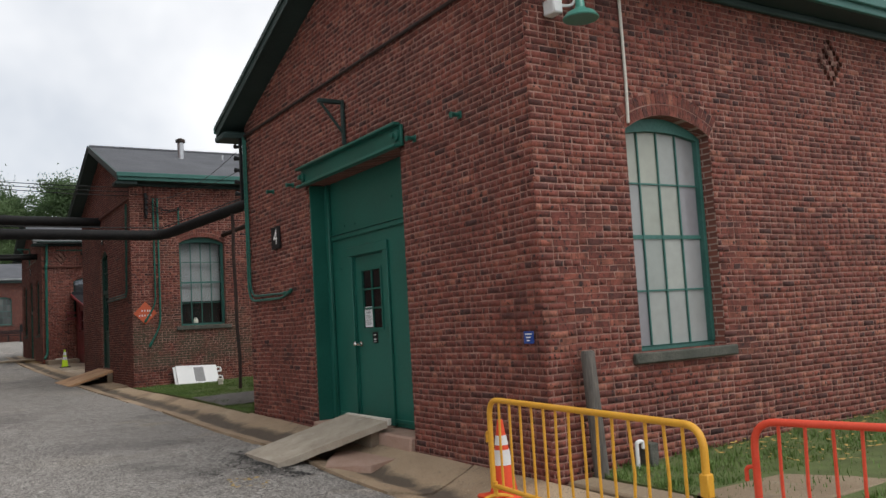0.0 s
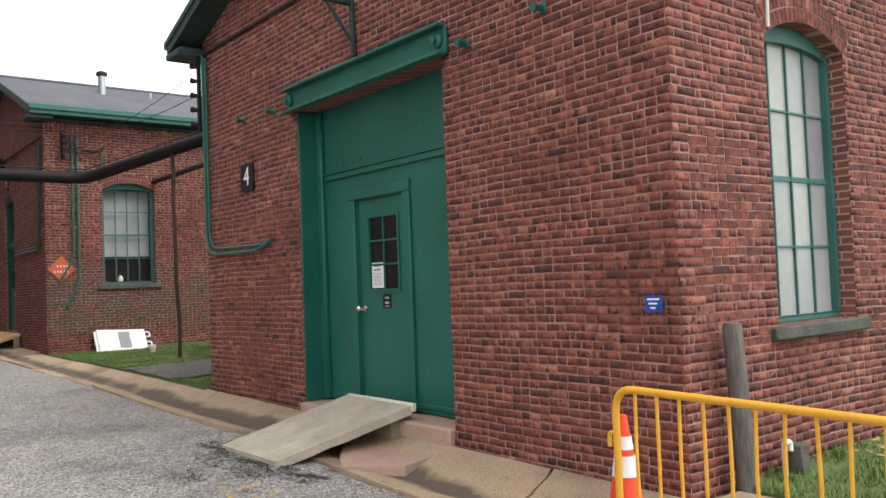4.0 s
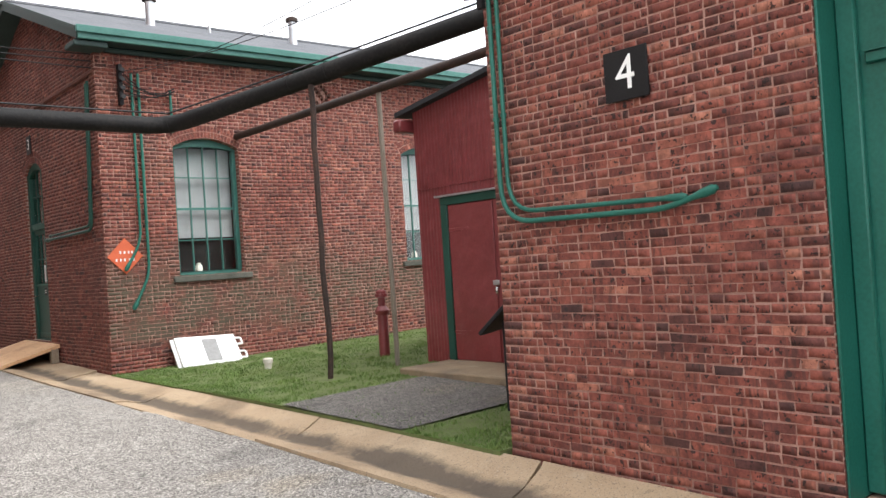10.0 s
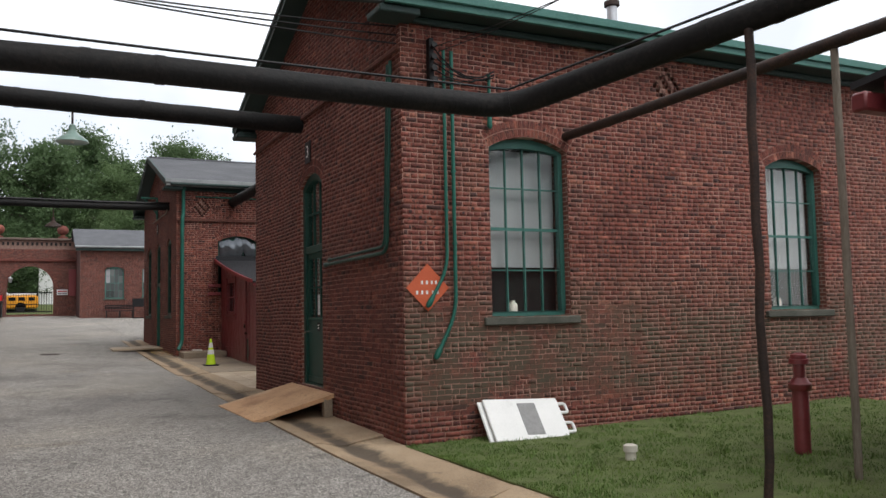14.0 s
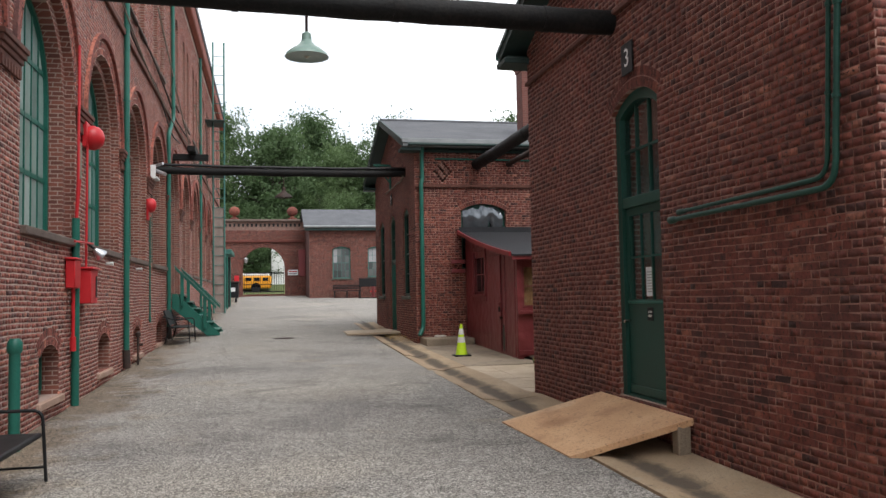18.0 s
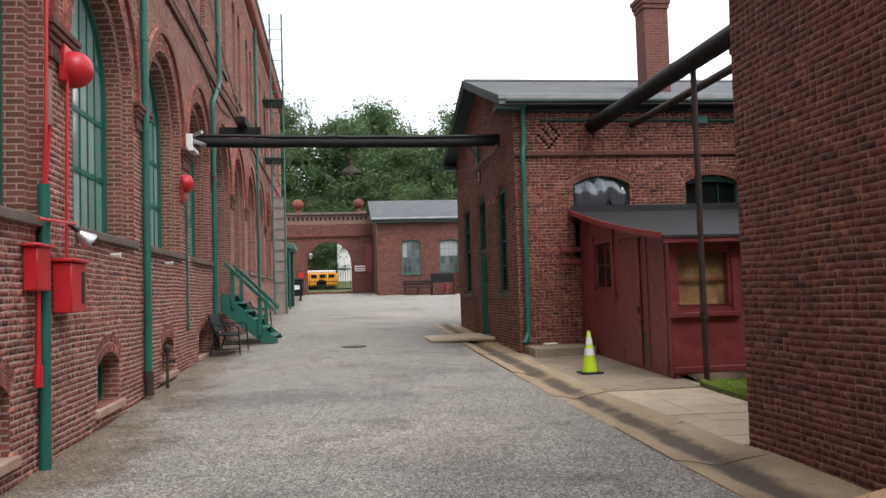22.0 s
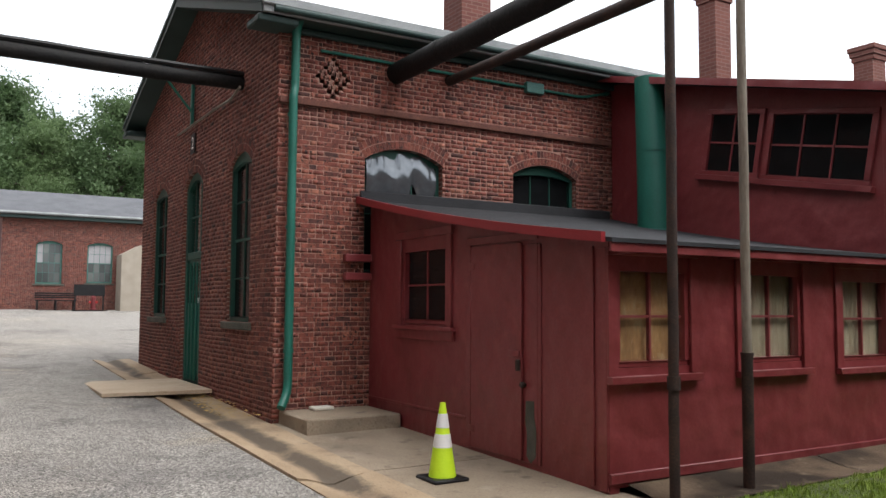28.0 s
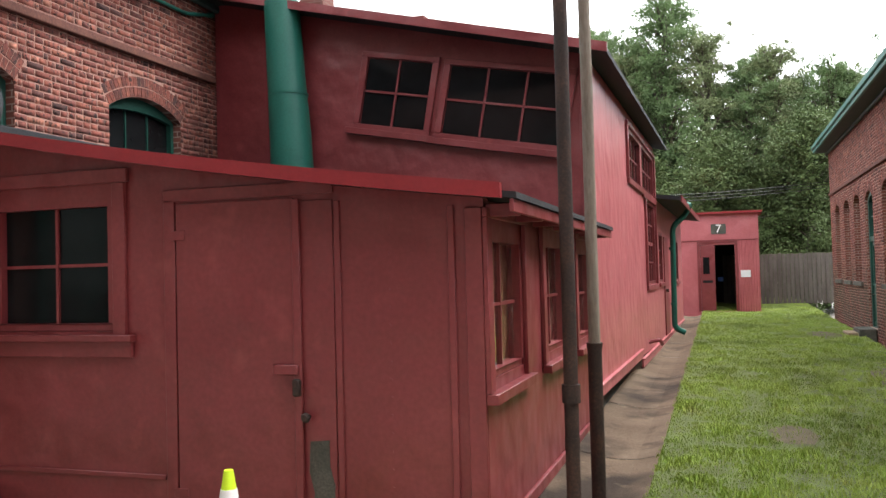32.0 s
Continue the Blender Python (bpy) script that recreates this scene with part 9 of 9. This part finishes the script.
solid("beige_annex", G().prism(Face("S", 69.6), [(8.40, 1.4), (14, 1.4), (14, 5.2), (9.3, 4.95), (8.40, 4.45)], 0, -1.39), M_BEIGE, "low beige rendered annex beside the lodge", "annex")
fc = thing("board_fence", (29, 28, 1.0), "tall silvered vertical board fence", "fence")
for i in range(46):
    y0 = 24.0 + i * 0.125
    h = 1.50 + 0.03 * noise.noise((i * 1.3, 0, 0))
    part("board", G().box(29.0, 29.025, y0, y0 + 0.115, 0.95, 1.0 + h, 0.004), M_FENCE, fc)
for z in (1.4, 2.2):
    part("rail", G().box(29.026, 29.08, 24.0, 29.7, z, z + 0.09), M_FENCE, fc)
# hut fittings
part("door", G().box(25.46, 25.50, 29.95, 30.33, 0.92, 2.75, 0.006), M_RED, hut, "red door leaf standing aside")
part("door_window", G().box(25.45, 25.459, 30.10, 30.27, 1.95, 2.42), M_DARKGLASS, hut)
part("door_card", G().box(25.45, 25.459, 30.02, 30.29, 1.70, 1.77), M_BLACK, hut)
part("threshold", G().box(25.2, 25.6, 29.38, 30.36, 0.80, 0.90, 0.01), M_RED, hut)
for u0, u1, v0, v1 in ((29.34, 29.418, 0.9, 2.80), (30.342, 30.42, 0.9, 2.80), (29.34, 30.42, 2.801, 2.86), (28.80, 32.9, 2.87, 2.90)):
    part("trim_board", G().fbox(FU, u0, u1, v0, v1, 0.0015, 0.03, 0.004), M_RED, hut)
g = G()
rib_wall(g, Face("W", 25.488), 28.80, 29.33, 0.9, lambda u: 2.86, 0.06, 0.008)
part("corrugated_panel", g, M_RED_LIT, hut)
hb = thing("number_board", (25.45, 29.83, 3.2), "grey number board with a white seven", "sign")
part("board", G().fbox(FU, 29.63, 30.03, 3.06, 3.34, 0.005, 0.02, 0.004), M_STONE, hb)
number_text("number", "7", 0.32, face_text(FU, 29.83, 3.20, 0.0215), M_LETTER, hb)
solid("paper_sign", G().fbox(FU, 29.02, 29.28, 1.84, 2.03, 0.02, 0.03, 0.003), M_PAPER, "white paper sign on the red hut", "sign")
solid("blue_card", G().box(27.0, 27.02, 29.74, 29.89, 1.71, 1.84), M_BLUE, "small blue card inside the hut doorway", "card")
for i in range(3):
    cable((21.5, 30.9, 3.72 + 0.08 * i), (24.3, 27.1, 4.12 + 0.07 * i), 0.04, 0.010, "thin cable above the grass strip", 70 + i)

# ---- fallen leaves, road marks ----
def scatter(name, n, area, label, material, size, zf, seed, category="leaves"):
    rng = np.random.default_rng(seed)
    g = G()
    for i in range(n):
        x = area[0] + (area[1] - area[0]) * rng.random()
        y = area[2] + (area[3] - area[2]) * rng.random()
        s, a = size * rng.uniform(0.5, 1.2), rng.uniform(0, 6.28)
        z = zf(x, y)
        c, d = math.cos(a) * s, math.sin(a) * s
        up = rng.uniform(0.0, 0.4, 4) * s
        g.add([(x + c, y + d, z + up[0]), (x - d * 0.5, y + c * 0.5, z + up[1]), (x - c, y - d, z + up[2]), (x + d * 0.5, y - c * 0.5, z + up[3])], [(0, 1, 2, 3)])
    ob = part(name, g, material, None, label)
    return tagged(ob, category=category, kind="stuff")


scatter("fallen_leaves", 26, (2.35, 2.7, 7.2, 7.8), "yellow fallen leaves on the asphalt", M_DEADLEAF, 0.028, lambda x, y: road_z(y) + 0.03, 1)
scatter("fallen_leaves", 260, (5.6, 9.0, 3.9, 5.1), "dry fallen leaves in the grass", M_DEADLEAF, 0.035, lambda x, y: lawn_z(x, y) + 0.05, 2)
scatter("fallen_leaves", 260, (3.45, 3.93, 35.5, 37.6), "dry leaves swept into the gutter", M_DEADLEAF, 0.028, lambda x, y: road_z(y) + 0.05, 3)
scatter("fallen_leaves", 60, (5.0, 5.4, 33.4, 35.0), "dry leaves along the shed foot", M_DEADLEAF, 0.02, lambda x, y: road_z(y) + 0.03, 4)
scatter("gravel", 2600, (-1.9, -1.1, 20.5, 44), "loose gravel along the hall foot", M_CONC, 0.012, lambda x, y: ground_z(x, y) + 0.004, 5, "gravel")
g = G().lathe([(0.26, road_z(37.5) + 0.015), (0.26, road_z(37.5) + 0.035), (0.22, road_z(37.5) + 0.037)], (0.94, 37.5, 0), 20)
solid("manhole_cover", g, M_RUST, "dark iron cover set in the asphalt", "manhole")


def tar_patch(x, y, l, w, turn, label):
    """A ragged thin skin of tar on the asphalt."""
    n, c, d = 56, math.cos(turn), math.sin(turn)
    ring = []
    for k in range(n):
        a = 6.2832 * k / n
        r = 1 + 0.6 * noise.noise((k * 0.55, x, y)) + 0.6 * noise.noise((k * 1.6, y, x)) + 0.5 * noise.noise((k * 3.3, x, 7))
        p, q = l / 2 * math.cos(a) * r, w / 2 * math.sin(a) * r
        ring.append((x + p * c - q * d, y + p * d + q * c))
    g = G().add([(a, b, ground_z(a, b) + 0.010) for a, b in ring], [tuple(range(n))])
    solid("tar_patch", g, M_TAR, label, "road patch", kind="structure")


for x, y, l, w, turn in ((3.05, 9.2, 0.5, 0.035, -1.3), (3.06, 8.4, 0.7, 0.05, -1.35), (3.12, 7.8, 0.4, 0.04, -1.2)):
    tar_patch(x, y, l, w, turn, "ragged dark tar seam on the asphalt by the ramp")
for n, area, seed in ((520, (2.93, 3.16, 7.6, 9.6), 11), (260, (2.70, 3.0, 8.0, 9.2), 12), (90, (2.30, 2.55, 8.2, 8.7), 13)):
    scatter("tar_crumbs", n, area, "crumbling black tar on the asphalt", M_TAR, 0.020, lambda x, y: ground_z(x, y) + 0.006, seed, "tar")

# ---- trees ----
def tree_mesh(seed, h, crown_w, crown_lo, leaves, leaf, limbs=38, clump=0.34, rise=0.09, taper=1.0):
    """Trunk with limbs, and a crown of many small leaf clumps with gaps."""
    rr, rng = random.Random(seed), np.random.default_rng(seed)
    trunk = G()
    top = Vector((rr.uniform(-0.5, 0.5), rr.uniform(-0.5, 0.5), h * 0.95))
    spine = [Vector((0, 0, -0.5)).lerp(top, i / 8) + Vector((rr.uniform(-0.2, 0.2), rr.uniform(-0.2, 0.2), 0)) * (i > 0) for i in range(9)]
    trunk.tube(spine, 0.2, 8, [0.028 * h * 0.6 * (1 - 0.9 * i / 8) + 0.02 for i in range(9)])
    clumps = []
    for i in range(limbs):
        s = crown_lo + (0.98 - crown_lo) * i / (limbs - 1)
        base = spine[min(8, int(s * 8))].copy()
        base.z = h * s * 0.95
        a = i * 2.4 + rr.uniform(-0.5, 0.5)
        prof = math.sin(math.pi * min(1.0, max(0.04, (s - crown_lo) / (1.0 - crown_lo))) ** 0.7 * taper) * 0.82 + 0.18
        reach = crown_w * prof * rr.uniform(0.4, 1.08)
        tip = base + Vector((math.cos(a) * reach, math.sin(a) * reach, rr.uniform(0.0, rise) * h))
        trunk.tube([base - Vector((0, 0, 0.04 * h)), base.lerp(tip, 0.55) + Vector((0, 0, 0.02 * h)), tip], 0.05, 4, [0.009 * h * (1 - 0.6 * s), 0.005 * h, 0.012])
        clumps += [(tip, rr.uniform(0.5, 1.0)), (base.lerp(tip, 0.66), rr.uniform(0.5, 0.95)), (base.lerp(tip, 0.3), rr.uniform(0.4, 0.8))]
        for _ in range(3):
            clumps.append((base.lerp(tip, rr.uniform(0.5, 1.05)) + Vector((rr.gauss(0, 1), rr.gauss(0, 1), rr.gauss(0.1, 0.8))) * crown_w * 0.2, rr.uniform(0.22, 0.6)))
    cen = np.array([tuple(c) for c, _ in clumps])
    size = np.array([s for _, s in clumps])
    k = rng.choice(len(clumps), leaves, p=size ** 2 / (size ** 2).sum())
    size = size * crown_w * clump
    d = rng.normal(size=(leaves, 3))
    d /= np.linalg.norm(d, axis=1)[:, None]
    rad = rng.random(leaves) ** 0.55 * np.where(rng.random(leaves) < 0.4, rng.uniform(1.1, 2.1, leaves), rng.uniform(0.7, 1.2, leaves))
    p = cen[k] + d * (rad * size[k])[:, None] * np.array([1.0, 1.0, 0.75])
    a1 = rng.normal(size=(leaves, 3))
    a1 /= np.linalg.norm(a1, axis=1)[:, None]
    a2 = np.cross(a1, rng.normal(size=(leaves, 3)))
    a2 /= np.linalg.norm(a2, axis=1)[:, None]
    s = (leaf * rng.uniform(0.6, 1.35, leaves))[:, None]
    co = np.stack([p - a1 * s - a2 * s * 0.6, p - a1 * s * 0.6 + a2 * s * 0.75, p + a1 * s * 1.1], 1)
    me = bpy.data.meshes.new("crown")
    me.vertices.add(leaves * 3)
    me.vertices.foreach_set("co", co.reshape(-1) * K)
    me.loops.add(leaves * 3)
    me.loops.foreach_set("vertex_index", np.arange(leaves * 3))
    me.polygons.add(leaves)
    me.polygons.foreach_set("loop_start", np.arange(0, leaves * 3, 3))
    me.update(calc_edges=True)
    return trunk, me


def make_tree(seed, h, w, lo, leaves, leaf, label, material, group, limbs=38, clump=0.34, rise=0.09, taper=1.0):
    trunk, crown = tree_mesh(seed, h, w, lo, leaves, leaf, limbs, clump, rise, taper)
    t = thing("tree", (0, 0, 0), label, "tree", group)
    part("trunk", trunk, M_BARK, t)
    part("crown", crown, material, t)
    return t


kinds = [make_tree(101, 13, 3.9, 0.16, 30000, 0.105, "tall broad-leaved tree on the hillside", M_LEAF, "hillside trees"),
         make_tree(102, 15, 4.4, 0.14, 34000, 0.105, "tall dense tree on the hillside", M_LEAF2, "hillside trees"),
         make_tree(103, 11, 4.2, 0.08, 30000, 0.105, "rounded tree on the hillside", M_LEAF, "hillside trees"),
         make_tree(104, 14, 3.6, 0.12, 30000, 0.105, "slender tree on the hillside", M_LEAF2, "hillside trees")]
tall = [make_tree(201, 12.5, 1.75, 0.10, 60000, 0.046, "tall narrow tree behind the fence, ivy on the trunk", M_LEAF3, "fence trees", 90, 0.26, 0.08, 0.86),
        make_tree(202, 12.0, 1.95, 0.08, 60000, 0.046, "tall leafy tree behind the fence", M_LEAF2, "fence trees", 90, 0.26, 0.07, 0.88),
        make_tree(203, 6.5, 2.3, 0.02, 56000, 0.046, "low bushy tree behind the fence", M_LEAFD, "fence trees", 80, 0.28, 0.08)]
rt = random.Random(77)


def put(t, used, x, y, z, s):
    m = Matrix.Translation(Vector((x, y, z)) * K) @ pose(0, 0, 0, rt.uniform(-3, 3), rt.uniform(-3, 3), rt.uniform(0, 360)) @ Matrix.Scale(s, 4)
    if t.name in used:
        copy_thing(t, m)
    else:
        used.add(t.name)
        t.matrix_basis = m


used = set()
spots = [(-12 + 2.2 * i + rt.uniform(-0.8, 0.8), 101 + (i % 3) * 4.0 + rt.uniform(-1.5, 1.5)) for i in range(26)] + [(-13 + 3.4 * i, 95.5 + rt.uniform(-1, 1.5)) for i in range(16) if not -3 < -13 + 3.4 * i < 5.5]
for i, (x, y) in enumerate(spots):
    put(kinds[i % 4], used, x, y, hill_z(x, y) - 0.3, rt.uniform(12.2, 15.2) / (13, 15, 11, 14)[i % 4] if y > 98 else rt.uniform(0.55, 0.75))
for x, y in ((-6.5, 97.5), (-3.6, 98.0), (-0.8, 98.5)):
    put(kinds[2], used, x, y, hill_z(x, y) - 0.3, 0.62)
for i, (x, y, h) in enumerate(((37.0, 36.0, 11.6), (37.5, 34.5, 12.4), (36.7, 33.0, 11.6), (37.4, 31.5, 13.0), (36.8, 30.2, 12.2), (37.6, 28.8, 10.1), (37.0, 27.3, 11.3), (36.7, 25.9, 9.4), (37.2, 24.6, 9.9), (36.8, 23.2, 10.0), (39.6, 35.2, 10.4), (39.8, 32.4, 11.4), (39.6, 29.4, 10.2), (39.8, 26.6, 9.6), (39.5, 24.0, 9.4))):
    put(tall[i % 2], used, x, y, 0.7, h / (12.5, 12.0)[i % 2])
for i in range(7):
    put(tall[2], used, 33.6 + rt.uniform(-0.6, 0.8), 23.2 + i * 1.75, 0.8, rt.uniform(0.75, 1.05))

# ---- bricks that can be picked out one by one ----
for F, picked, rng, material, ob in LATER:
    brick_parts(F, picked, rng, material, ob)
